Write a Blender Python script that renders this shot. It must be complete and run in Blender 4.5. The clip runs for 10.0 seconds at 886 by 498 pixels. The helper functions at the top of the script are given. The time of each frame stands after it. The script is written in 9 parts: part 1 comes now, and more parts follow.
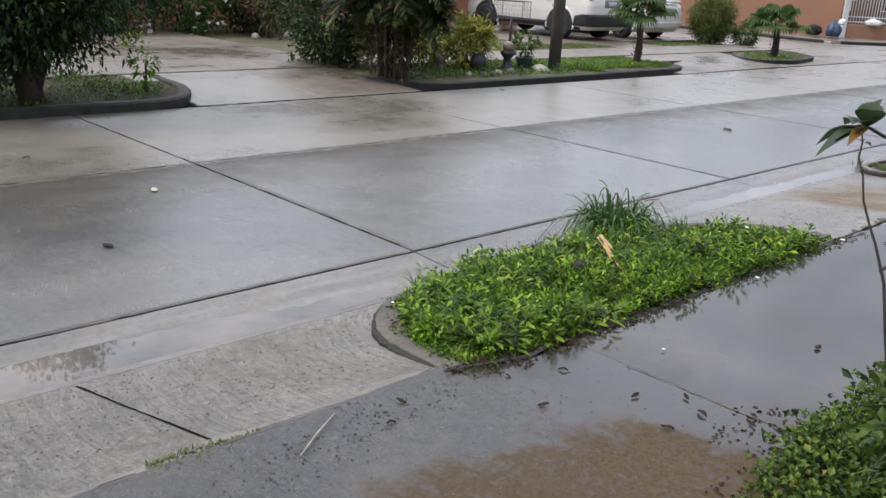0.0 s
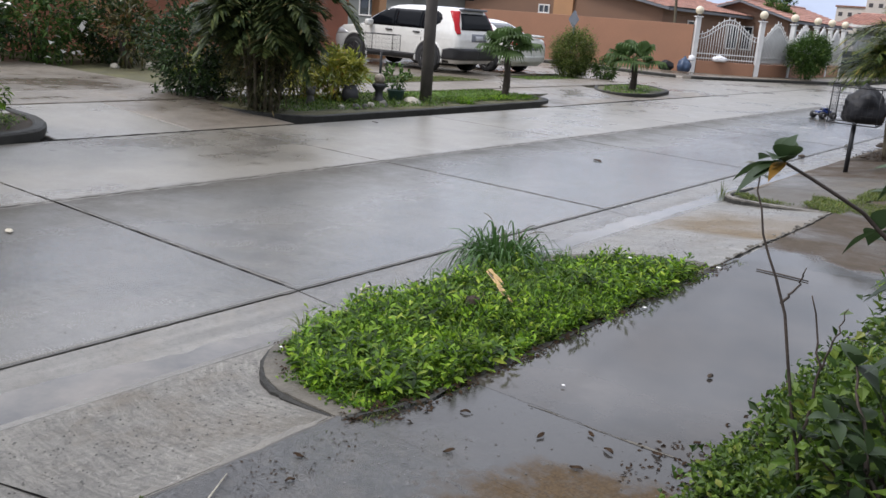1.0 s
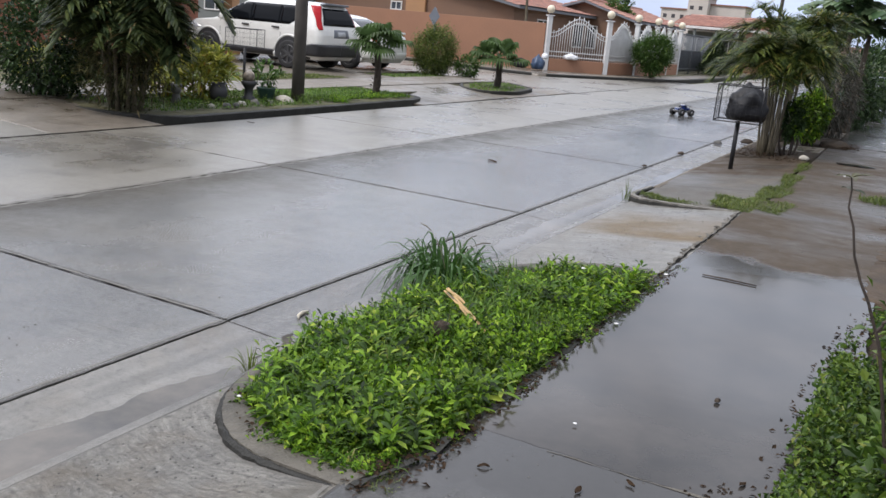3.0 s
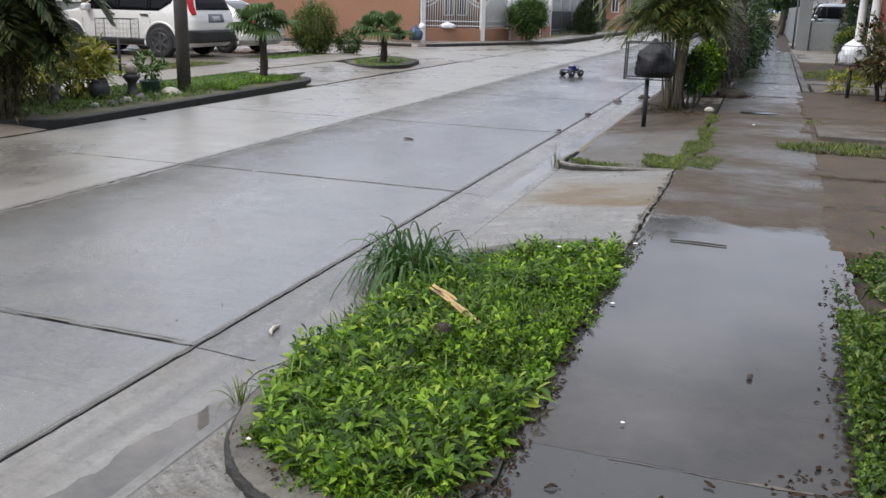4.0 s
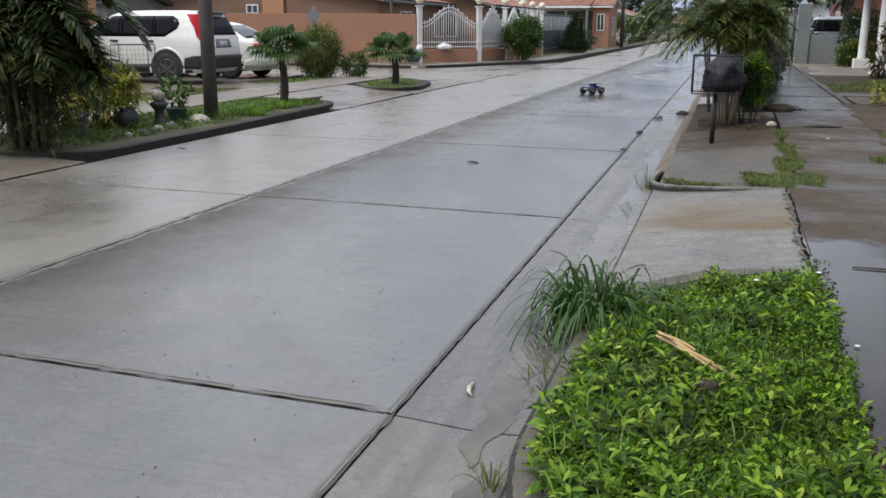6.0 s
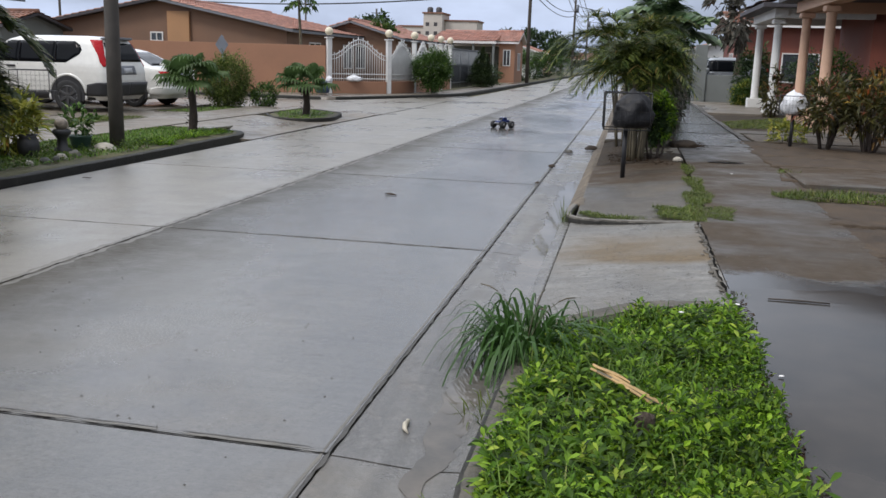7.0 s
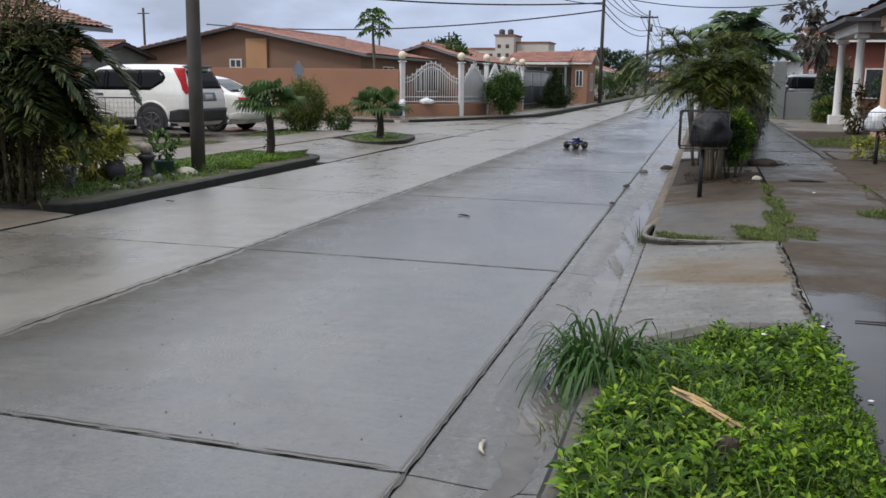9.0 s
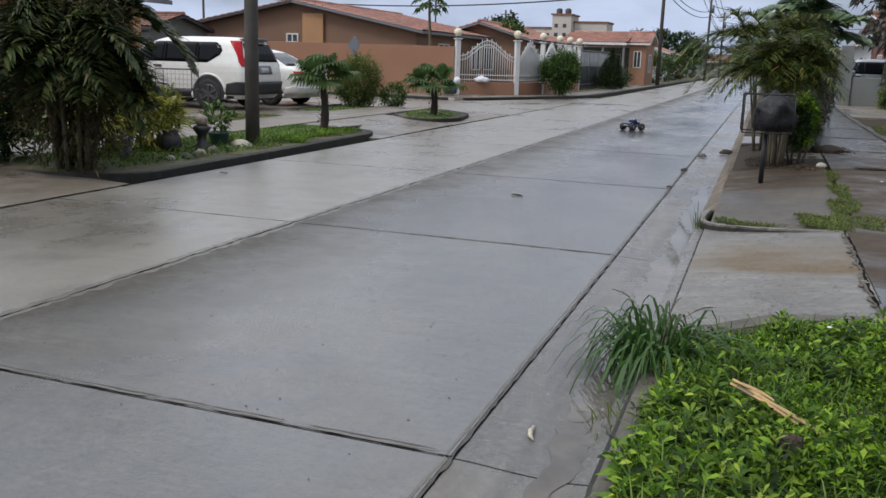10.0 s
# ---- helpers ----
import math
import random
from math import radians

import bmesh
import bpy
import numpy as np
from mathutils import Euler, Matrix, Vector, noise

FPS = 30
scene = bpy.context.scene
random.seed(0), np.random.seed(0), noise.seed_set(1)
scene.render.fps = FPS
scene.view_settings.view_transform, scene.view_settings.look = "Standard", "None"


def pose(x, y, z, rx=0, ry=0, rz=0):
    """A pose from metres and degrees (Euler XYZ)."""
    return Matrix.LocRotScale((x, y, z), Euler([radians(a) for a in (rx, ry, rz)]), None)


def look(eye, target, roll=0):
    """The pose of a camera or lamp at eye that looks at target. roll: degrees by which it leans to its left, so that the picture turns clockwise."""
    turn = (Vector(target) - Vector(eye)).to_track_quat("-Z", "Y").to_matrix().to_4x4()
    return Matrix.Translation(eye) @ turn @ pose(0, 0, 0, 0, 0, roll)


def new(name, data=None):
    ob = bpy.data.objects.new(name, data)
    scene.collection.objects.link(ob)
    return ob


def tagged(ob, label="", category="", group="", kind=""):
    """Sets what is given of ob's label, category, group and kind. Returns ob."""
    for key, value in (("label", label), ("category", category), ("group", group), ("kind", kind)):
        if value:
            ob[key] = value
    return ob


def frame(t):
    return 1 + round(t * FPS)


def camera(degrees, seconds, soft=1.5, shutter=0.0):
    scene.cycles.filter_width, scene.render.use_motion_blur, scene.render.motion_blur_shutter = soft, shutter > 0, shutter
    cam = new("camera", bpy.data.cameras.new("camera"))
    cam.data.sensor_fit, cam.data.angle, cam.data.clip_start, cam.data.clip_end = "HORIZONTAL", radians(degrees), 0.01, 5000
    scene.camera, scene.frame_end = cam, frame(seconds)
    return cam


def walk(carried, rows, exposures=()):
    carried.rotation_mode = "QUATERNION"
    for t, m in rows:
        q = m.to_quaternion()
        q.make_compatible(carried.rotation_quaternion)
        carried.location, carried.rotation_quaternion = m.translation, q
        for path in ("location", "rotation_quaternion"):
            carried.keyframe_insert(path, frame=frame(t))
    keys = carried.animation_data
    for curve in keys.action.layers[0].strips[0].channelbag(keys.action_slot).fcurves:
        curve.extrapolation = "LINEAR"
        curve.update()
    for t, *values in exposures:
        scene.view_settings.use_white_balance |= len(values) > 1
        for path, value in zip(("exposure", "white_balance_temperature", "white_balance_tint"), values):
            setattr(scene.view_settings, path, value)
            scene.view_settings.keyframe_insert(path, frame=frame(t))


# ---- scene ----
cam = camera(52.9, 10.0)
PATH = [
    (0, (3.83, -3.521, 1.655), (2.471, -2.181, 1.056), 3.4),
    (0.5, (3.772, -3.52, 1.65), (2.504, -2.076, 1.095), 4.3),
    (1, (3.654, -3.481, 1.638), (2.494, -1.934, 1.125), 4.4),
    (1.5, (3.496, -3.428, 1.608), (2.435, -1.792, 1.163), 5.3),
    (2, (3.331, -3.376, 1.61), (2.385, -1.685, 1.116), 5.6),
    (2.2, (3.255, -3.388, 1.607), (2.38, -1.661, 1.103), 3.7),
    (3.3, (2.761, -3.316, 1.557), (1.891, -1.583, 1.068), 5.6),
    (3.5, (2.673, -3.268, 1.556), (1.83, -1.544, 0.994), 5.0),
    (4, (2.306, -3.227, 1.544), (1.678, -1.405, 1.011), 1.5),
    (4.5, (1.985, -3.157, 1.503), (1.351, -1.322, 1.021), 1.2),
    (5, (1.64, -3.086, 1.486), (0.954, -1.272, 1.002), 3.9),
    (5.2, (1.479, -3.096, 1.498), (0.806, -1.275, 1.016), 2.4),
    (6.3, (1.082, -2.96, 1.445), (0.53, -1.106, 0.938), 0.5),
    (6.5, (1.043, -2.965, 1.442), (0.539, -1.105, 0.907), 0.7),
    (6.7, (1.021, -2.976, 1.448), (0.576, -1.08, 0.994), 0.3),
    (7, (1.016, -2.969, 1.457), (0.63, -1.051, 1.043), 1.6),
    (7.5, (0.992, -2.974, 1.439), (0.561, -1.066, 1.023), 1.6),
    (8, (1.002, -2.961, 1.442), (0.534, -1.055, 1.054), 0.9),
    (8.5, (0.993, -2.975, 1.446), (0.505, -1.07, 1.083), 1.1),
    (9, (1.003, -2.982, 1.454), (0.457, -1.094, 1.084), 0.6),
    (9.5, (0.99, -2.927, 1.44), (0.412, -1.055, 1.039), 1.1),
    (10, (0.957, -2.888, 1.431), (0.309, -1.043, 1.013), 1.7),
]
walk(cam, [(t, look(e, g, r)) for t, e, g, r in PATH], [(0, 0.57, 6540, 14), (1.5, 0.53, 6500, 14), (4.5, 0.55, 6520, 13), (6.5, 0.25, 6540, 12), (7.5, 0.23, 6530, 12), (10, 0.09, 6500, 12)])

# ---------------------------------------------------------------- world and sun
SUN_ELEVATION, SUN_TURN = 52.0, 215.0     # degrees; turn counts clockwise from +y


def build_world():
    w = bpy.data.worlds.new("overcast_sky")
    scene.world = w
    w.use_nodes = True
    nt = w.node_tree
    nt.nodes.clear()
    out = nt.nodes.new("ShaderNodeOutputWorld")
    bg = nt.nodes.new("ShaderNodeBackground")
    sky = nt.nodes.new("ShaderNodeTexSky")
    sky.sky_type = "NISHITA"
    sky.sun_disc = False
    sky.sun_elevation = radians(SUN_ELEVATION)
    sky.sun_rotation = radians(SUN_TURN)
    sky.air_density, sky.dust_density = 1.2, 3.0
    skyscale = nt.nodes.new("ShaderNodeVectorMath")
    skyscale.operation = "SCALE"
    skyscale.inputs["Scale"].default_value = 0.10
    nt.links.new(sky.outputs[0], skyscale.inputs[0])
    # cloud deck: grey, brighter overhead, with soft lumps
    tc = nt.nodes.new("ShaderNodeTexCoord")
    sep = nt.nodes.new("ShaderNodeSeparateXYZ")
    nt.links.new(tc.outputs["Generated"], sep.inputs[0])
    up = nt.nodes.new("ShaderNodeMapRange")
    up.inputs["From Min"].default_value, up.inputs["From Max"].default_value = 0.0, 0.9
    up.inputs["To Min"].default_value, up.inputs["To Max"].default_value = 0.0, 1.0
    nt.links.new(sep.outputs["Z"], up.inputs["Value"])
    ramp = nt.nodes.new("ShaderNodeValToRGB")
    cr = ramp.color_ramp
    cr.elements[0].position, cr.elements[0].color = 0.0, (0.50, 0.60, 0.80, 1)
    cr.elements[1].position, cr.elements[1].color = 1.0, (1.62, 1.72, 1.86, 1)
    e = cr.elements.new(0.09)
    e.color = (0.58, 0.68, 0.90, 1)
    e = cr.elements.new(0.24)
    e.color = (0.98, 1.07, 1.22, 1)
    nt.links.new(up.outputs[0], ramp.inputs[0])
    mp = nt.nodes.new("ShaderNodeMapping")
    mp.inputs["Scale"].default_value = (1.0, 1.0, 2.6)
    mp.inputs["Location"].default_value = (3.1, 1.7, 0.4)
    nt.links.new(tc.outputs["Generated"], mp.inputs[0])
    no = nt.nodes.new("ShaderNodeTexNoise")
    no.inputs["Scale"].default_value, no.inputs["Detail"].default_value = 2.7, 8.0
    no.inputs["Roughness"].default_value = 0.55
    nt.links.new(mp.outputs[0], no.inputs["Vector"])
    lump = nt.nodes.new("ShaderNodeMapRange")
    lump.inputs["From Min"].default_value, lump.inputs["From Max"].default_value = 0.35, 0.68
    lump.inputs["To Min"].default_value, lump.inputs["To Max"].default_value = 0.70, 1.55
    nt.links.new(no.outputs[0], lump.inputs["Value"])
    # the deck thickens towards the east, where the rain has gone
    east = nt.nodes.new("ShaderNodeMapRange")
    east.interpolation_type = "SMOOTHSTEP"
    east.inputs["From Min"].default_value, east.inputs["From Max"].default_value = -0.55, 0.42
    east.inputs["To Min"].default_value, east.inputs["To Max"].default_value = 1.12, 0.50
    nt.links.new(sep.outputs["X"], east.inputs["Value"])
    thick = nt.nodes.new("ShaderNodeMath")
    thick.operation = "MULTIPLY"
    nt.links.new(lump.outputs[0], thick.inputs[0])
    nt.links.new(east.outputs[0], thick.inputs[1])
    cloud = nt.nodes.new("ShaderNodeVectorMath")
    cloud.operation = "SCALE"
    nt.links.new(ramp.outputs[0], cloud.inputs[0])
    nt.links.new(thick.outputs[0], cloud.inputs["Scale"])
    mix = nt.nodes.new("ShaderNodeMix")
    mix.data_type = "RGBA"
    mix.inputs["Factor"].default_value = 0.85
    nt.links.new(skyscale.outputs[0], mix.inputs["A"])
    nt.links.new(cloud.outputs[0], mix.inputs["B"])
    nt.links.new(mix.outputs["Result"], bg.inputs["Color"])
    bg.inputs["Strength"].default_value = 0.90
    nt.links.new(bg.outputs[0], out.inputs[0])


build_world()
sun = new("sun", bpy.data.lights.new("sun", "SUN"))
sun.data.energy, sun.data.angle, sun.data.color = 1.2, radians(12), (1.0, 0.96, 0.90)
_a, _e = radians(SUN_TURN), radians(SUN_ELEVATION)
sun.matrix_world = look((0, 0, 0), (-math.sin(_a) * math.cos(_e), -math.cos(_a) * math.cos(_e), -math.sin(_e)))
sun.location = (0, 0, 30)

# ---------------------------------------------------------------- materials
def tree_of(name):
    m = bpy.data.materials.new(name)
    m.use_nodes = True
    nt = m.node_tree
    bsdf = nt.nodes["Principled BSDF"]
    return m, nt, bsdf


def noise_node(nt, vec, scale, detail=4.0, rough=0.55):
    n = nt.nodes.new("ShaderNodeTexNoise")
    n.inputs["Scale"].default_value = scale
    n.inputs["Detail"].default_value = detail
    n.inputs["Roughness"].default_value = rough
    nt.links.new(vec, n.inputs["Vector"])
    return n.outputs[0]


def remap(nt, val, a, b, c=0.0, d=1.0):
    n = nt.nodes.new("ShaderNodeMapRange")
    for key, v in (("From Min", a), ("From Max", b), ("To Min", c), ("To Max", d)):
        n.inputs[key].default_value = v
    nt.links.new(val, n.inputs["Value"])
    return n.outputs[0]


def math_node(nt, op, a, b):
    n = nt.nodes.new("ShaderNodeMath")
    n.operation = op
    for i, v in enumerate((a, b)):
        if isinstance(v, (int, float)):
            n.inputs[i].default_value = v
        else:
            nt.links.new(v, n.inputs[i])
    return n.outputs[0]


def mix_rgb(nt, fac, a, b, blend="MIX"):
    n = nt.nodes.new("ShaderNodeMix")
    n.data_type, n.blend_type = "RGBA", blend
    for key, v in (("Factor", fac), ("A", a), ("B", b)):
        sock = n.inputs[key] if key == "Factor" else [s for s in n.inputs if s.name == key and s.type == "RGBA"][0]
        if isinstance(v, (int, float)):
            sock.default_value = v
        elif isinstance(v, tuple):
            sock.default_value = (*v[:3], 1)
        else:
            nt.links.new(v, sock)
    return [s for s in n.outputs if s.type == "RGBA"][0]


def world_pos(nt, scale=None):
    g = nt.nodes.new("ShaderNodeNewGeometry")
    if scale is None:
        return g.outputs["Position"]
    mp = nt.nodes.new("ShaderNodeMapping")
    mp.inputs["Scale"].default_value = scale
    nt.links.new(g.outputs["Position"], mp.inputs[0])
    return mp.outputs[0]


def bump(nt, bsdf, height, strength, dist=0.01):
    b = nt.nodes.new("ShaderNodeBump")
    b.inputs["Strength"].default_value, b.inputs["Distance"].default_value = strength, dist
    nt.links.new(height, b.inputs["Height"])
    nt.links.new(b.outputs[0], bsdf.inputs["Normal"])


def plain(name, col, rough=0.6, metal=0.0, var=0.18, scale=3.0, fine=60.0, relief=0.15, spec=0.5, rand=0.0, coat=0.0):
    """A surface with stains at one scale and grain at another."""
    m, nt, bsdf = tree_of(name)
    pos = world_pos(nt)
    big = remap(nt, noise_node(nt, pos, scale, 5), 0.3, 0.7)
    small = remap(nt, noise_node(nt, pos, fine, 3), 0.25, 0.75)
    lo = tuple(c * (1 - var) for c in col)
    hi = tuple(min(1, c * (1 + var)) for c in col)
    c = mix_rgb(nt, big, lo, hi)
    c = mix_rgb(nt, math_node(nt, "MULTIPLY", small, 0.35), c, tuple(v * 0.72 for v in col))
    if rand:
        oi = nt.nodes.new("ShaderNodeObjectInfo")
        c = mix_rgb(nt, math_node(nt, "MULTIPLY", oi.outputs["Random"], rand), c, tuple(v * 0.55 for v in col))
    nt.links.new(c, bsdf.inputs["Base Color"])
    nt.links.new(remap(nt, big, 0, 1, rough * 0.85, min(1, rough * 1.12)), bsdf.inputs["Roughness"])
    bsdf.inputs["Metallic"].default_value = metal
    bsdf.inputs["Specular IOR Level"].default_value = spec
    bsdf.inputs["Coat Weight"].default_value = coat
    bsdf.inputs["Coat Roughness"].default_value = 0.05
    if relief:
        bump(nt, bsdf, small, relief, 0.006)
    return m


def wet_concrete(name, dry, wet, wet_level=0.5, gloss=0.14, matt=0.6, streak=(1.2, 30.0, 1.0), relief=0.25, mud=None, contrast=0.45, lines=0.14, sand=None, film=None, swirl=None, worn=None, rake=0.0, pitted=0.0, ochre=0.0):
    """Concrete after rain: damp dark glossy areas, drier pale ones, brushed grain, optional mud film between two y."""
    m, nt, bsdf = tree_of(name)
    pos = world_pos(nt)
    large = noise_node(nt, world_pos(nt, (0.55, 0.28, 1.0)), 1.0, 4, 0.6)
    mid = noise_node(nt, pos, 3.2, 5, 0.6)
    grain = noise_node(nt, pos, 90.0, 3, 0.6)
    brush = noise_node(nt, world_pos(nt, streak), 1.6, 3, 0.5)
    if swirl:
        # broom marks drawn in arcs about a point
        sep = nt.nodes.new("ShaderNodeSeparateXYZ")
        nt.links.new(pos, sep.inputs[0])
        ex = math_node(nt, "SUBTRACT", sep.outputs["X"], swirl[0])
        ey = math_node(nt, "SUBTRACT", sep.outputs["Y"], swirl[1])
        rad = math_node(nt, "SQRT", math_node(nt, "ADD", math_node(nt, "MULTIPLY", ex, ex), math_node(nt, "MULTIPLY", ey, ey)), 0.0)
        com = nt.nodes.new("ShaderNodeCombineXYZ")
        nt.links.new(math_node(nt, "MULTIPLY", math_node(nt, "ADD", rad, math_node(nt, "MULTIPLY", mid, 0.12)), 42.0), com.inputs[0])
        nt.links.new(math_node(nt, "MULTIPLY", math_node(nt, "ARCTAN2", ey, ex), 2.5), com.inputs[1])
        brush = noise_node(nt, com.outputs[0], 1.6, 3, 0.5)
    oi = nt.nodes.new("ShaderNodeObjectInfo")
    shift = math_node(nt, "MULTIPLY", math_node(nt, "SUBTRACT", oi.outputs["Random"], 0.5), 0.04)
    field = math_node(nt, "ADD", math_node(nt, "ADD", math_node(nt, "MULTIPLY", large, 0.75), math_node(nt, "MULTIPLY", mid, 0.25)), shift)
    damp = remap(nt, field, wet_level - 0.075, wet_level + 0.085, 1.0, 0.0)
    pale = mix_rgb(nt, remap(nt, brush, 0.3, 0.7), tuple(v * (1 - lines) for v in dry), tuple(min(1, v * (1 + lines)) for v in dry))
    c = mix_rgb(nt, damp, pale, mix_rgb(nt, remap(nt, brush, 0.3, 0.7), tuple(v * (1 - lines * 0.8) for v in wet), tuple(v * (1 + lines * 0.8) for v in wet)))
    c = mix_rgb(nt, math_node(nt, "MULTIPLY", remap(nt, mid, 0.35, 0.75), 0.4), c, tuple(v * 0.74 for v in wet), "MIX")
    rough_in = noise_node(nt, pos, 24.0, 7, 0.72)
    c = mix_rgb(nt, math_node(nt, "MULTIPLY", remap(nt, rough_in, 0.52, 0.70), contrast), c, tuple(v * 0.45 for v in wet))
    c = mix_rgb(nt, math_node(nt, "MULTIPLY", remap(nt, rough_in, 0.46, 0.30), contrast * 0.6), c, tuple(min(1, v * 1.35) for v in dry))
    stain = noise_node(nt, pos, 1.15, 9, 0.74)
    c = mix_rgb(nt, math_node(nt, "MULTIPLY", remap(nt, stain, 0.50, 0.68), 0.55), c, tuple(v * 0.62 for v in wet))
    c = mix_rgb(nt, math_node(nt, "MULTIPLY", remap(nt, stain, 0.44, 0.30), 0.35), c, tuple(min(1, v * 1.15) for v in dry))
    speck = remap(nt, grain, 0.62, 0.78)
    c = mix_rgb(nt, math_node(nt, "MULTIPLY", speck, 0.5), c, tuple(v * 0.5 for v in wet))
    if rake:
        # sparse drag marks of the screed across the lane
        drag = noise_node(nt, world_pos(nt, (0.55, 9.0, 1.0)), 1.3, 4, 0.6)
        c = mix_rgb(nt, math_node(nt, "MULTIPLY", remap(nt, drag, 0.54, 0.70), rake), c, tuple(v * 0.5 for v in wet))
        c = mix_rgb(nt, math_node(nt, "MULTIPLY", remap(nt, drag, 0.42, 0.28), rake * 0.6), c, tuple(min(1, v * 1.3) for v in dry))
    if ochre:
        # tan silt caught in the surface
        silt = remap(nt, noise_node(nt, pos, 1.7, 7, 0.7), 0.50, 0.66)
        c = mix_rgb(nt, math_node(nt, "MULTIPLY", silt, ochre), c, (0.150, 0.112, 0.066))
    hole = None
    if pitted:
        # exposed grit: dark pits and paler grains
        hole = noise_node(nt, world_pos(nt, (1.0, 1.6, 1.0)), 58.0, 8, 0.8)
        c = mix_rgb(nt, math_node(nt, "MULTIPLY", remap(nt, hole, 0.50, 0.62), pitted), c, tuple(v * 0.32 for v in wet))
        c = mix_rgb(nt, math_node(nt, "MULTIPLY", remap(nt, hole, 0.46, 0.36), pitted * 0.4), c, tuple(min(1, v * 1.25) for v in dry))
    rgh = remap(nt, damp, 0.0, 1.0, matt, gloss)
    # a film of water shines, drained concrete does not
    spec = remap(nt, damp, 0.0, 1.0, 0.62, 0.74)
    if worn:
        # a scoured strip along one edge of the lane, where the skin of the slab has gone
        sep = nt.nodes.new("ShaderNodeSeparateXYZ")
        nt.links.new(pos, sep.inputs[0])
        across = math_node(nt, "ADD", sep.outputs["X"], math_node(nt, "MULTIPLY", math_node(nt, "SUBTRACT", noise_node(nt, pos, 1.4, 8, 0.7), 0.5), 1.5))
        strip = remap(nt, across, worn[0], worn[1], 1.0, 0.0)
        pit = remap(nt, noise_node(nt, world_pos(nt, (9.0, 22.0, 1.0)), 1.0, 6, 0.7), 0.40, 0.62)
        c = mix_rgb(nt, math_node(nt, "MULTIPLY", strip, remap(nt, pit, 0.0, 1.0, 0.45, 0.95)), c, tuple(v * k for v, k in zip(wet, (0.66, 0.60, 0.48))))
        scour = math_node(nt, "MULTIPLY", strip, pit)
        rgh = math_node(nt, "ADD", rgh, math_node(nt, "MULTIPLY", strip, 0.28))
        spec = math_node(nt, "MULTIPLY", spec, math_node(nt, "SUBTRACT", 1.0, math_node(nt, "MULTIPLY", strip, 0.88)))
    rgh = math_node(nt, "ADD", rgh, math_node(nt, "MULTIPLY", remap(nt, grain, 0.3, 0.8), 0.10))
    height = math_node(nt, "ADD", math_node(nt, "ADD", math_node(nt, "MULTIPLY", grain, 0.5), math_node(nt, "MULTIPLY", rough_in, 0.9)), math_node(nt, "MULTIPLY", brush, 0.4 if rake else 1.3 if swirl else 0.8))
    if hole is not None:
        height = math_node(nt, "SUBTRACT", height, math_node(nt, "MULTIPLY", remap(nt, hole, 0.42, 0.64), 2.4 * pitted))
    if worn:
        height = math_node(nt, "SUBTRACT", height, math_node(nt, "MULTIPLY", scour, 2.2))
    if mud:
        y0, y1, col, x0, sway, soft = mud
        sep = nt.nodes.new("ShaderNodeSeparateXYZ")
        nt.links.new(pos, sep.inputs[0])
        wob = math_node(nt, "MULTIPLY", math_node(nt, "SUBTRACT", noise_node(nt, pos, 0.9, 5, 0.6), 0.5), sway)
        yy = math_node(nt, "ADD", sep.outputs["Y"], wob)
        band = math_node(nt, "MULTIPLY", remap(nt, yy, y0 - 0.12, y0 + 0.12), remap(nt, yy, y1 - soft, y1 + soft, 1.0, 0.0))
        band = math_node(nt, "MULTIPLY", band, remap(nt, math_node(nt, "ADD", sep.outputs["X"], wob), x0 - 0.2, x0 + 0.3))
        patch = remap(nt, noise_node(nt, world_pos(nt, (0.6, 1.25, 1)), 1.0, 6, 0.6), 0.20, 0.52)
        band = math_node(nt, "MULTIPLY", band, patch)
        c = mix_rgb(nt, math_node(nt, "MULTIPLY", band, 0.85), c, mix_rgb(nt, remap(nt, rough_in, 0.35, 0.65), tuple(v * 0.75 for v in col), tuple(v * 1.3 for v in col)))
        rgh = math_node(nt, "ADD", math_node(nt, "MULTIPLY", rgh, math_node(nt, "SUBTRACT", 1.0, band)), math_node(nt, "MULTIPLY", band, remap(nt, mid, 0.35, 0.6, 0.45, 0.78)))
        spec = math_node(nt, "MULTIPLY", spec, math_node(nt, "SUBTRACT", 1.0, math_node(nt, "MULTIPLY", band, 0.85)))
    if film:
        # standing water over a stretch of y
        y0, y1, col = film
        sep = nt.nodes.new("ShaderNodeSeparateXYZ")
        nt.links.new(pos, sep.inputs[0])
        yy = math_node(nt, "ADD", sep.outputs["Y"], math_node(nt, "MULTIPLY", math_node(nt, "SUBTRACT", noise_node(nt, pos, 2.2, 6, 0.6), 0.5), 1.3))
        sheet = math_node(nt, "MULTIPLY", remap(nt, yy, y0 - 0.25, y0 + 0.25), remap(nt, yy, y1 - 0.1, y1 + 0.1, 1.0, 0.0))
        c = mix_rgb(nt, math_node(nt, "MULTIPLY", sheet, 0.85), c, col)
        rgh = math_node(nt, "ADD", math_node(nt, "MULTIPLY", rgh, math_node(nt, "SUBTRACT", 1.0, sheet)), math_node(nt, "MULTIPLY", sheet, 0.09))
        height = math_node(nt, "MULTIPLY", height, math_node(nt, "SUBTRACT", 1.0, math_node(nt, "MULTIPLY", sheet, 0.93)))
        spec = math_node(nt, "ADD", math_node(nt, "MULTIPLY", spec, math_node(nt, "SUBTRACT", 1.0, sheet)), math_node(nt, "MULTIPLY", sheet, 0.30))
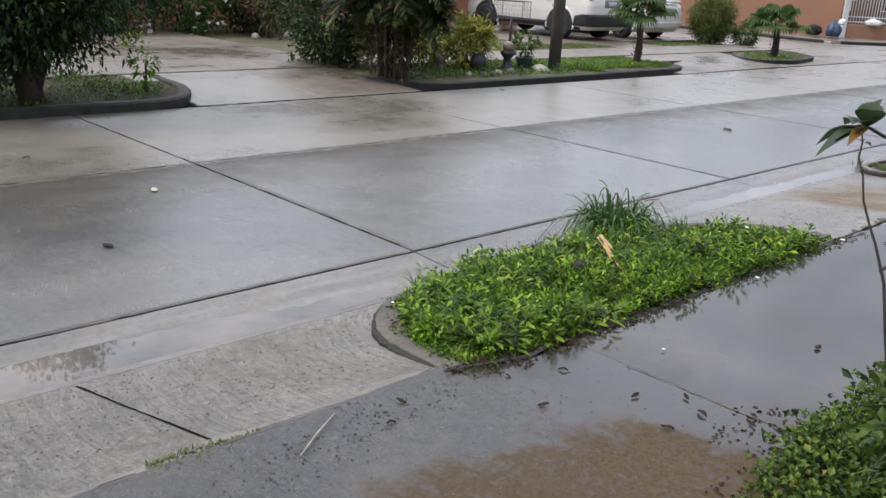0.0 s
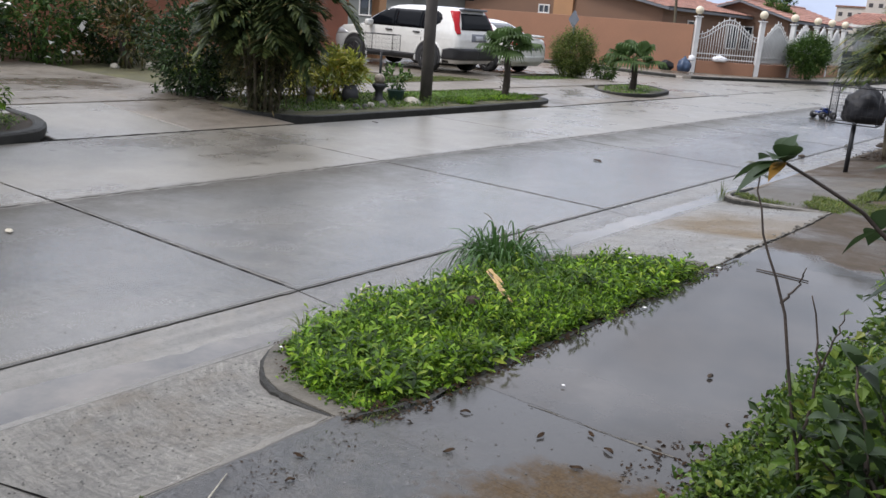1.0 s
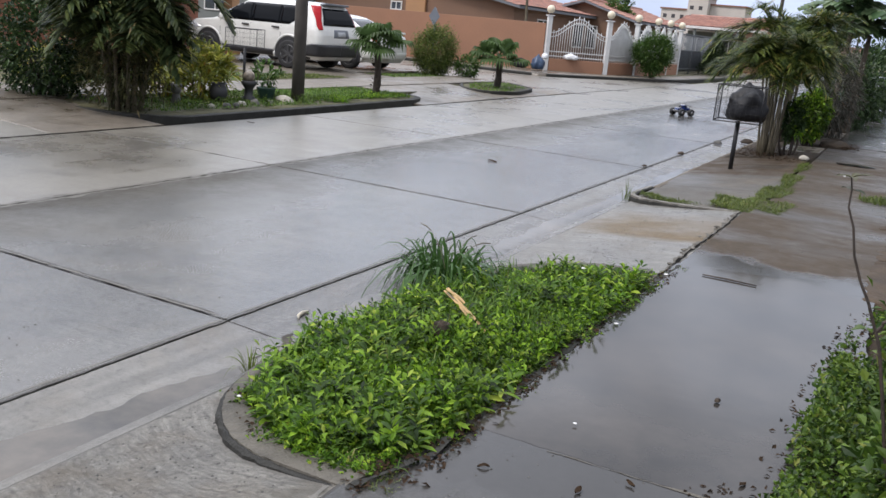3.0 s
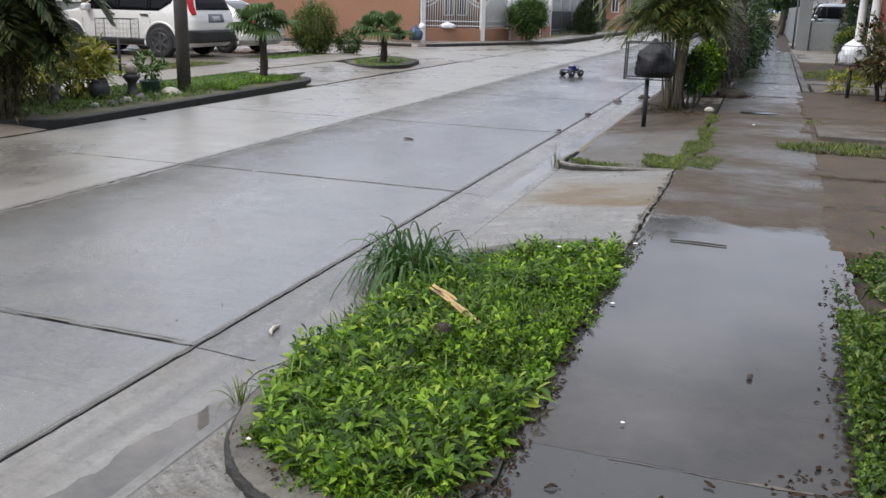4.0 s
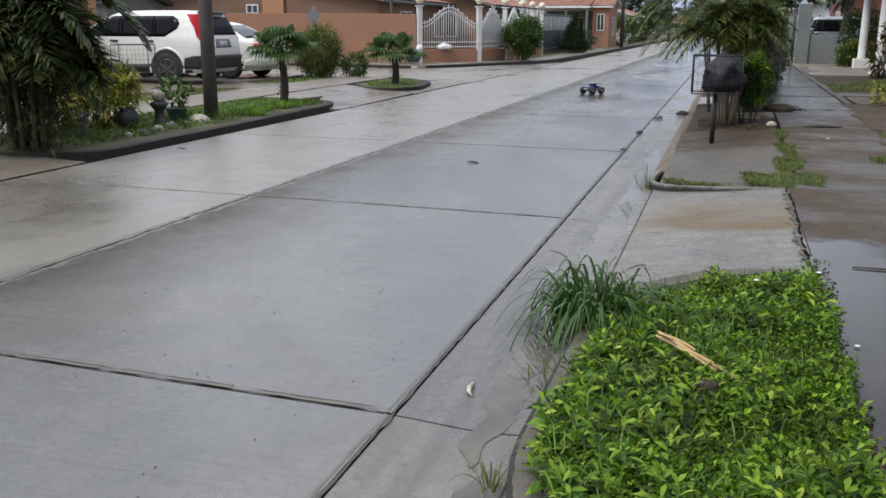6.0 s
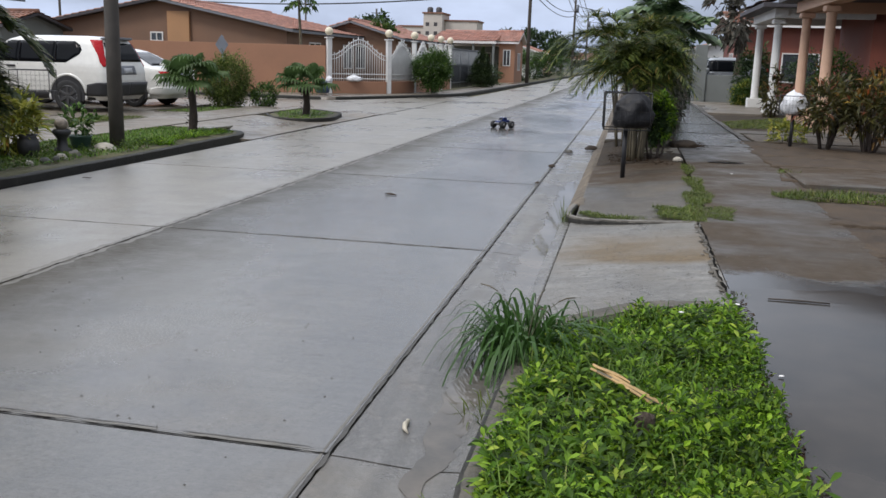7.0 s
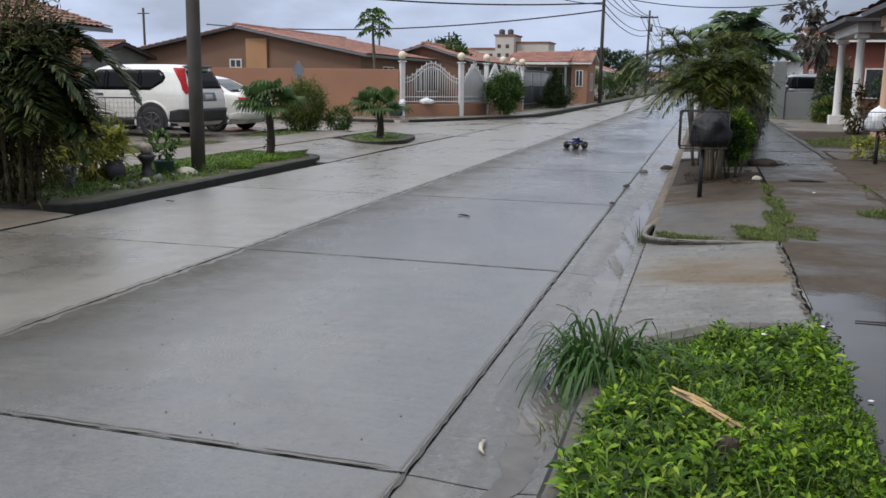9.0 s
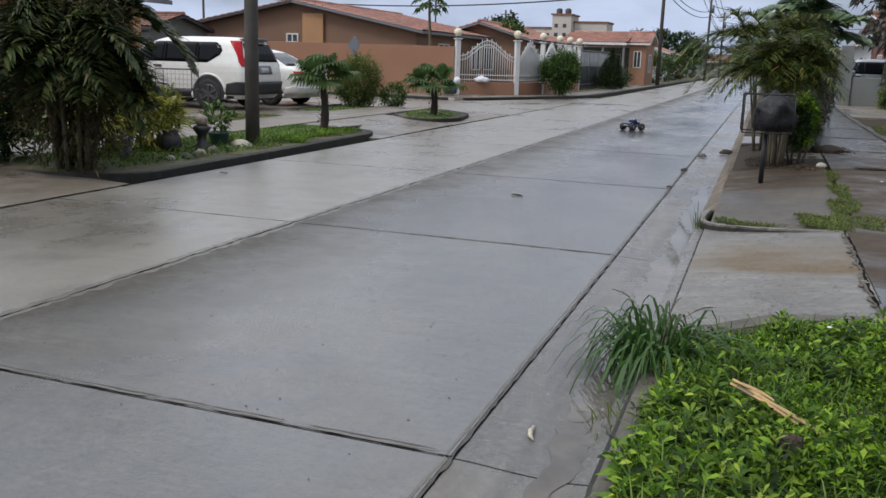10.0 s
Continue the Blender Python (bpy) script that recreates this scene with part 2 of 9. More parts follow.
    if sand:
        # a washed-out fan of sand: centre, half sizes, colour
        cx, cy, rx, ry, col = sand
        sep = nt.nodes.new("ShaderNodeSeparateXYZ")
        nt.links.new(pos, sep.inputs[0])
        ex = math_node(nt, "DIVIDE", math_node(nt, "SUBTRACT", sep.outputs["X"], cx), rx)
        ey = math_node(nt, "DIVIDE", math_node(nt, "SUBTRACT", sep.outputs["Y"], cy), ry)
        far = math_node(nt, "ADD", math_node(nt, "MULTIPLY", ex, ex), math_node(nt, "MULTIPLY", ey, ey))
        far = math_node(nt, "ADD", far, math_node(nt, "MULTIPLY", math_node(nt, "SUBTRACT", noise_node(nt, pos, 2.6, 8, 0.7), 0.5), 2.2))
        band = math_node(nt, "MULTIPLY", remap(nt, far, 0.78, 1.12, 1.0, 0.0), remap(nt, rough_in, 0.30, 0.52, 0.55, 1.0))
        c = mix_rgb(nt, band, c, mix_rgb(nt, remap(nt, grain, 0.35, 0.7), tuple(v * 0.7 for v in col), tuple(v * 1.2 for v in col)))
        rgh = math_node(nt, "ADD", math_node(nt, "MULTIPLY", rgh, math_node(nt, "SUBTRACT", 1.0, band)), math_node(nt, "MULTIPLY", band, 0.55))
        spec = math_node(nt, "MULTIPLY", spec, math_node(nt, "SUBTRACT", 1.0, math_node(nt, "MULTIPLY", band, 0.75)))
    nt.links.new(c, bsdf.inputs["Base Color"])
    nt.links.new(rgh, bsdf.inputs["Roughness"])
    nt.links.new(spec, bsdf.inputs["Specular IOR Level"])
    bump(nt, bsdf, height, relief, 0.004)
    return m


def leaf_mat(name, dark, mid, light, rough=0.42, through_light=0.3, odd=None, blotches=(3.2, 0.62, 1.22)):
    """Foliage whose tint changes from leaf to leaf."""
    m, nt, bsdf = tree_of(name)
    g = nt.nodes.new("ShaderNodeNewGeometry")
    ramp = nt.nodes.new("ShaderNodeValToRGB")
    cr = ramp.color_ramp
    cr.elements[0].position, cr.elements[0].color = 0.0, (*dark, 1)
    cr.elements[1].position, cr.elements[1].color = 1.0, (*(odd or light), 1)
    e = cr.elements.new(0.5)
    e.color = (*mid, 1)
    e = cr.elements.new(0.93)
    e.color = (*light, 1)
    nt.links.new(g.outputs["Random Per Island"], ramp.inputs[0])
    pos = world_pos(nt)
    blotch = remap(nt, noise_node(nt, pos, blotches[0], 4), 0.3, 0.7, blotches[1], blotches[2])
    sc = nt.nodes.new("ShaderNodeVectorMath")
    sc.operation = "SCALE"
    nt.links.new(ramp.outputs[0], sc.inputs[0])
    nt.links.new(blotch, sc.inputs["Scale"])
    nt.links.new(sc.outputs[0], bsdf.inputs["Base Color"])
    bsdf.inputs["Roughness"].default_value = rough
    bsdf.inputs["Specular IOR Level"].default_value = 0.28
    tr = nt.nodes.new("ShaderNodeBsdfTranslucent")
    nt.links.new(sc.outputs[0], tr.inputs["Color"])
    mx = nt.nodes.new("ShaderNodeMixShader")
    mx.inputs[0].default_value = through_light
    out = nt.nodes["Material Output"]
    nt.links.new(bsdf.outputs[0], mx.inputs[1])
    nt.links.new(tr.outputs[0], mx.inputs[2])
    nt.links.new(mx.outputs[0], out.inputs["Surface"])
    return m


def glass_mat(name, tint, rough=0.03):
    m, nt, bsdf = tree_of(name)
    bsdf.inputs["Base Color"].default_value = (*tint, 1)
    bsdf.inputs["Roughness"].default_value = rough
    bsdf.inputs["Transmission Weight"].default_value = 0.55
    bsdf.inputs["IOR"].default_value = 1.45
    return m


def water_mat(name, col, rough, ripple):
    """A shallow puddle: clear film over silt."""
    m, nt, bsdf = tree_of(name)
    pos = world_pos(nt)
    c = mix_rgb(nt, remap(nt, noise_node(nt, pos, 1.6, 6, 0.65), 0.35, 0.7), tuple(v * 0.65 for v in col), tuple(v * k for v, k in zip(col, (1.7, 1.55, 1.4))))
    nt.links.new(c, bsdf.inputs["Base Color"])
    bsdf.inputs["Roughness"].default_value = rough
    bsdf.inputs["IOR"].default_value = 1.33
    bump(nt, bsdf, noise_node(nt, world_pos(nt, (1.0, 2.2, 1.0)), 5.0, 2), ripple, 0.01)
    return m


MAT = {
    "road": wet_concrete("road_concrete", (0.156, 0.149, 0.135), (0.094, 0.093, 0.090), 0.51, 0.05, 0.23, (1.2, 26.0, 1.0), 0.22, None, 0.42, 0.05, None, None, None, (-2.75, -1.45), 0.20, 0.24, 0.16),
    "road_warm": wet_concrete("road_concrete_tan", (0.212, 0.194, 0.162), (0.138, 0.128, 0.111), 0.44, 0.14, 0.34, (1.2, 26.0, 1.0), 0.18, None, 0.40, 0.04, None, None, None, None, 0.12, 0.18, 0.14),
    "gutter": wet_concrete("gutter_concrete", (0.190, 0.180, 0.161), (0.126, 0.120, 0.111), 0.52, 0.10, 0.45, (6.0, 0.45, 1.0), 0.4, None, 0.6, 0.34, None, None, None, None, 0.0, 0.3, 0.25),
    "apron": wet_concrete("apron_concrete", (0.285, 0.268, 0.234), (0.184, 0.175, 0.158), 0.50, 0.16, 0.5, (4.0, 2.2, 1.0), 1.0, None, 1.0, 0.36, None, None, (1.25, -0.2), None, 0.0, 0.40, 0.50),
    "apron_mud": wet_concrete("apron_concrete_muddy", (0.250, 0.238, 0.212), (0.165, 0.157, 0.142), 0.5, 0.16, 0.55, (1.5, 9.0, 1.0), 0.6, (3.45, 4.35, (0.165, 0.122, 0.072), 0.5, 0.9, 0.45), 0.95, 0.3, None, None, None, None, 0.0, 0.5, 0.3),
    "walk": wet_concrete("sidewalk_concrete", (0.085, 0.080, 0.072), (0.047, 0.046, 0.045), 0.60, 0.08, 0.45, (7.0, 7.0, 1.0), 0.5, (2.9, 11.0, (0.074, 0.056, 0.039), 1.0, 2.6, 1.6), 0.8, 0.14, (2.68, -1.68, 0.66, 0.86, (0.078, 0.052, 0.027)), (-1.3, 3.0, (0.036, 0.034, 0.032)), None, None, 0.0, 0.22, 0.2),
    "verge_slab": wet_concrete("verge_concrete", (0.100, 0.088, 0.071), (0.058, 0.051, 0.042), 0.45, 0.34, 0.75, (5.0, 5.0, 1.0), 0.4, (7.6, 14.0, (0.07, 0.05, 0.033), 0.2, 2.6, 1.2), 0.8, 0.14, None, None, None, None, 0.0, 0.5, 0.4),
    "drive": wet_concrete("driveway_concrete", (0.18, 0.152, 0.118), (0.118, 0.099, 0.076), 0.48, 0.16, 0.55, (3.0, 3.0, 1.0), 0.3, None, 0.5),
    "joint": plain("joint_dirt", (0.008, 0.007, 0.006), 1.0, var=0.5, scale=6, fine=90, relief=0.4, spec=0.05),
    "kerb": plain("kerb_dark", (0.030, 0.029, 0.025), 0.7, var=0.5, scale=5, fine=70, relief=0.6, spec=0.3),
    "kerb_pale": plain("kerb_concrete", (0.15, 0.138, 0.118), 0.6, var=0.4, scale=5, fine=70, relief=0.5),
    "margin": plain("trowelled_margin", (0.128, 0.117, 0.097), 0.42, var=0.35, scale=4, fine=60, relief=0.3, spec=0.4),
    "island_earth": plain("grimy_island_earth", (0.044, 0.037, 0.027), 0.8, var=0.5, scale=7, fine=55, relief=0.9, spec=0.25),
    "kerb_sandy": plain("kerb_under_sand", (0.140, 0.116, 0.088), 0.8, var=0.75, scale=5, fine=26, relief=1.0, spec=0.25),
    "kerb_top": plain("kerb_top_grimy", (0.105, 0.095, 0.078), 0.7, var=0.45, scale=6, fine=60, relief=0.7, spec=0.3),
    "kerb_worn": plain("kerb_worn", (0.06, 0.056, 0.05), 0.65, var=0.45, scale=5, fine=70, relief=0.5),
    "mud": plain("trodden_mud", (0.066, 0.047, 0.031), 0.75, var=0.45, scale=4, fine=45, relief=0.8, spec=0.25),
    "soil": plain("garden_soil", (0.046, 0.035, 0.025), 0.85, var=0.5, scale=5, fine=55, relief=0.9, spec=0.2),
    "earth": plain("open_ground", (0.14, 0.13, 0.07), 0.85, var=0.35, scale=0.4, fine=6, relief=0.5),
    "lawn": plain("lawn_base", (0.085, 0.08, 0.035), 0.8, var=0.5, scale=2, fine=40, relief=0.8),
    "puddle": water_mat("puddle_water", (0.036, 0.034, 0.032), 0.09, 0.03),
    "gutter_water": water_mat("gutter_water", (0.098, 0.094, 0.087), 0.03, 0.04),
    "leaf_cover": leaf_mat("groundcover_leaf", (0.014, 0.034, 0.004), (0.084, 0.182, 0.012), (0.26, 0.42, 0.032), 0.50, 0.40, (0.42, 0.50, 0.07), (5.0, 0.42, 1.40)),
    "grass": leaf_mat("grass_blade", (0.04, 0.10, 0.012), (0.10, 0.20, 0.025), (0.18, 0.29, 0.05), 0.5, 0.35, (0.28, 0.27, 0.10)),
    "tuft": leaf_mat("tuft_blade", (0.012, 0.034, 0.010), (0.034, 0.085, 0.018), (0.085, 0.165, 0.036), 0.38, 0.28, (0.17, 0.22, 0.06)),
    "leaf_dark": leaf_mat("dark_leaf", (0.012, 0.028, 0.010), (0.03, 0.06, 0.018), (0.06, 0.105, 0.03), 0.45, 0.25, (0.09, 0.13, 0.04)),
    "grass_dull": leaf_mat("dull_grass_blade", (0.045, 0.075, 0.014), (0.105, 0.145, 0.026), (0.17, 0.205, 0.045), 0.45, 0.3, (0.24, 0.20, 0.08)),
    "dry_leaf": plain("dry_leaf", (0.42, 0.38, 0.30), 0.6, var=0.35, scale=30, fine=120, relief=0.3),
    "leaf_palm": leaf_mat("palm_leaflet", (0.026, 0.042, 0.017), (0.060, 0.088, 0.032), (0.12, 0.145, 0.045), 0.45, 0.4, (0.20, 0.14, 0.065)),
    "leaf_areca": leaf_mat("areca_leaflet", (0.013, 0.028, 0.010), (0.050, 0.084, 0.021), (0.22, 0.25, 0.05), 0.4, 0.38, (0.42, 0.27, 0.09), (2.2, 0.5, 1.6)),
    "leaf_mid": leaf_mat("hedge_leaf", (0.025, 0.06, 0.014), (0.06, 0.12, 0.025), (0.11, 0.19, 0.04), 0.42, 0.28, (0.15, 0.20, 0.05)),
    "leaf_light": leaf_mat("light_shrub_leaf", (0.05, 0.075, 0.022), (0.12, 0.16, 0.04), (0.21, 0.26, 0.065), 0.45, 0.35, (0.26, 0.27, 0.08)),
    "leaf_yellow": leaf_mat("croton_leaf", (0.09, 0.12, 0.02), (0.27, 0.29, 0.045), (0.50, 0.48, 0.09), 0.4, 0.38, (0.34, 0.18, 0.03)),
    "leaf_red": leaf_mat("croton_red_leaf", (0.035, 0.03, 0.012), (0.07, 0.07, 0.02), (0.13, 0.11, 0.03), 0.4, 0.25, (0.24, 0.06, 0.03)),
    "leaf_orange": leaf_mat("croton_orange_leaf", (0.10, 0.05, 0.012), (0.27, 0.14, 0.03), (0.45, 0.28, 0.05), 0.4, 0.3, (0.40, 0.08, 0.03)),
    "leaf_big": leaf_mat("shrub_leaf", (0.016, 0.032, 0.014), (0.034, 0.060, 0.024), (0.072, 0.110, 0.042), 0.45, 0.3, (0.12, 0.14, 0.045)),
    "leaf_banana": leaf_mat("banana_leaf", (0.06, 0.12, 0.05), (0.13, 0.20, 0.09), (0.22, 0.29, 0.14), 0.35, 0.3),
    "leaf_fan": leaf_mat("fan_palm_leaf", (0.022, 0.050, 0.016), (0.052, 0.100, 0.030), (0.10, 0.16, 0.05), 0.42, 0.35),
    "flower": plain("petal", (0.75, 0.73, 0.68), 0.6, var=0.1, relief=0.0),
    "bark": plain("bark", (0.11, 0.085, 0.06), 0.8, var=0.4, scale=9, fine=60, relief=0.7),
    "bark_dark": plain("dark_stem", (0.045, 0.032, 0.024), 0.7, var=0.4, scale=20, fine=90, relief=0.4),
    "cane": plain("palm_cane", (0.115, 0.095, 0.06), 0.6, var=0.35, scale=9, fine=60, relief=0.4),
    "wood_pale": plain("split_wood", (0.46, 0.30, 0.13), 0.65, var=0.25, scale=15, fine=110, relief=0.5),
    "wood_rot": plain("rotten_wood", (0.052, 0.037, 0.026), 0.85, var=0.4, scale=15, fine=80, relief=0.8),
    "dead_leaf": plain("dead_leaf", (0.040, 0.025, 0.015), 0.9, var=0.4, scale=30, fine=120, relief=0.3, spec=0.1),
    "litter": plain("paper_litter", (0.75, 0.74, 0.72), 0.55, var=0.12, scale=20, fine=90, relief=0.1),
    "pole_wood": plain("pole_timber", (0.075, 0.066, 0.058), 0.75, var=0.3, scale=4, fine=40, relief=0.5),
    "pole_dark": plain("utility_pole_timber", (0.06, 0.05, 0.04), 0.8, var=0.3, scale=2, fine=20, relief=0.3),
    "cable": plain("cable_rubber", (0.02, 0.02, 0.022), 0.5, var=0.1, relief=0.0),
    "orange_wall": plain("orange_plaster", (0.345, 0.178, 0.108), 0.75, var=0.12, scale=0.8, fine=30, relief=0.25),
    "tan_wall": plain("tan_plaster", (0.42, 0.23, 0.115), 0.75, var=0.1, scale=0.8, fine=30, relief=0.2),
    "brown_wall": plain("brown_plaster", (0.20, 0.115, 0.075), 0.75, var=0.12, scale=0.8, fine=30, relief=0.25),
    "brick_wall": plain("brick_red_paint", (0.21, 0.064, 0.042), 0.7, var=0.15, scale=0.8, fine=30, relief=0.25),
    "peach_wall": plain("peach_plaster", (0.62, 0.40, 0.28), 0.7, var=0.1, scale=1.2, fine=30, relief=0.2),
    "white_wall": plain("white_plaster", (0.66, 0.66, 0.64), 0.65, var=0.12, scale=1.2, fine=30, relief=0.2),
    "grey_wall": plain("grey_plaster", (0.175, 0.188, 0.18), 0.7, var=0.15, scale=1.2, fine=30, relief=0.25),
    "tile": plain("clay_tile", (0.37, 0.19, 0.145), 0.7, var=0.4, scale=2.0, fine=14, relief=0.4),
    "tile_dark": plain("dark_clay_tile", (0.22, 0.11, 0.075), 0.75, var=0.35, scale=2.0, fine=14, relief=0.4),
    "fascia": plain("white_fascia", (0.72, 0.70, 0.68), 0.6, var=0.12, scale=2, fine=30, relief=0.1),
    "grey_trim": plain("grey_painted_eaves", (0.16, 0.17, 0.19), 0.6, var=0.15, scale=2, fine=30, relief=0.1),
    "home_wall": plain("red_brown_plaster", (0.46, 0.185, 0.115), 0.75, var=0.15, scale=0.8, fine=30, relief=0.25),
    "leaf_grey": leaf_mat("grey_shrub_leaf", (0.055, 0.052, 0.042), (0.115, 0.11, 0.088), (0.20, 0.19, 0.155), 0.5, 0.3, (0.16, 0.10, 0.06)),
    "gate_grey": plain("grey_painted_steel", (0.13, 0.14, 0.15), 0.5, metal=0.2, var=0.2, relief=0.1),
    "leaf_hedge_dark": leaf_mat("tree_leaf", (0.010, 0.020, 0.008), (0.024, 0.044, 0.014), (0.055, 0.085, 0.025), 0.45, 0.25, (0.09, 0.11, 0.035)),
    "leaf_olive": leaf_mat("olive_leaf", (0.038, 0.042, 0.020), (0.085, 0.088, 0.038), (0.15, 0.145, 0.06), 0.5, 0.35, (0.20, 0.13, 0.06)),
    "leaf_hedge": leaf_mat("low_hedge_leaf", (0.016, 0.04, 0.007), (0.06, 0.115, 0.015), (0.14, 0.215, 0.03), 0.4, 0.3, (0.20, 0.22, 0.045)),
    "dark_trim": plain("dark_trim", (0.05, 0.045, 0.05), 0.6, var=0.2, relief=0.1),
    "white_iron": plain("white_painted_iron", (0.66, 0.66, 0.65), 0.45, var=0.08, scale=4, fine=40, relief=0.1),
    "black_iron": plain("black_iron", (0.022, 0.022, 0.024), 0.5, metal=0.3, var=0.3, scale=9, relief=0.2),
    "globe": plain("lamp_globe_cream", (0.74, 0.66, 0.50), 0.35, var=0.1, relief=0.0),
    "bag": plain("black_plastic_bag", (0.008, 0.008, 0.010), 0.5, var=0.3, scale=12, fine=30, relief=0.5, spec=0.3),
    "bag_white": plain("white_plastic_bag", (0.72, 0.73, 0.75), 0.4, var=0.15, scale=12, fine=30, relief=0.6),
    "car_white": plain("white_car_paint", (0.74, 0.73, 0.69), 0.3, var=0.04, scale=1, fine=9, relief=0.0, coat=0.8),
    "car_silver": plain("silver_car_paint", (0.30, 0.32, 0.34), 0.3, metal=0.5, var=0.04, scale=1, fine=9, relief=0.0, coat=0.8),
    "car_black": plain("black_plastic_trim", (0.03, 0.03, 0.033), 0.5, var=0.15, relief=0.1),
    "tyre": plain("tyre_rubber", (0.02, 0.02, 0.021), 0.75, var=0.2, scale=12, relief=0.3),
    "rim": plain("alloy_rim", (0.13, 0.132, 0.135), 0.42, metal=0.9, var=0.1, relief=0.0),
    "lamp_red": plain("red_lamp_lens", (0.40, 0.010, 0.016), 0.25, var=0.1, relief=0.0, spec=0.25),
    "lamp_clear": plain("clear_lamp_lens", (0.7, 0.7, 0.72), 0.12, var=0.1, relief=0.0, coat=0.8),
    "window": plain("tinted_glass", (0.006, 0.007, 0.009), 0.06, var=0.1, relief=0.0, spec=0.10),
    "pane": glass_mat("window_glass", (0.10, 0.12, 0.14)),
    "plate": plain("number_plate", (0.45, 0.46, 0.48), 0.4, var=0.1, relief=0.0),
    "blue": plain("blue_shell", (0.012, 0.03, 0.14), 0.25, var=0.5, scale=25, fine=60, relief=0.0, coat=0.6),
    "chrome": plain("bright_metal", (0.6, 0.6, 0.62), 0.25, metal=1.0, var=0.1, relief=0.0),
    "pot_green": plain("green_glazed_pot", (0.03, 0.07, 0.055), 0.35, var=0.2, scale=9, relief=0.1),
    "stone": plain("white_stone", (0.42, 0.39, 0.33), 0.7, var=0.3, scale=9, fine=50, relief=0.6),
    "globe_stone": plain("mottled_globe", (0.24, 0.20, 0.16), 0.4, var=0.7, scale=14, fine=50, relief=0.3),
    "stone_grey": plain("grey_stone", (0.10, 0.096, 0.088), 0.7, var=0.35, scale=9, fine=50, relief=0.6),
    "sign_back": plain("sign_back_metal", (0.19, 0.21, 0.24), 0.5, metal=0.6, var=0.15, relief=0.1),
    "blue_plastic": plain("blue_plastic", (0.04, 0.07, 0.13), 0.4, var=0.2, relief=0.1),
    "apartment": plain("apartment_plaster", (0.52, 0.47, 0.43), 0.8, var=0.1, scale=0.2, fine=2, relief=0.0),
    "mesh_wire": plain("galvanised_wire", (0.03, 0.028, 0.026), 0.6, metal=0.2, var=0.2, relief=0.0),
}

# ---------------------------------------------------------------- building helpers
rng = np.random.default_rng(7)


def thing(name, at=(0, 0, 0), turn=0.0, label="", category="", group="", kind=""):
    """An empty at the foot of a thing; its parts are parented to it."""
    ob = new(name)
    ob.empty_display_size = 0.1
    ob.matrix_basis = pose(*at, 0, 0, turn)
    return tagged(ob, label, category, group, kind)


def place(name, me, material, parent=None, label=""):
    ob = new(name, me)
    if material is not None and not me.materials:
        me.materials.append(material)
    if parent is not None:
        ob.parent = parent
    if label:
        ob["label"] = label
    return ob


def part(name, bm, material, parent=None, label="", smooth=False):
    me = bpy.data.meshes.new(name)
    bm.to_mesh(me)
    bm.free()
    if smooth:
        me.polygons.foreach_set("use_smooth", [True] * len(me.polygons))
    return place(name, me, material, parent, label)


def mesh_np(name, V, F, material, parent=None, label="", smooth=False):
    """A mesh from arrays of corners and of faces with equal corner counts."""
    V, F = np.asarray(V, np.float32), np.asarray(F, np.int32)
    me = bpy.data.meshes.new(name)
    k = F.shape[1]
    me.vertices.add(len(V))
    me.vertices.foreach_set("co", V.ravel())
    me.loops.add(F.size)
    me.loops.foreach_set("vertex_index", F.ravel())
    me.polygons.add(len(F))
    me.polygons.foreach_set("loop_start", np.arange(0, F.size, k, dtype=np.int32))
    me.polygons.foreach_set("loop_total", np.full(len(F), k, np.int32))
    me.polygons.foreach_set("use_smooth", np.full(len(F), smooth, bool))
    me.update(calc_edges=True)
    return place(name, me, material, parent, label)


def add_box(bm, x0, x1, y0, y1, z0, z1, bevel=0.0, m=None):
    r = bmesh.ops.create_cube(bm, size=1.0)
    vs = r["verts"]
    for v in vs:
        v.co = Vector((x0 + (v.co.x + 0.5) * (x1 - x0), y0 + (v.co.y + 0.5) * (y1 - y0), z0 + (v.co.z + 0.5) * (z1 - z0)))
    if bevel:
        es = list({e for v in vs for e in v.link_edges})
        r = bmesh.ops.bevel(bm, geom=es, offset=bevel, segments=2, profile=0.6, affect="EDGES")
        vs = list({v for f in r["faces"] for v in f.verts} | {v for v in vs if v.is_valid})
    if m is not None:
        bmesh.ops.transform(bm, matrix=m, verts=vs)
    return vs


def box_part(name, dims, material, parent=None, label="", bevel=0.01, m=None):
    bm = bmesh.new()
    add_box(bm, *dims, bevel, m)
    return part(name, bm, material, parent, label)


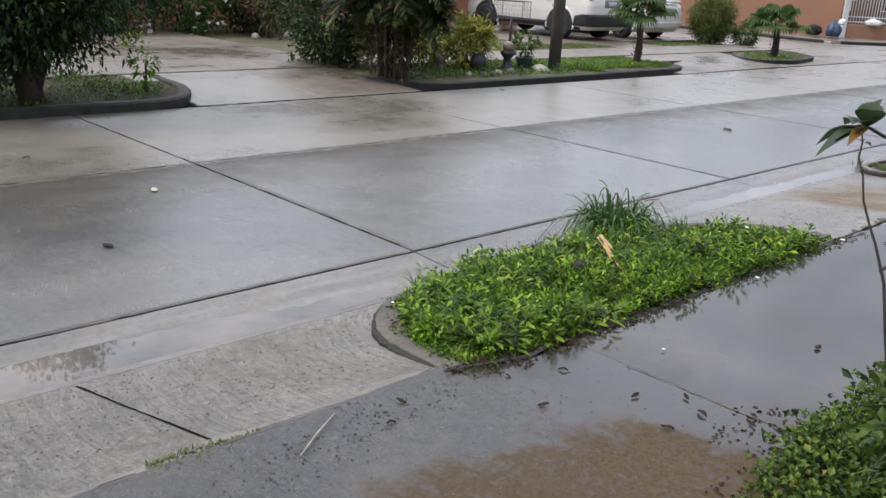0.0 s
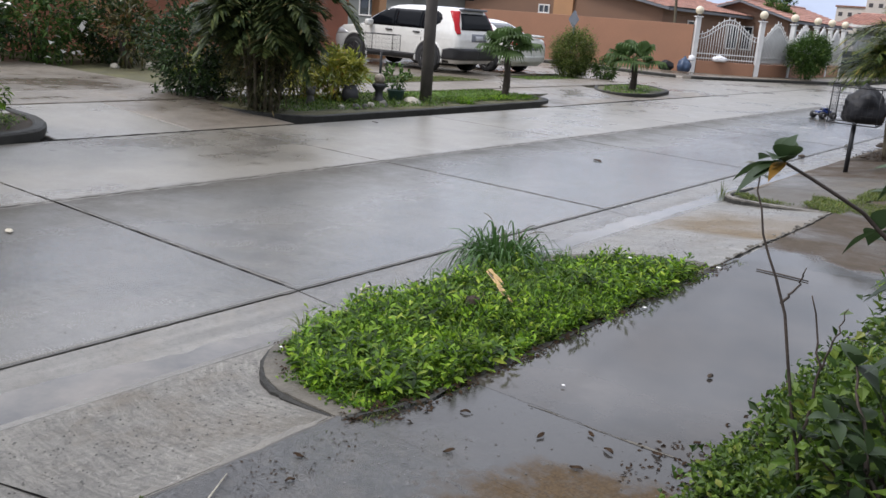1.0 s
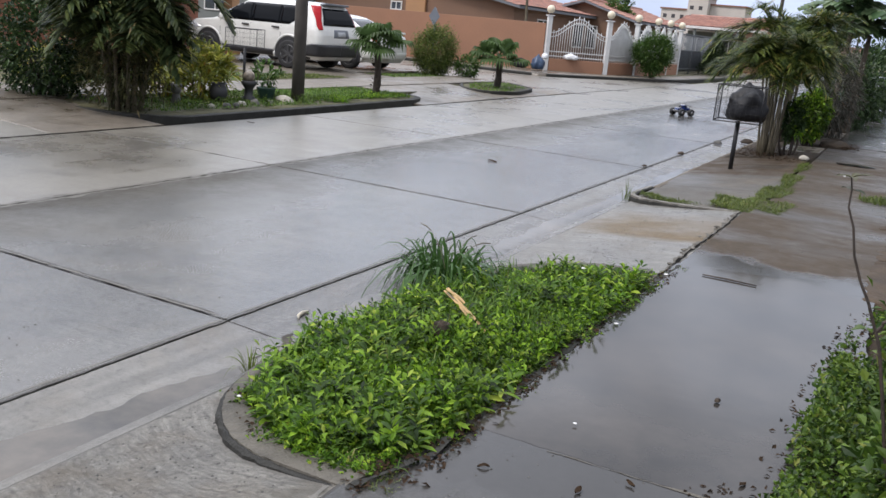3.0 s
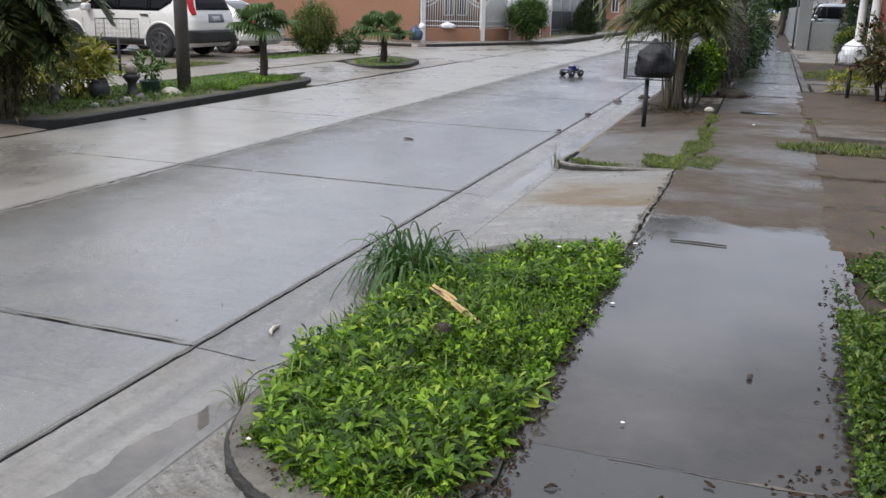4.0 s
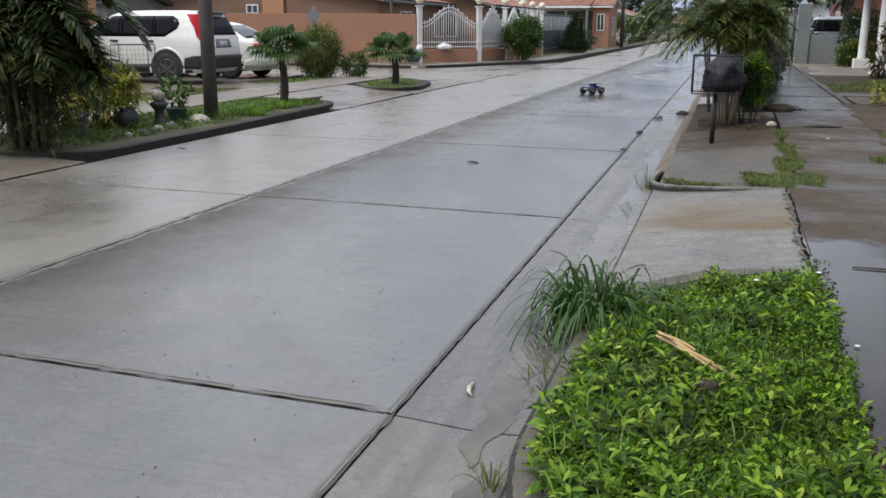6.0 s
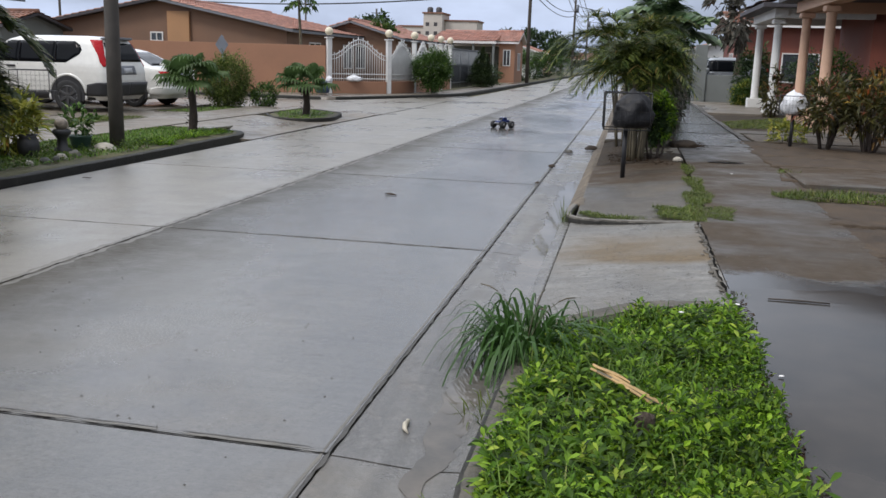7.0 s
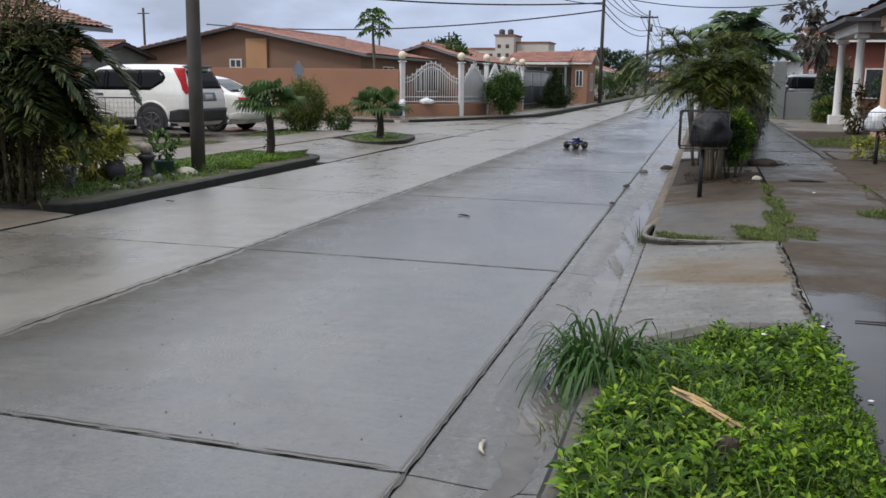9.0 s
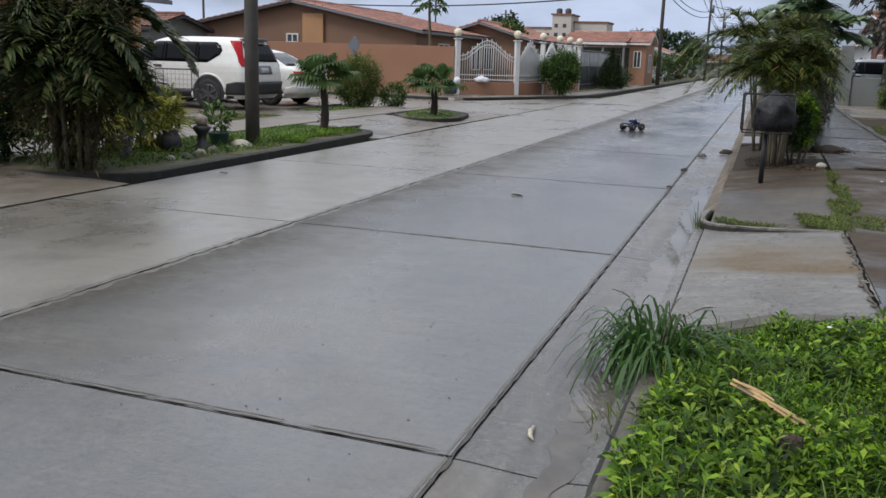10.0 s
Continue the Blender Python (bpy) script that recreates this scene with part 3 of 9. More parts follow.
def tube_arrays(path, radii, sides=8, caps=True):
    P = np.asarray(path, float)
    R = np.broadcast_to(np.asarray(radii, float), (len(P),))
    T = np.gradient(P, axis=0)
    T /= np.linalg.norm(T, axis=1, keepdims=True) + 1e-9
    ref = np.array([0.0, 0.0, 1.0]) if abs(T[:, 2]).mean() < 0.8 else np.array([1.0, 0.0, 0.0])
    A = np.cross(T, ref)
    A /= np.linalg.norm(A, axis=1, keepdims=True) + 1e-9
    B = np.cross(T, A)
    ang = np.linspace(0, 2 * np.pi, sides, endpoint=False)
    V = (P[:, None] + R[:, None, None] * (np.cos(ang)[None, :, None] * A[:, None] + np.sin(ang)[None, :, None] * B[:, None])).reshape(-1, 3)
    F = []
    for i in range(len(P) - 1):
        for j in range(sides):
            k = (j + 1) % sides
            F.append((i * sides + j, i * sides + k, (i + 1) * sides + k, (i + 1) * sides + j))
    n = len(V)
    if caps:
        V = np.vstack([V, P[:1], P[-1:]])
        for j in range(sides):
            k = (j + 1) % sides
            F.append((n, k, j, j))
            F.append((n + 1, (len(P) - 1) * sides + j, (len(P) - 1) * sides + k, (len(P) - 1) * sides + k))
    return V, np.array(F)


def tris_of(F):
    """Quads to triangles, without the collapsed halves."""
    F = np.asarray(F)
    if F.shape[1] == 3:
        return F
    T = np.vstack([F[:, [0, 1, 2]], F[:, [0, 2, 3]]])
    good = (T[:, 0] != T[:, 1]) & (T[:, 1] != T[:, 2]) & (T[:, 0] != T[:, 2])
    return T[good]


def join(arrays):
    Vs, Fs, n = [], [], 0
    for V, F in arrays:
        Vs.append(V)
        Fs.append(tris_of(F) + n)
        n += len(V)
    return np.vstack(Vs), np.vstack(Fs)


def tube(name, path, radii, material, parent=None, label="", sides=8):
    V, F = tube_arrays(path, radii, sides)
    return mesh_np(name, V, tris_of(F), material, parent, label, True)


def lathe_arrays(profile, sides=20, at=(0, 0, 0)):
    """A turned shape; profile: (radius, height) from the foot up."""
    pr = np.asarray(profile, float)
    ang = np.linspace(0, 2 * np.pi, sides, endpoint=False)
    V = np.stack([np.outer(pr[:, 0], np.cos(ang)), np.outer(pr[:, 0], np.sin(ang)), np.repeat(pr[:, 1:2], sides, 1)], -1).reshape(-1, 3) + np.array(at)
    F = [(i * sides + j, i * sides + (j + 1) % sides, (i + 1) * sides + (j + 1) % sides, (i + 1) * sides + j) for i in range(len(pr) - 1) for j in range(sides)]
    return V, np.array(F)


def lathe(name, profile, material, parent=None, label="", sides=20, at=(0, 0, 0), smooth=True):
    V, F = lathe_arrays(profile, sides, at)
    return mesh_np(name, V, F, material, parent, label, smooth)


def ball_profile(r, z, n=9):
    return [(max(1e-4, r * math.sin(math.pi * i / n)), z - r * math.cos(math.pi * i / n)) for i in range(n + 1)]


def unit(v):
    return v / (np.linalg.norm(v, axis=-1, keepdims=True) + 1e-9)


def leaf_arrays(P, D, L, W, droop=0.15, fold=0.25):
    """Folded pointed leaves: foot P, way D, length L, width W (arrays)."""
    P, D = np.asarray(P, float), unit(np.asarray(D, float))
    n = len(P)
    L, W = np.broadcast_to(L, (n,))[:, None], np.broadcast_to(W, (n,))[:, None]
    ref = np.tile([0.0, 0.0, 1.0], (n, 1)) + rng.normal(0, 0.35, (n, 3))
    S = unit(np.cross(D, ref))
    U = unit(np.cross(S, D))
    down = np.array([0, 0, -1.0])
    mid = P + D * L * 0.5 + down * L * droop * 0.25
    tip = P + D * L + down * L * droop
    a = mid + S * W * 0.5 + U * W * fold
    b = mid - S * W * 0.5 + U * W * fold
    V = np.stack([P, a, mid, b, tip], 1).reshape(-1, 3)
    o = np.arange(n)[:, None] * 5
    F = np.concatenate([o + [0, 1, 2], o + [0, 2, 3], o + [1, 4, 2], o + [2, 4, 3]], 0)
    return V, F


def blade_arrays(P, D, L, W, arch=0.6, levels=4):
    """Long arching blades that taper to a point."""
    P, D = np.asarray(P, float), unit(np.asarray(D, float))
    n = len(P)
    L, W, arch = np.broadcast_to(L, (n,)), np.broadcast_to(W, (n,)), np.broadcast_to(arch, (n,))
    S = unit(np.cross(D, np.tile([0.0, 0.0, 1.0], (n, 1)) + rng.normal(0, 0.1, (n, 3))))
    rows = []
    for i in range(levels + 1):
        s = i / levels
        c = P + D * (L * s)[:, None] + np.array([0, 0, -1.0]) * (L * arch * s * s)[:, None]
        w = (W * (1 - s ** 2.2) * 0.5 * (0.55 + 0.9 * min(1, 3 * s)) + 0.0004)[:, None]
        rows += [c - S * w, c + S * w]
    V = np.stack(rows, 1).reshape(-1, 3)
    k = 2 * (levels + 1)
    o = np.arange(n)[:, None] * k
    F = np.concatenate([o + [2 * i, 2 * i + 1, 2 * i + 3, 2 * i + 2] for i in range(levels)], 0)
    return V, F


def sweep(name, path, profile, material, parent=None, label="", slope=0.0, x0=0.0):
    """A profile of (out, height) carried along a line in plan; out is to the line's right hand."""
    P = np.asarray(path, float)
    T = np.gradient(P, axis=0)
    T = unit(T)
    Nn = np.stack([T[:, 1], -T[:, 0]], 1)
    pr = np.asarray(profile, float)
    k = len(pr)
    wob = rng.normal(0, 0.002, (len(P), k, 3))
    V = np.zeros((len(P), k, 3))
    V[:, :, :2] = P[:, None] + Nn[:, None] * pr[None, :, :1]
    V[:, :, 2] = pr[None, :, 1]
    V += wob
    tops = pr[None, :, 1] > 0
    V[:, :, 2] += np.where(tops, slope * (V[:, :, 0] - x0), 0.0)
    F = [(i * k + j, i * k + (j + 1) % k, (i + 1) * k + (j + 1) % k, (i + 1) * k + j) for i in range(len(P) - 1) for j in range(k)]
    bm = bmesh.new()
    vs = [bm.verts.new(v) for v in V.reshape(-1, 3)]
    for f in F:
        bm.faces.new([vs[i] for i in f])
    bm.faces.new(vs[:k])
    bm.faces.new(vs[-k:][::-1])
    bmesh.ops.recalc_face_normals(bm, faces=bm.faces)
    return part(name, bm, material, parent, label)


def rounded(points, radius, steps=14):
    """A line in plan with its inner corners rounded."""
    pts = [Vector((*p, 0)) for p in points]
    out = [pts[0].xy[:]]
    for a, b, c in zip(pts, pts[1:], pts[2:]):
        r = min(radius, (b - a).length * 0.48, (c - b).length * 0.48)
        p, q = b + (a - b).normalized() * r, b + (c - b).normalized() * r
        for i in range(steps + 1):
            s = i / steps
            v = p.lerp(b, s).lerp(b.lerp(q, s), s)
            out.append((v.x, v.y))
    out.append(pts[-1].xy[:])
    fine = [out[0]]
    for a, b in zip(out, out[1:]):
        d = math.dist(a, b)
        n = max(1, int(d / 0.25))
        fine += [(a[0] + (b[0] - a[0]) * i / n, a[1] + (b[1] - a[1]) * i / n) for i in range(1, n + 1)]
    return fine


def inside(poly, pts):
    poly = np.asarray(poly)
    x, y = pts[:, 0], pts[:, 1]
    hit = np.zeros(len(pts), bool)
    for (ax, ay), (bx, by) in zip(poly, np.roll(poly, -1, 0)):
        cross = ((ay > y) != (by > y)) & (x < (bx - ax) * (y - ay) / (by - ay + 1e-12) + ax)
        hit ^= cross
    return hit


def fill(name, poly, z, material, parent=None, cell=0.12, rough=0.02, dome=0.0, label="", skirt=0.15, slope=0.0, x0=0.0):
    """Uneven ground inside an outline: a gridded sheet with a skirt that goes down."""
    bm = bmesh.new()
    vs = [bm.verts.new((x, y, z)) for x, y in poly]
    f = bm.faces.new(vs)
    if f.normal.z < 0:
        f.normal_flip()
    bmesh.ops.triangulate(bm, faces=[f])
    lo, hi = np.min(poly, 0), np.max(poly, 0)
    for axis in (0, 1):
        n = int(min(60, (hi[axis] - lo[axis]) / cell))
        for i in range(1, n):
            co, no = [0, 0, 0], [0, 0, 0]
            co[axis], no[axis] = lo[axis] + (hi[axis] - lo[axis]) * i / n, 1
            bmesh.ops.bisect_plane(bm, geom=bm.verts[:] + bm.edges[:] + bm.faces[:], plane_co=co, plane_no=no)
    edge = {v for e in bm.edges if e.is_boundary for v in e.verts}
    mid = (lo + hi) / 2
    for v in bm.verts:
        if v not in edge:
            v.co.z += rough * noise.noise(v.co * 3.1) + rough * 0.6 * noise.noise(v.co * 11.0) + dome
    for v in bm.verts:
        v.co.z += slope * (v.co.x - x0)
    if skirt:
        r = bmesh.ops.extrude_edge_only(bm, edges=[e for e in bm.edges if e.is_boundary])
        for v in r["geom"]:
            if isinstance(v, bmesh.types.BMVert):
                v.co.z -= skirt
    bmesh.ops.recalc_face_normals(bm, faces=bm.faces)
    return part(name, bm, material, parent, label, True)


def blob(center, r, n=28, rough=0.25, seed=1.0):
    """An irregular outline in plan."""
    out = []
    for i in range(n):
        a = 2 * math.pi * i / n
        k = 1 + rough * noise.noise(Vector((math.cos(a) * 1.4 + seed, math.sin(a) * 1.4, seed * 2.3))) * 1.6 + rough * 0.5 * noise.noise(Vector((math.cos(a) * 4 + seed, math.sin(a) * 4, seed)))
        out.append((center[0] + r[0] * k * math.cos(a), center[1] + r[1] * k * math.sin(a)))
    return out


def rock(name, at, size, material, parent=None, label="", seed=0.0):
    bm = bmesh.new()
    bmesh.ops.create_icosphere(bm, subdivisions=2, radius=1.0)
    for v in bm.verts:
        k = 1 + 0.35 * noise.noise(v.co * 1.3 + Vector((seed, 0, 0))) + 0.12 * noise.noise(v.co * 4 + Vector((seed, 3, 0)))
        v.co = Vector((v.co.x * size[0] * k + at[0], v.co.y * size[1] * k + at[1], max(-0.35, v.co.z * k) * size[2] + at[2]))
    return part(name, bm, material, parent, label, True)


# ---------------------------------------------------------------- plants
def stems(at, n, height, spread, r0, material, parent, name="stem", sides=6, bend=0.3):
    obs = []
    for i in range(n):
        a = rng.uniform(0, 2 * np.pi)
        s = spread * rng.uniform(0.3, 1.0)
        top = np.array([s * np.cos(a), s * np.sin(a), height * rng.uniform(0.75, 1.0)])
        t = np.linspace(0, 1, 6)[:, None]
        foot = np.array([0.06 * np.cos(a), 0.06 * np.sin(a), -0.03])
        path = foot + (top - foot) * t + np.array([np.cos(a + 1), np.sin(a + 1), 0]) * (np.sin(t * np.pi) * bend * 0.2 * rng.normal())
        obs.append(tube(name, path + np.array(at), r0 * (1.0 - 0.75 * t[:, 0]), material, parent, sides=sides))
    return obs


def crown(center, radius, clumps, per, leaf, width, up=0.25, hollow=0.35, squash=0.0, droop=0.2):
    """Leaves in clumps through an uneven egg; thinner inside, with gaps."""
    d = unit(rng.normal(0, 1, (clumps, 3)))
    r = rng.uniform(hollow, 1.0, clumps) ** 0.6
    lump = np.array([1 + 0.28 * noise.noise(Vector(v) * 1.7 + Vector((center[0], center[1], 0))) for v in d])
    C = d * (r * lump)[:, None] * np.array(radius)
    C = np.repeat(C, per, 0) + rng.normal(0, 1, (clumps * per, 3)) * np.array(radius) * 0.11
    out = unit(C / np.array(radius) + 1e-6)
    D = unit(out * 0.8 + rng.normal(0, 0.6, C.shape) + [0, 0, up])
    n = len(C)
    return leaf_arrays(C + np.array(center), D, leaf * rng.uniform(0.6, 1.25, n), width * rng.uniform(0.7, 1.2, n), droop)


def bush(name, at, radius, clumps, per, leaf, width, material, label, category="shrub", group="", trunk=None, lift=0.0, stem_n=5, hollow=0.35, droop=0.2, extra=None):
    """A shrub: stems and a crown of leaves. radius: half sizes; the crown's foot stands lift above the ground."""
    ob = thing(name, at, 0, label, category, group)
    cz = lift + radius[2]
    stems((0, 0, 0), stem_n, cz * 1.1, min(radius[:2]) * 0.55, 0.02 + 0.01 * radius[2], trunk or MAT["bark_dark"], ob)
    V, F = crown((0, 0, cz), radius, clumps, per, leaf, width, hollow=hollow, droop=droop)
    mesh_np("crown", V, F, material, ob)
    if extra:
        V, F = crown((0, 0, cz), [r * 1.03 for r in radius], extra[0], extra[1], extra[2], extra[3], hollow=0.9)
        mesh_np(extra[5], V, F, extra[4], ob, extra[6])
    return ob


def frond_arrays(foot, way, length, leaflets=34, leaf=0.35, width=0.03, arch=0.7, vee=0.5, hang=0.25):
    """A feather palm leaf: arching rib with two rows of leaflets."""
    way = unit(np.asarray(way, float))
    t = np.linspace(0, 1, 9)[:, None]
    rib = np.asarray(foot) + way * length * t + np.array([0, 0, -1.0]) * (length * arch * t ** 2.2)
    a = [tube_arrays(rib, np.linspace(0.012, 0.003, 9) * max(1, length), 5, False)]
    s = np.linspace(0.16, 1.0, leaflets)
    s = np.repeat(s, 2)
    side_sign = np.tile([1.0, -1.0], leaflets)
    P = np.stack([np.interp(s, t[:, 0], rib[:, k]) for k in range(3)], 1)
    Tn = np.stack([np.interp(s, t[:, 0], np.gradient(rib[:, k])) for k in range(3)], 1)
    Tn = unit(Tn)
    S = unit(np.cross(Tn, [0, 0, 1.0]))
    U = np.cross(S, Tn)
    D = Tn * 0.55 + S * side_sign[:, None] * 0.9 + U * vee + rng.normal(0, 0.12, P.shape)
    ln = leaf * (np.sin(np.pi * (0.12 + 0.85 * s)) ** 0.6) * rng.uniform(0.85, 1.1, len(s))
    a.append(blade_arrays(P, D, ln, width, hang + 0.25 * rng.random(len(s)), 3))
    return a


def areca(name, at, stemsn, height, spread, fronds, flen, label, material, leaf=0.34, category="palm", cane_r=0.028, group="", width=0.032, arch=0.75, low=0.55, rise=0.25):
    ob = thing(name, at, 0, label, category, group)
    for i in range(stemsn):
        a = 2 * np.pi * i / stemsn + rng.uniform(-0.4, 0.4)
        s = spread * rng.uniform(0.35, 1.0)
        h = height * rng.uniform(low, 1.0)
        foot = np.array([0.30 * spread * np.cos(a), 0.36 * spread * np.sin(a), -0.03])
        top = np.array([s * np.cos(a), s * np.sin(a), h])
        t = np.linspace(0, 1, 7)[:, None]
        path = foot + (top - foot) * t + np.array([0, 0, 1.0]) * 0.06 * np.sin(np.pi * t)
        tube("cane", path, np.linspace(cane_r, cane_r * 0.6, 7), MAT["cane"], ob, sides=7)
        arr = []
        for j in range(fronds):
            b = a + rng.normal(0, 1.1)
            el = rng.uniform(rise, 1.3)
            way = [np.cos(b) * np.cos(el), np.sin(b) * np.cos(el), np.sin(el)]
            arr += frond_arrays(path[-1] - np.array([0, 0, 0.05]), way, flen * rng.uniform(0.7, 1.15), 46, leaf, width, arch * rng.uniform(0.6, 1.2))
        V, F = join(arr)
        mesh_np("frond_crown", V, F, material, ob)
    return ob


def fan_palm(name, at, trunk_h, trunk_r, fans, reach, label, material, group=""):
    """A low palm with a shaggy trunk and round pleated fans."""
    ob = thing(name, at, 0, label, "palm", group)
    t = np.linspace(0, 1, 10)
    path = np.stack([0.04 * np.sin(3 * t), 0.03 * np.sin(4 * t + 1), -0.03 + (trunk_h + 0.03) * t], 1)
    tube("trunk", path, trunk_r * (1.25 - 0.35 * t + 0.08 * np.sin(40 * t)), MAT["bark_dark"], ob, sides=10)
    P, D, L, W = [], [], [], []
    z = np.linspace(0.05, trunk_h * 0.95, 60)
    for k, h in enumerate(z):
        a = k * 2.4
        P.append((trunk_r * np.cos(a), trunk_r * np.sin(a), h))
        D.append((np.cos(a), np.sin(a), 0.9))
        L.append(0.09)
        W.append(0.035)
    V, F = leaf_arrays(np.array(P), np.array(D), np.array(L), np.array(W), 0.3)
    tagged(mesh_np("trunk_sheath", V, F, MAT["bark_dark"], ob), kind="stuff")
    for i in range(fans):
        a = i * 2.4 + rng.uniform(-0.3, 0.3)
        el = 1.05 - 1.1 * i / fans + rng.uniform(-0.15, 0.15)
        way = np.array([np.cos(a) * np.cos(el), np.sin(a) * np.cos(el), np.sin(el)])
        ln = reach * rng.uniform(0.34, 0.55)
        tt = np.linspace(0, 1, 6)[:, None]
        top = np.array([0.04 * np.sin(3), 0.03 * np.sin(5), trunk_h])
        st = top + way * ln * tt + np.array([0, 0, -1]) * 0.10 * ln * tt ** 2
        arr = [tube_arrays(st, 0.011, 5, False)]
        hub, ax = st[-1], unit(st[-1] - st[-2])
        s = unit(np.cross(ax, [0, 0, 1.0]))
        u = np.cross(s, ax)
        # a pleated disc that splits into pointed tips
        seg, rad = 22, reach * 0.52 * rng.uniform(0.85, 1.1)
        ang = np.linspace(-2.15, 2.15, 2 * seg + 1)
        way2 = np.cos(ang)[:, None] * ax + np.sin(ang)[:, None] * s
        pleat = u * (0.035 * rad * (-1.0) ** np.arange(2 * seg + 1))[:, None]
        rows = []
        for q in (0.04, 0.42, 0.80):
            rows.append(hub + way2 * rad * q + pleat * q * 1.4 + u * 0.18 * rad * q * np.cos(ang * 0.5)[:, None] + np.array([0, 0, -1.0]) * rad * 0.34 * q * q)
        tipw = way2[1::2] * rad * rng.uniform(0.9, 1.06, seg)[:, None]
        rows.append(hub + tipw + u * 0.10 * rad + np.array([0, 0, -1.0]) * rad * rng.uniform(0.36, 0.62, seg)[:, None])
        V = np.vstack(rows)
        k = 2 * seg + 1
        i = np.arange(k - 1)
        F = np.vstack([np.stack([p * k + i, p * k + i + 1, (p + 1) * k + i + 1, (p + 1) * k + i], 1) for p in (0, 1)])
        j = np.arange(seg)
        T = np.vstack([np.stack([2 * k + 2 * j, 2 * k + 2 * j + 1, 3 * k + j], 1), np.stack([2 * k + 2 * j + 1, 2 * k + 2 * j + 2, 3 * k + j], 1)])
        arr.append((V, np.vstack([tris_of(F), T])))
        V, F = join(arr)
        mesh_np("fan_leaf", V, F, material, ob)
    return ob


def far_tree(name, at, height, width, label, material, group="", clumps=60):
    ob = thing(name, at, 0, label, "tree", group)
    t = np.linspace(0, 1, 6)
    tube("trunk", np.stack([0.2 * np.sin(2 * t), 0.1 * t, -0.05 + height * 0.6 * t], 1), height * 0.03 * (1.2 - 0.8 * t), MAT["bark"], ob)
    arr = [crown((rng.normal(0, width * 0.2), rng.normal(0, width * 0.2), height * rng.uniform(0.5, 0.78)), (width * 0.36, width * 0.36, height * 0.22), clumps, 9, height * 0.075, height * 0.032) for _ in range(5)]
    V, F = join(arr)
    mesh_np("crown", V, F, material, ob)
    return ob

def ragged(poly, amp, step=0.06, freq=4.0):
    """The same outline with an uneven edge."""
    out = []
    for a, b in zip(poly, poly[1:] + poly[:1]):
        n = max(1, int(math.dist(a, b) / step))
        for i in range(n):
            x, y = a[0] + (b[0] - a[0]) * i / n, a[1] + (b[1] - a[1]) * i / n
            out.append((x + amp * noise.noise(Vector((x * freq, y * freq, 1.7))) + amp * 0.5 * noise.noise(Vector((x * 14, y * 14, 5.0))), y + amp * noise.noise(Vector((x * freq, y * freq, 8.3))) + amp * 0.5 * noise.noise(Vector((x * 14, y * 14, 2.0)))))
    return out


# ---------------------------------------------------------------- the setting: ground, lots, kerbs
def structure(ob, label="", category=""):
    return tagged(ob, label, category, "", "structure")


bm = bmesh.new()
bmesh.ops.create_grid(bm, x_segments=24, y_segments=24, size=1500)
for v in bm.verts:
    v.co.z = -0.08
ground = structure(part("ground", bm, MAT["earth"]), "open earth and grass that reaches the horizon", "ground")

road = structure(box_part("road", (-5.52, 0.56, -16, 150, -0.35, -0.045), MAT["joint"], bevel=0), "wet concrete street cast in slabs with dirt-filled joints", "road")
side_street = structure(box_part("side_street", (-45, -5.53, 20.6, 27.6, -0.35, -0.03), MAT["joint"], bevel=0), "wet concrete side street between two lots", "road")

# lots on either hand
lot_left = structure(fill("lot_left", [(-45, -18), (-6.0, -18), (-6.0, 1.5), (-7.62, 1.6), (-7.62, 4.95), (-6.3, 5.1), (-6.3, 12.5), (-7.62, 12.8), (-7.62, 16.7), (-7.2, 17.4), (-7.2, 19.6), (-9.0, 20.5), (-45, 20.5)], 0.06, MAT["lawn"], cell=1.0, rough=0.03, skirt=0.3), "patchy front lawn of the house with parked cars", "ground")
lot_corner = structure(fill("lot_corner", [(-60, 27.7), (-13, 27.7), (-9.2, 27.6), (-6.4, 34.7), (-6.2, 150), (-60, 150)], 0.06, MAT["earth"], cell=2.5, rough=0.03, skirt=0.3), "bare earth lot behind the orange boundary wall", "ground")
lot_right = structure(fill("lot_right", [(1.9, 5.1), (60, 5.1), (60, 150), (1.9, 150)], 0.12, MAT["soil"], cell=2.0, rough=0.02, skirt=0.3), "brown earth of the front gardens", "ground")
def walk_height(y):
    """Level of the right-hand pavement, which rises a little past the second driveway."""
    return 0.14 + 0.018 * min(max(y - 5.0, 0.0), 5.0) - 0.006 * min(max(y - 12.0, 0.0), 12.0)


for k in range(8):
    a, b = 2.5 + 1.35 * k, 3.87 + 1.35 * k
    structure(fill("garden_edge", ragged([(2.84 + 0.008 * max(0, a - 5), a), (5.4, a), (5.4, b), (2.84 + 0.012 * max(0, b - 5), b)], 0.07, 0.05, 3.0), walk_height((a + b) / 2) + 0.001, MAT["mud"], cell=0.16, rough=0.018, skirt=0.2), "trodden brown mud along the garden side", "ground")
verge_far = structure(fill("verge_far", [(0.63, 13.4), (1.89, 13.4), (1.89, 150), (0.63, 150)], 0.09, MAT["soil"], cell=1.0, rough=0.02, skirt=0.3), "brown earth strip between kerb and pavement", "ground")
lot_near = structure(fill("lot_near", [(2.88, -18), (30, -18), (30, 5.09), (2.88, 5.09)], 0.10, MAT["soil"], cell=1.0, rough=0.02, skirt=0.3), "damp earth under the hedge", "ground")


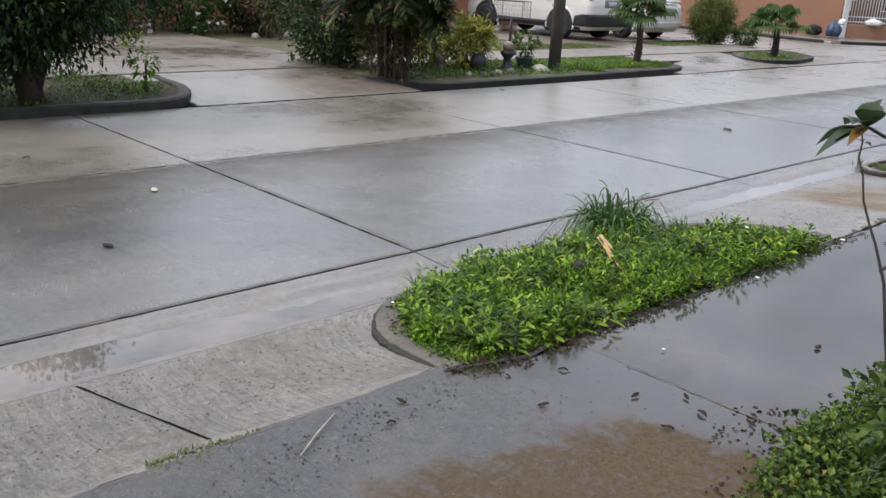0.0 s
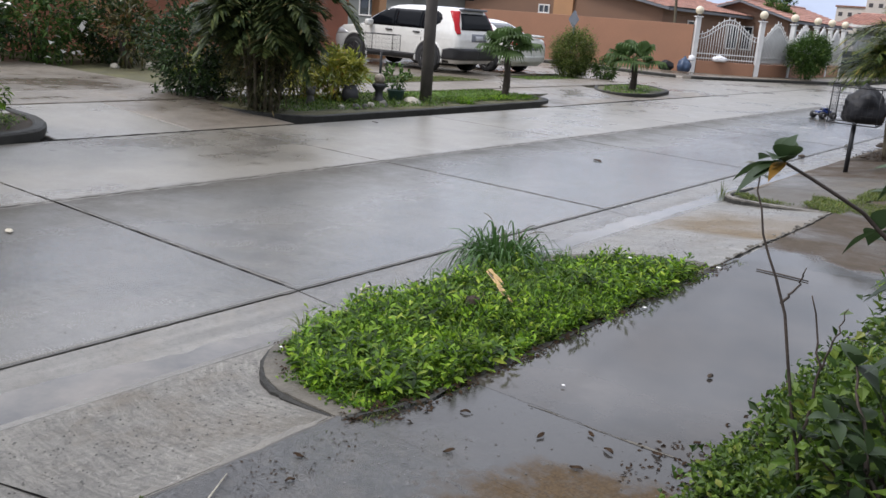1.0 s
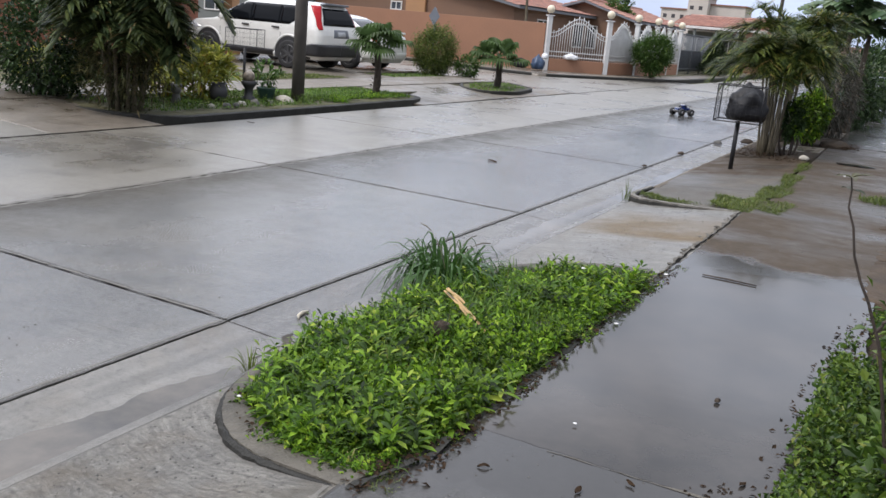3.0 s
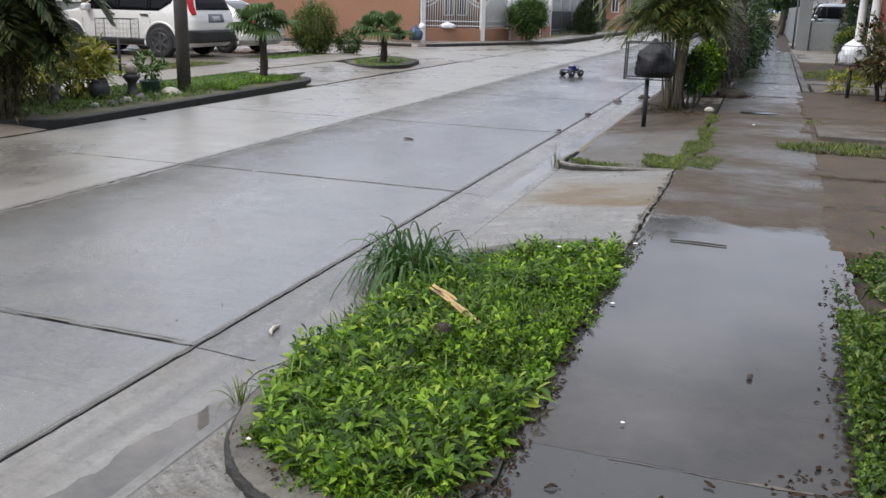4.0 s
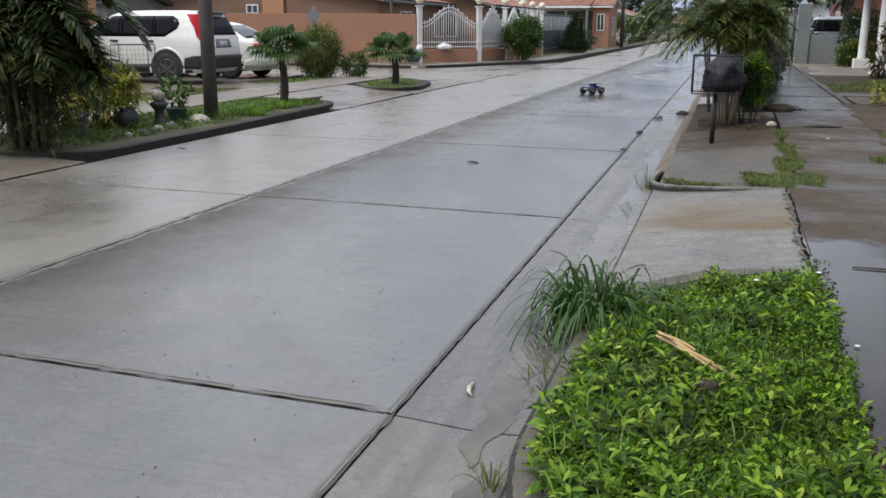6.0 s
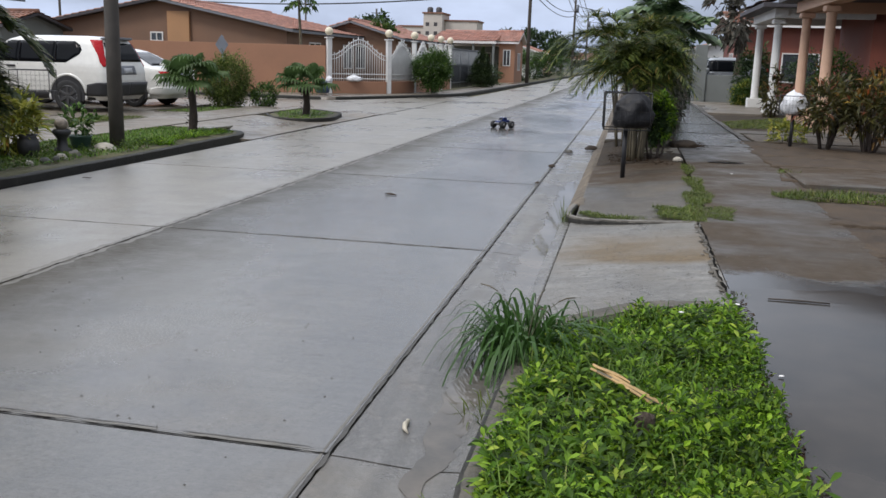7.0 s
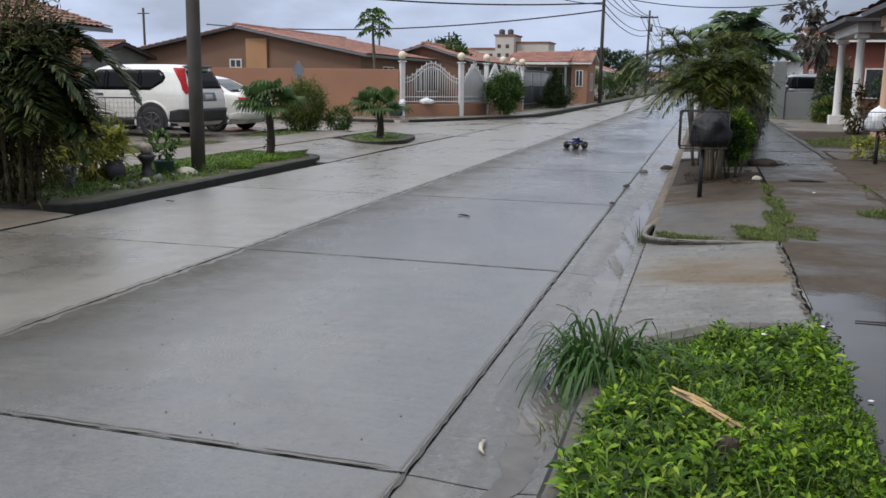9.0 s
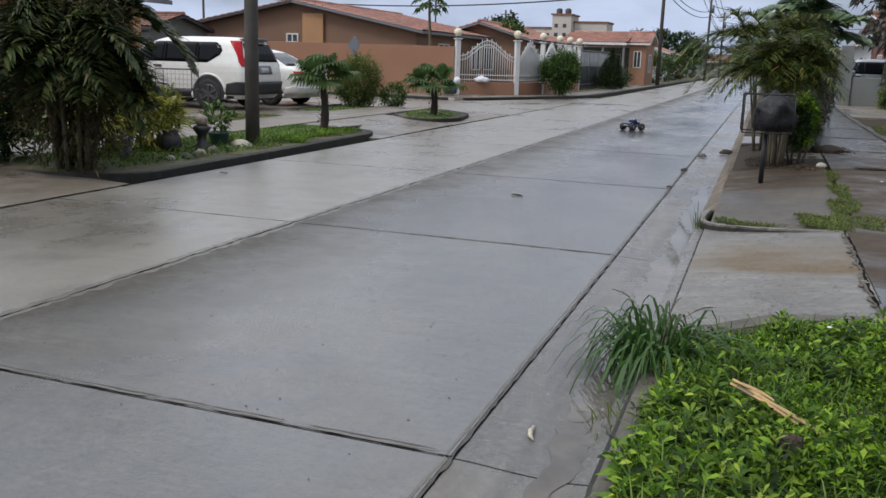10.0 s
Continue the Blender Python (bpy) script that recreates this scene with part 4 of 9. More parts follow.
# kerb profiles: (out, height)
KERB = [(-0.07, -0.2), (-0.07, 0.085), (-0.05, 0.10), (0.045, 0.097), (0.07, 0.075), (0.08, -0.2)]
KERB_LOW = [(-0.045, -0.2), (-0.045, 0.04), (-0.035, 0.052), (0.025, 0.05), (0.045, 0.032), (0.05, -0.2)]
KERB_THIN = [(-0.032, -0.2), (-0.032, 0.042), (-0.022, 0.052), (0.018, 0.05), (0.034, 0.034), (0.04, -0.2)]
KERB_ISLE = [(p[0], p[1] + 0.04 if p[1] > 0 else p[1]) for p in KERB_LOW]

# planted island by the driveway
ISLAND = [(1.60, 2.20), (1.15, 2.22), (0.62, 1.75), (0.56, 1.0), (0.555, -0.35), (0.72, -0.86), (1.05, -1.16), (1.55, -1.22)]
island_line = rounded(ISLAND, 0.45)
island_kerb = structure(sweep("island_kerb", island_line, [(-p[0], p[1]) for p in KERB_THIN], MAT["kerb"], slope=0.085, x0=0.56), "low dark concrete kerb round a planted island", "kerb")

# separate lighter strip laid over the top of the darker kerb
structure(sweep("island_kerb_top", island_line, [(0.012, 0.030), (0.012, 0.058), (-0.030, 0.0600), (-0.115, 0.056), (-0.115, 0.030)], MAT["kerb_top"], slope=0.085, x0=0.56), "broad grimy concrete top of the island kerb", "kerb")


ISLAND_IN = [(1.67, -1.15), (1.67, 2.12)] + [(x + 0.05, y) for x, y in island_line if -1.12 < y < 2.15]
island_soil = structure(fill("island_soil", ISLAND_IN, 0.045, MAT["island_earth"], cell=0.11, rough=0.02, dome=0.012, slope=0.075, x0=0.6), "dark soil of the planted island", "ground")

# next verge, from the second driveway on
verge_line = rounded([(1.78, 5.02), (1.2, 5.07), (0.72, 5.21), (0.53, 5.42), (0.515, 5.75), (0.55, 6.1)], 0.25)
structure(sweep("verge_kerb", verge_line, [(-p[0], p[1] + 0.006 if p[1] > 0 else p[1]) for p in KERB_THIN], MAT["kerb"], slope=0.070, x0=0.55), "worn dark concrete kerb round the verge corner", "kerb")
# narrow pale strip along the top edge of this darker kerb
structure(sweep("verge_kerb_top", verge_line, [(0.016, 0.040), (0.016, 0.060), (-0.006, 0.0640), (-0.030, 0.060), (-0.030, 0.040)], MAT["kerb_pale"], slope=0.070, x0=0.55), "pale lip of the verge kerb", "kerb")
verge_side = rounded([(0.55, 6.11), (0.555, 16.0), (0.56, 60.0), (0.56, 150.0)], 0.3)
structure(sweep("verge_edge", verge_side, [(0.085, -0.2), (0.085, 0.066), (0.02, 0.060), (-0.03, 0.022), (-0.075, -0.009), (-0.075, -0.2)], MAT["kerb_sandy"]), "crumbled kerb edge buried under tan sand", "kerb")

structure(fill("palm_bed", [(0.63, 9.42), (1.795, 9.42), (1.82, 11.5), (1.84, 13.58), (0.63, 13.58)], 0.075, MAT["soil"], cell=0.2, rough=0.035, dome=0.02, slope=0.125, x0=0.63, skirt=0.2), "brown earth mounded under the palms", "ground")

# opposite kerbs
left_tip = rounded([(-9.5, -8.0), (-5.55, -8.0), (-5.5, -0.2), (-5.5, 1.35), (-6.3, 1.9), (-7.4, 2.0)], 0.55)
structure(sweep("hedge_planter_kerb", left_tip, KERB, MAT["kerb"]), "dark damp kerb round the hedge planter", "kerb")
structure(fill("hedge_planter_soil", [(-9.4, -7.9)] + [(x - 0.06, y) for x, y in left_tip if y > -7.9 and x > -6.6] + [(-7.3, 1.93), (-9.4, 1.9)], 0.075, MAT["soil"], cell=0.3, rough=0.02), "dark soil with thin grass under the hedge", "ground")

garden_line = rounded([(-7.6, 4.9), (-6.3, 5.0), (-5.62, 5.35), (-5.66, 8.0), (-5.8, 12.1), (-6.1, 12.72), (-7.3, 12.8)], 0.5)
structure(sweep("garden_kerb", garden_line, [(-p[0], p[1] * 0.70 if p[1] > 0 else p[1]) for p in KERB], MAT["kerb"]), "dark damp kerb along the front garden", "kerb")
garden_soil = structure(fill("garden_soil", [(x - 0.06, y) for x, y in garden_line] + [(-7.7, 12.7), (-7.7, 5.0)], 0.062, MAT["lawn"], cell=0.25, rough=0.03), "grassy soil of the front garden", "ground")

tip_line = rounded([(-7.9, 19.9), (-7.75, 17.9), (-6.9, 16.35), (-6.2, 16.1), (-5.72, 16.9), (-6.1, 18.9), (-7.2, 20.0), (-7.9, 19.9)], 0.5)
structure(sweep("palm_island_kerb", tip_line, [(-p[0], p[1]) for p in KERB_ISLE], MAT["kerb"]), "dark kerb round a small palm island", "kerb")
structure(fill("palm_island_soil", tip_line[:-1], 0.07, MAT["lawn"], cell=0.3, rough=0.02), "short grass on the palm island", "ground")

corner_line = rounded([(-45, 27.75), (-13, 27.65), (-9.3, 27.1), (-8.2, 29.5), (-6.1, 34.5), (-5.95, 42.0), (-5.9, 150)], 1.5)
structure(sweep("corner_kerb", corner_line, [(p[0], p[1]) for p in KERB], MAT["kerb"]), "dark kerb that follows the wall round the corner", "kerb")
corner_walk = structure(fill("corner_walk", [(-13.0, 27.8), (-9.3, 27.25), (-6.2, 34.6), (-6.05, 60), (-7.2, 60), (-7.3, 35.5), (-10.0, 30.1), (-18, 27.9)], 0.09, MAT["drive"], cell=0.8, rough=0.01), "dirty concrete strip before the boundary wall", "pavement")

# puddles
puddle = structure(fill("puddle", ragged([(1.62, -0.59), (2.90, -0.59), (2.90, 2.5), (2.4, 2.75), (2.0, 2.62), (1.68, 2.55)], 0.03, 0.04, 2.5), 0.1412, MAT["puddle"], cell=9, rough=0.0, skirt=0), "shallow still puddle spread over the pavement", "water")
gutter_pool = structure(fill("gutter_pool", ragged([(0.12, -9), (0.54, -9), (0.54, -2.4), (0.54, -1.0), (0.535, -0.55), (0.47, -0.25), (0.41, -0.35), (0.34, -0.8), (0.25, -1.5), (0.17, -2.4)], 0.05, 0.03, 5.0), -0.0155, MAT["gutter_water"], cell=9, rough=0.0, skirt=0), "rain water standing in the gutter", "water")
structure(fill("gutter_film", ragged([(0.31, -0.15), (0.40, -0.28), (0.49, 0.3), (0.48, 1.6), (0.50, 3.0), (0.48, 4.4), (0.50, 6.0), (0.47, 7.6), (0.40, 8.8), (0.33, 8.2), (0.29, 6.4), (0.33, 5.0), (0.28, 3.4), (0.34, 1.9), (0.29, 0.8)], 0.055, 0.03, 4.0), -0.0175, MAT["gutter_water"], cell=9, rough=0.0, skirt=0), "thin run of rain water along the gutter", "water")

# ---------------------------------------------------------------- vehicles
def loft_box(rings):
    """Rings of four corners (x0, x1, half width, z) stacked upwards, closed above."""
    V, F = [], []
    for x0, x1, w, z in rings:
        V += [(x0, -w, z), (x1, -w, z), (x1, w, z), (x0, w, z)]
    for i in range(len(rings) - 1):
        for j in range(4):
            k = (j + 1) % 4
            F.append((i * 4 + j, i * 4 + k, (i + 1) * 4 + k, (i + 1) * 4 + j))
    n = (len(rings) - 1) * 4
    F.append((n, n + 1, n + 2, n + 3))
    return V, F


class CarSkin:
    """The skin of a car: rounded plan outlines stacked by height. rows: (z, rear x, front x, half width, rear corner, front corner)."""

    def __init__(self, rows):
        self.rows = np.array(rows, float)

    def at(self, z):
        return [float(np.interp(z, self.rows[:, 0], self.rows[:, k])) for k in range(1, 6)]

    def wrap(self, d, z, off, s=1.0):
        """d: metres along the outline from the middle of the rear corner; negative towards the plate."""
        x0, x1, w, r, f = self.at(z)
        arc = math.pi * r / 2
        d += arc / 2
        if d < 0:
            p, n = (x0, w - r + d), (-1.0, 0.0)
        elif d < arc:
            t = d / r
            p, n = (x0 + r - r * math.cos(t), w - r + r * math.sin(t)), (-math.cos(t), math.sin(t))
        else:
            p, n = (x0 + r + d - arc, w), (0.0, 1.0)
        return Vector((p[0] + n[0] * off, s * (p[1] + n[1] * off), z))

    def side(self, x, z, off, s=1.0):
        x0, x1, w, r, f = self.at(z)
        y = w
        if x < x0 + r:
            y -= r - math.sqrt(max(0.0, r * r - (x0 + r - x) ** 2))
        if x > x1 - f:
            y -= f - math.sqrt(max(0.0, f * f - (x - x1 + f) ** 2))
        return Vector((x, s * (y + off), z))

    def end(self, y, z, off, front=False):
        x0, x1, w, r, f = self.at(z)
        q = f if front else r
        d = max(0.0, abs(y) - (w - q))
        inset = q - math.sqrt(max(0.0, q * q - d * d))
        return Vector((x1 - inset + off if front else x0 + inset - off, y, z))

    def body(self, levels=44):
        z0, z1 = self.rows[0, 0], self.rows[-1, 0]
        zs = sorted(set(list(np.linspace(z0, z1, levels)) + list(self.rows[:, 0])))
        V, n = [], 0
        for z in zs:
            x0, x1, w, r, f = self.at(z)
            half = [(x0, y) for y in np.linspace(0, w - r, 6)[:-1]]
            half += [(x0 + r - r * math.cos(t), w - r + r * math.sin(t)) for t in np.linspace(0, math.pi / 2, 7)[:-1]]
            half += [(x, w) for x in np.linspace(x0 + r, x1 - f, 14)[:-1]]
            half += [(x1 - f + f * math.sin(t), w - f + f * math.cos(t)) for t in np.linspace(0, math.pi / 2, 7)[:-1]]
            half += [(x1, y) for y in np.linspace(w - f, 0, 6)]
            ring = half + [(x, -y) for x, y in half[-2:0:-1]]
            n = len(ring)
            V += [(x, y, z) for x, y in ring]
        F = [(i * n + j, i * n + (j + 1) % n, (i + 1) * n + (j + 1) % n, (i + 1) * n + j) for i in range(len(zs) - 1) for j in range(n)]
        bm = bmesh.new()
        vs = [bm.verts.new(v) for v in V]
        for q in F:
            bm.faces.new([vs[i] for i in q])
        bm.faces.new(vs[:n])
        bm.faces.new(vs[-n:])
        bmesh.ops.recalc_face_normals(bm, faces=bm.faces)
        return bm


def skin_panel(name, poly, mapper, material, parent, off=0.006, thick=0.02, cell=0.07, label=""):
    """A panel that follows the skin: an outline in two measures, cut fine and carried by mapper(u, v, off)."""
    bm = bmesh.new()
    f = bm.faces.new([bm.verts.new((u, v, 0)) for u, v in poly])
    bmesh.ops.triangulate(bm, faces=[f])
    lo, hi = np.min(poly, 0), np.max(poly, 0)
    for axis in (0, 1):
        n = int((hi[axis] - lo[axis]) / cell) + 1
        for i in range(1, n):
            co, no = [0, 0, 0], [0, 0, 0]
            co[axis], no[axis] = lo[axis] + (hi[axis] - lo[axis]) * i / n, 1
            bmesh.ops.bisect_plane(bm, geom=bm.verts[:] + bm.edges[:] + bm.faces[:], plane_co=co, plane_no=no)
    r = bmesh.ops.extrude_edge_only(bm, edges=[e for e in bm.edges if e.is_boundary])
    for v in r["geom"]:
        if isinstance(v, bmesh.types.BMVert):
            v.co.z = -1.0
    for v in bm.verts:
        v.co = mapper(v.co.x, v.co.y, off if v.co.z > -0.5 else off - thick)
    bmesh.ops.recalc_face_normals(bm, faces=bm.faces)
    return part(name, bm, material, parent, label, True)


def car(name, at, turn, spec, paint, label):
    """A car along +x of its own axes, rear at x = 0."""
    ob = thing(name, at, turn, label, "car")
    skin, R, hw, floor = CarSkin(spec["rows"]), spec["wheel"], spec["half"], spec["rows"][0][0]
    part("body", skin.body(), paint, ob, smooth=True)
    for s in (1, -1):
        def on_side(u, v, off, s=s):
            return skin.side(u, v, off, s)

        def on_corner(u, v, off, s=s):
            return skin.wrap(u, v, off, s)
        skin_panel("window_surround", spec["surround"], on_side, MAT["window"], ob, 0.004)
        for poly in spec["windows"]:
            skin_panel("side_window", poly, on_side, MAT["window"], ob, 0.009)
        skin_panel("tail_lamp", spec["lamp"], on_corner, MAT["lamp_red"], ob, 0.014, 0.03, 0.05)
        skin_panel("head_lamp", spec["head"], on_side, MAT["lamp_clear"], ob, 0.012)
        for x in spec["door_lines"]:
            skin_panel("door_seam", [(x - 0.006, floor + 0.2), (x + 0.006, floor + 0.2), (x + 0.006, spec["belt"] - 0.03), (x - 0.006, spec["belt"] - 0.03)], on_side, MAT["car_black"], ob, 0.002, 0.01, 0.2)
        for x in spec["handles"]:
            z = spec["belt"] - 0.10
            skin_panel("door_handle", [(x - 0.11, z), (x + 0.11, z + 0.01), (x + 0.10, z + 0.045), (x - 0.10, z + 0.04)], on_side, MAT["car_black"], ob, 0.035, 0.04)
        if spec["cladding"]:
            skin_panel("sill_cladding", [(0.35, floor + 0.01), (4.3, floor + 0.01), (4.3, floor + spec["cladding"]), (0.35, floor + spec["cladding"])], on_side, MAT["car_black"], ob, 0.012, 0.03, 0.25)
        mx, mz = spec["mirror"]
        bm = bmesh.new()
        add_box(bm, mx - 0.08, mx + 0.07, s * (hw + 0.06) - 0.12, s * (hw + 0.06) + 0.12, mz, mz + 0.17, 0.05)
        part("side_mirror", bm, paint, ob, smooth=True)
        for x in spec["axles"]:
            w = skin.at(R)[2]
            bm = bmesh.new()
            bmesh.ops.create_cone(bm, cap_ends=True, segments=32, radius1=R + 0.07, radius2=R + 0.07, depth=0.30)
            bmesh.ops.transform(bm, matrix=Matrix.Translation((x, s * (hw - 0.140), R + 0.02)) @ Matrix.Rotation(radians(90), 4, "X"), verts=bm.verts)
            for v in bm.verts:
                v.co.z = max(v.co.z, floor - 0.02)
            part("wheel_arch", bm, MAT["car_black"], ob)
            t = np.linspace(-0.25, math.pi + 0.25, 18)
            tube("arch_flare", np.stack([x + (R + 0.10) * np.cos(t), np.full(18, s * (hw - 0.004)), R + 0.02 + (R + 0.10) * np.sin(t)], 1), 0.030, paint, ob, sides=7)
            prof = [(R * 0.66, -0.09), (R * 0.90, -0.105), (R * 0.985, -0.085), (R, -0.04), (R, 0.04), (R * 0.985, 0.085), (R * 0.90, 0.105), (R * 0.66, 0.09)]
            V, F = lathe_arrays(prof, 30)
            rot = np.array(Matrix.Rotation(radians(90), 3, "X"))
            wheel = mesh_np("wheel", V @ rot.T + np.array([x, s * (hw - 0.07), R]), F, MAT["tyre"], ob, "black rubber tyre", True)
            rb = bmesh.new()
            bmesh.ops.create_cone(rb, cap_ends=True, segments=24, radius1=R * 0.64, radius2=R * 0.64, depth=0.02)
            part("hub_well", (bmesh.ops.transform(rb, matrix=Matrix.Translation((x, s * (hw - 0.01), R)) @ Matrix.Rotation(radians(-90 * s), 4, "X"), verts=rb.verts), rb)[1], MAT["car_black"], wheel)
            rb = bmesh.new()
            for k in range(6):
                add_box(rb, -0.030, 0.030, R * 0.08, R * 0.62, -0.01, 0.02, 0.008, Matrix.Rotation(k * math.pi / 3, 4, "Z"))
            bmesh.ops.create_cone(rb, cap_ends=True, segments=16, radius1=R * 0.16, radius2=R * 0.13, depth=0.045)
            bmesh.ops.transform(rb, matrix=Matrix.Translation((x, s * (hw + 0.012), R)) @ Matrix.Rotation(radians(-90 * s), 4, "X"), verts=rb.verts)
            part("rim", rb, MAT["rim"], wheel, "six-spoke grey alloy rim")
            t = np.linspace(0, 2 * math.pi, 29)
            tube("rim_lip", np.stack([x + R * 0.64 * np.cos(t), np.full(29, s * (hw + 0.012)), R + R * 0.64 * np.sin(t)], 1), 0.014, MAT["rim"], wheel, sides=6)

    def on_end(u, v, off):
        return skin.end(u, v, off)

    def on_front(u, v, off):
        return skin.end(u, v, off, True)
    skin_panel("rear_window", spec["rear_glass"], on_end, MAT["window"], ob, 0.010)
    skin_panel("windscreen", spec["front_glass"], on_front, MAT["window"], ob, 0.010)
    bz0, bz1, bo, dark = spec["bumper"]
    for s in (1, -1):
        skin_panel("rear_bumper", [(-hw * 1.0, bz0), (0.42, bz0), (0.42, bz1 - 0.05), (0.2, bz1), (-hw * 1.0, bz1)], lambda u, v, off, s=s: skin.wrap(max(u, -(skin.at(v)[2] - skin.at(v)[3]) - math.pi * skin.at(v)[3] / 4), v, off, s), MAT["car_black"] if dark else paint, ob, bo, 0.08, 0.10)
    pz = spec["plate"]
    skin_panel("plate_recess", [(-0.34, pz - 0.03), (0.34, pz - 0.03), (0.30, pz + 0.17), (-0.30, pz + 0.17)], on_end, MAT["grey_trim"], ob, 0.004)
    skin_panel("number_plate", [(-0.17, pz), (0.17, pz), (0.17, pz + 0.12), (-0.17, pz + 0.12)], on_end, MAT["plate"], ob, 0.012)
    sx, sz, sw, tilt = spec["spoiler"]
    box_part("spoiler", (-0.12, 0.14, -sw, sw, -0.02, 0.03), MAT["grey_trim"] if dark else paint, ob, "rear spoiler", bevel=0.015, m=Matrix.Translation((sx, 0, sz)) @ Matrix.Rotation(radians(tilt), 4, "Y"))
    return ob


SUV = dict(half=0.89, belt=1.06, wheel=0.35, axles=(0.98, 3.61), cladding=0.17, mirror=(3.05, 1.04), handles=(1.42, 2.38), door_lines=(1.26, 2.22, 3.22),
           rows=[(0.26, 0.16, 4.42, 0.80, 0.18, 0.35), (0.36, 0.06, 4.56, 0.86, 0.20, 0.40), (0.55, 0.02, 4.62, 0.885, 0.22, 0.45), (0.70, 0.0, 4.60, 0.892, 0.22, 0.45), (0.88, 0.01, 4.50, 0.888, 0.22, 0.45), (0.99, 0.03, 4.32, 0.878, 0.22, 0.45), (1.05, 0.05, 3.70, 0.868, 0.22, 0.35), (1.10, 0.07, 3.48, 0.855, 0.22, 0.28), (1.30, 0.14, 3.12, 0.80, 0.22, 0.22), (1.48, 0.23, 2.78, 0.735, 0.21, 0.20), (1.57, 0.28, 2.58, 0.69, 0.20, 0.20), (1.625, 0.34, 2.40, 0.63, 0.20, 0.20), (1.655, 0.46, 2.15, 0.53, 0.18, 0.18), (1.67, 0.75, 1.80, 0.32, 0.12, 0.12)],
           surround=[(1.02, 1.075), (3.36, 1.075), (2.62, 1.54), (0.86, 1.545), (0.72, 1.47), (0.655, 1.36), (0.70, 1.26)],
           windows=[[(1.05, 1.095), (1.30, 1.095), (1.30, 1.525), (0.88, 1.527), (0.75, 1.455), (0.685, 1.36), (0.73, 1.27)], [(1.34, 1.095), (2.20, 1.095), (2.20, 1.523), (1.34, 1.525)], [(2.25, 1.095), (3.28, 1.095), (2.60, 1.520), (2.25, 1.523)]],
           lamp=[(-0.10, 1.585), (0.17, 1.585), (0.13, 1.42), (0.085, 1.25), (0.075, 1.10), (0.03, 1.00), (-0.08, 1.02), (-0.05, 1.25)],
           head=[(3.85, 0.80), (4.38, 0.74), (4.42, 0.86), (4.15, 0.93)],
           rear_glass=[(-0.70, 1.12), (0.70, 1.12), (0.64, 1.30), (0.56, 1.53), (-0.56, 1.53), (-0.64, 1.30)], front_glass=[(-0.66, 1.10), (0.66, 1.10), (0.50, 1.58), (-0.50, 1.58)],
           bumper=(0.36, 0.66, 0.045, True), plate=0.86, spoiler=(0.30, 1.615, 0.52, 8))
SEDAN = dict(half=0.86, belt=0.93, wheel=0.31, axles=(0.92, 3.5), cladding=0.0, mirror=(2.98, 0.93), handles=(1.50, 2.38), door_lines=(1.28, 2.20, 3.12),
             rows=[(0.22, 0.16, 4.28, 0.78, 0.18, 0.35), (0.35, 0.04, 4.40, 0.84, 0.20, 0.40), (0.55, 0.0, 4.45, 0.858, 0.22, 0.45), (0.72, 0.0, 4.38, 0.86, 0.22, 0.45), (0.85, 0.02, 4.08, 0.85, 0.22, 0.42), (0.93, 0.05, 3.55, 0.83, 0.22, 0.30), (0.985, 0.12, 3.34, 0.81, 0.22, 0.24), (1.01, 0.52, 3.22, 0.79, 0.18, 0.20), (1.12, 0.74, 2.96, 0.75, 0.18, 0.18), (1.28, 1.04, 2.62, 0.69, 0.17, 0.17), (1.38, 1.28, 2.38, 0.62, 0.16, 0.16), (1.43, 1.50, 2.14, 0.48, 0.14, 0.14), (1.45, 1.68, 1.98, 0.24, 0.10, 0.10)],
             surround=[(0.98, 1.0), (3.22, 1.0), (2.55, 1.34), (1.34, 1.34)],
             windows=[[(1.06, 1.015), (1.88, 1.015), (1.88, 1.325), (1.36, 1.325)], [(1.93, 1.015), (3.14, 1.015), (2.53, 1.325), (1.93, 1.325)]],
             lamp=[(-0.10, 0.90), (0.16, 0.90), (0.10, 0.80), (-0.08, 0.80)], head=[(3.72, 0.66), (4.18, 0.60), (4.22, 0.70), (3.9, 0.78)],
             rear_glass=[(-0.60, 1.03), (0.60, 1.03), (0.47, 1.36), (-0.47, 1.36)], front_glass=[(-0.64, 1.0), (0.64, 1.0), (0.48, 1.38), (-0.48, 1.38)],
             bumper=(0.30, 0.52, 0.02, False), plate=0.70, spoiler=(0.16, 1.055, 0.66, -6))



def short_nosed(spec, x0, k):
    """The same car with all that lies before x0 drawn together."""
    def f(x):
        return x if x < x0 else x0 + (x - x0) * k
    out = dict(spec)
    out["rows"] = [(z, a, f(b), w, r, min(q, 0.3)) for z, a, b, w, r, q in spec["rows"]]
    for key in ("surround", "head"):
        out[key] = [(f(x), z) for x, z in spec[key]]
    out["windows"] = [[(f(x), z) for x, z in poly] for poly in spec["windows"]]
    out["axles"] = (spec["axles"][0] - 0.1, x0 + 0.05)
    out["mirror"] = (f(spec["mirror"][0]), spec["mirror"][1])
    out["door_lines"] = tuple(f(x) for x in spec["door_lines"])
    out["cladding"] = 0.0
    return out


car("parked_suv", (-10.25, 15.95, 0.11), 180, SUV, MAT["car_white"], "white mud-specked sport utility vehicle parked on the driveway")
car("parked_sedan", (-10.25, 18.55, 0.10), 180, SEDAN, MAT["car_white"], "white sedan with a boot spoiler parked beside the larger car")

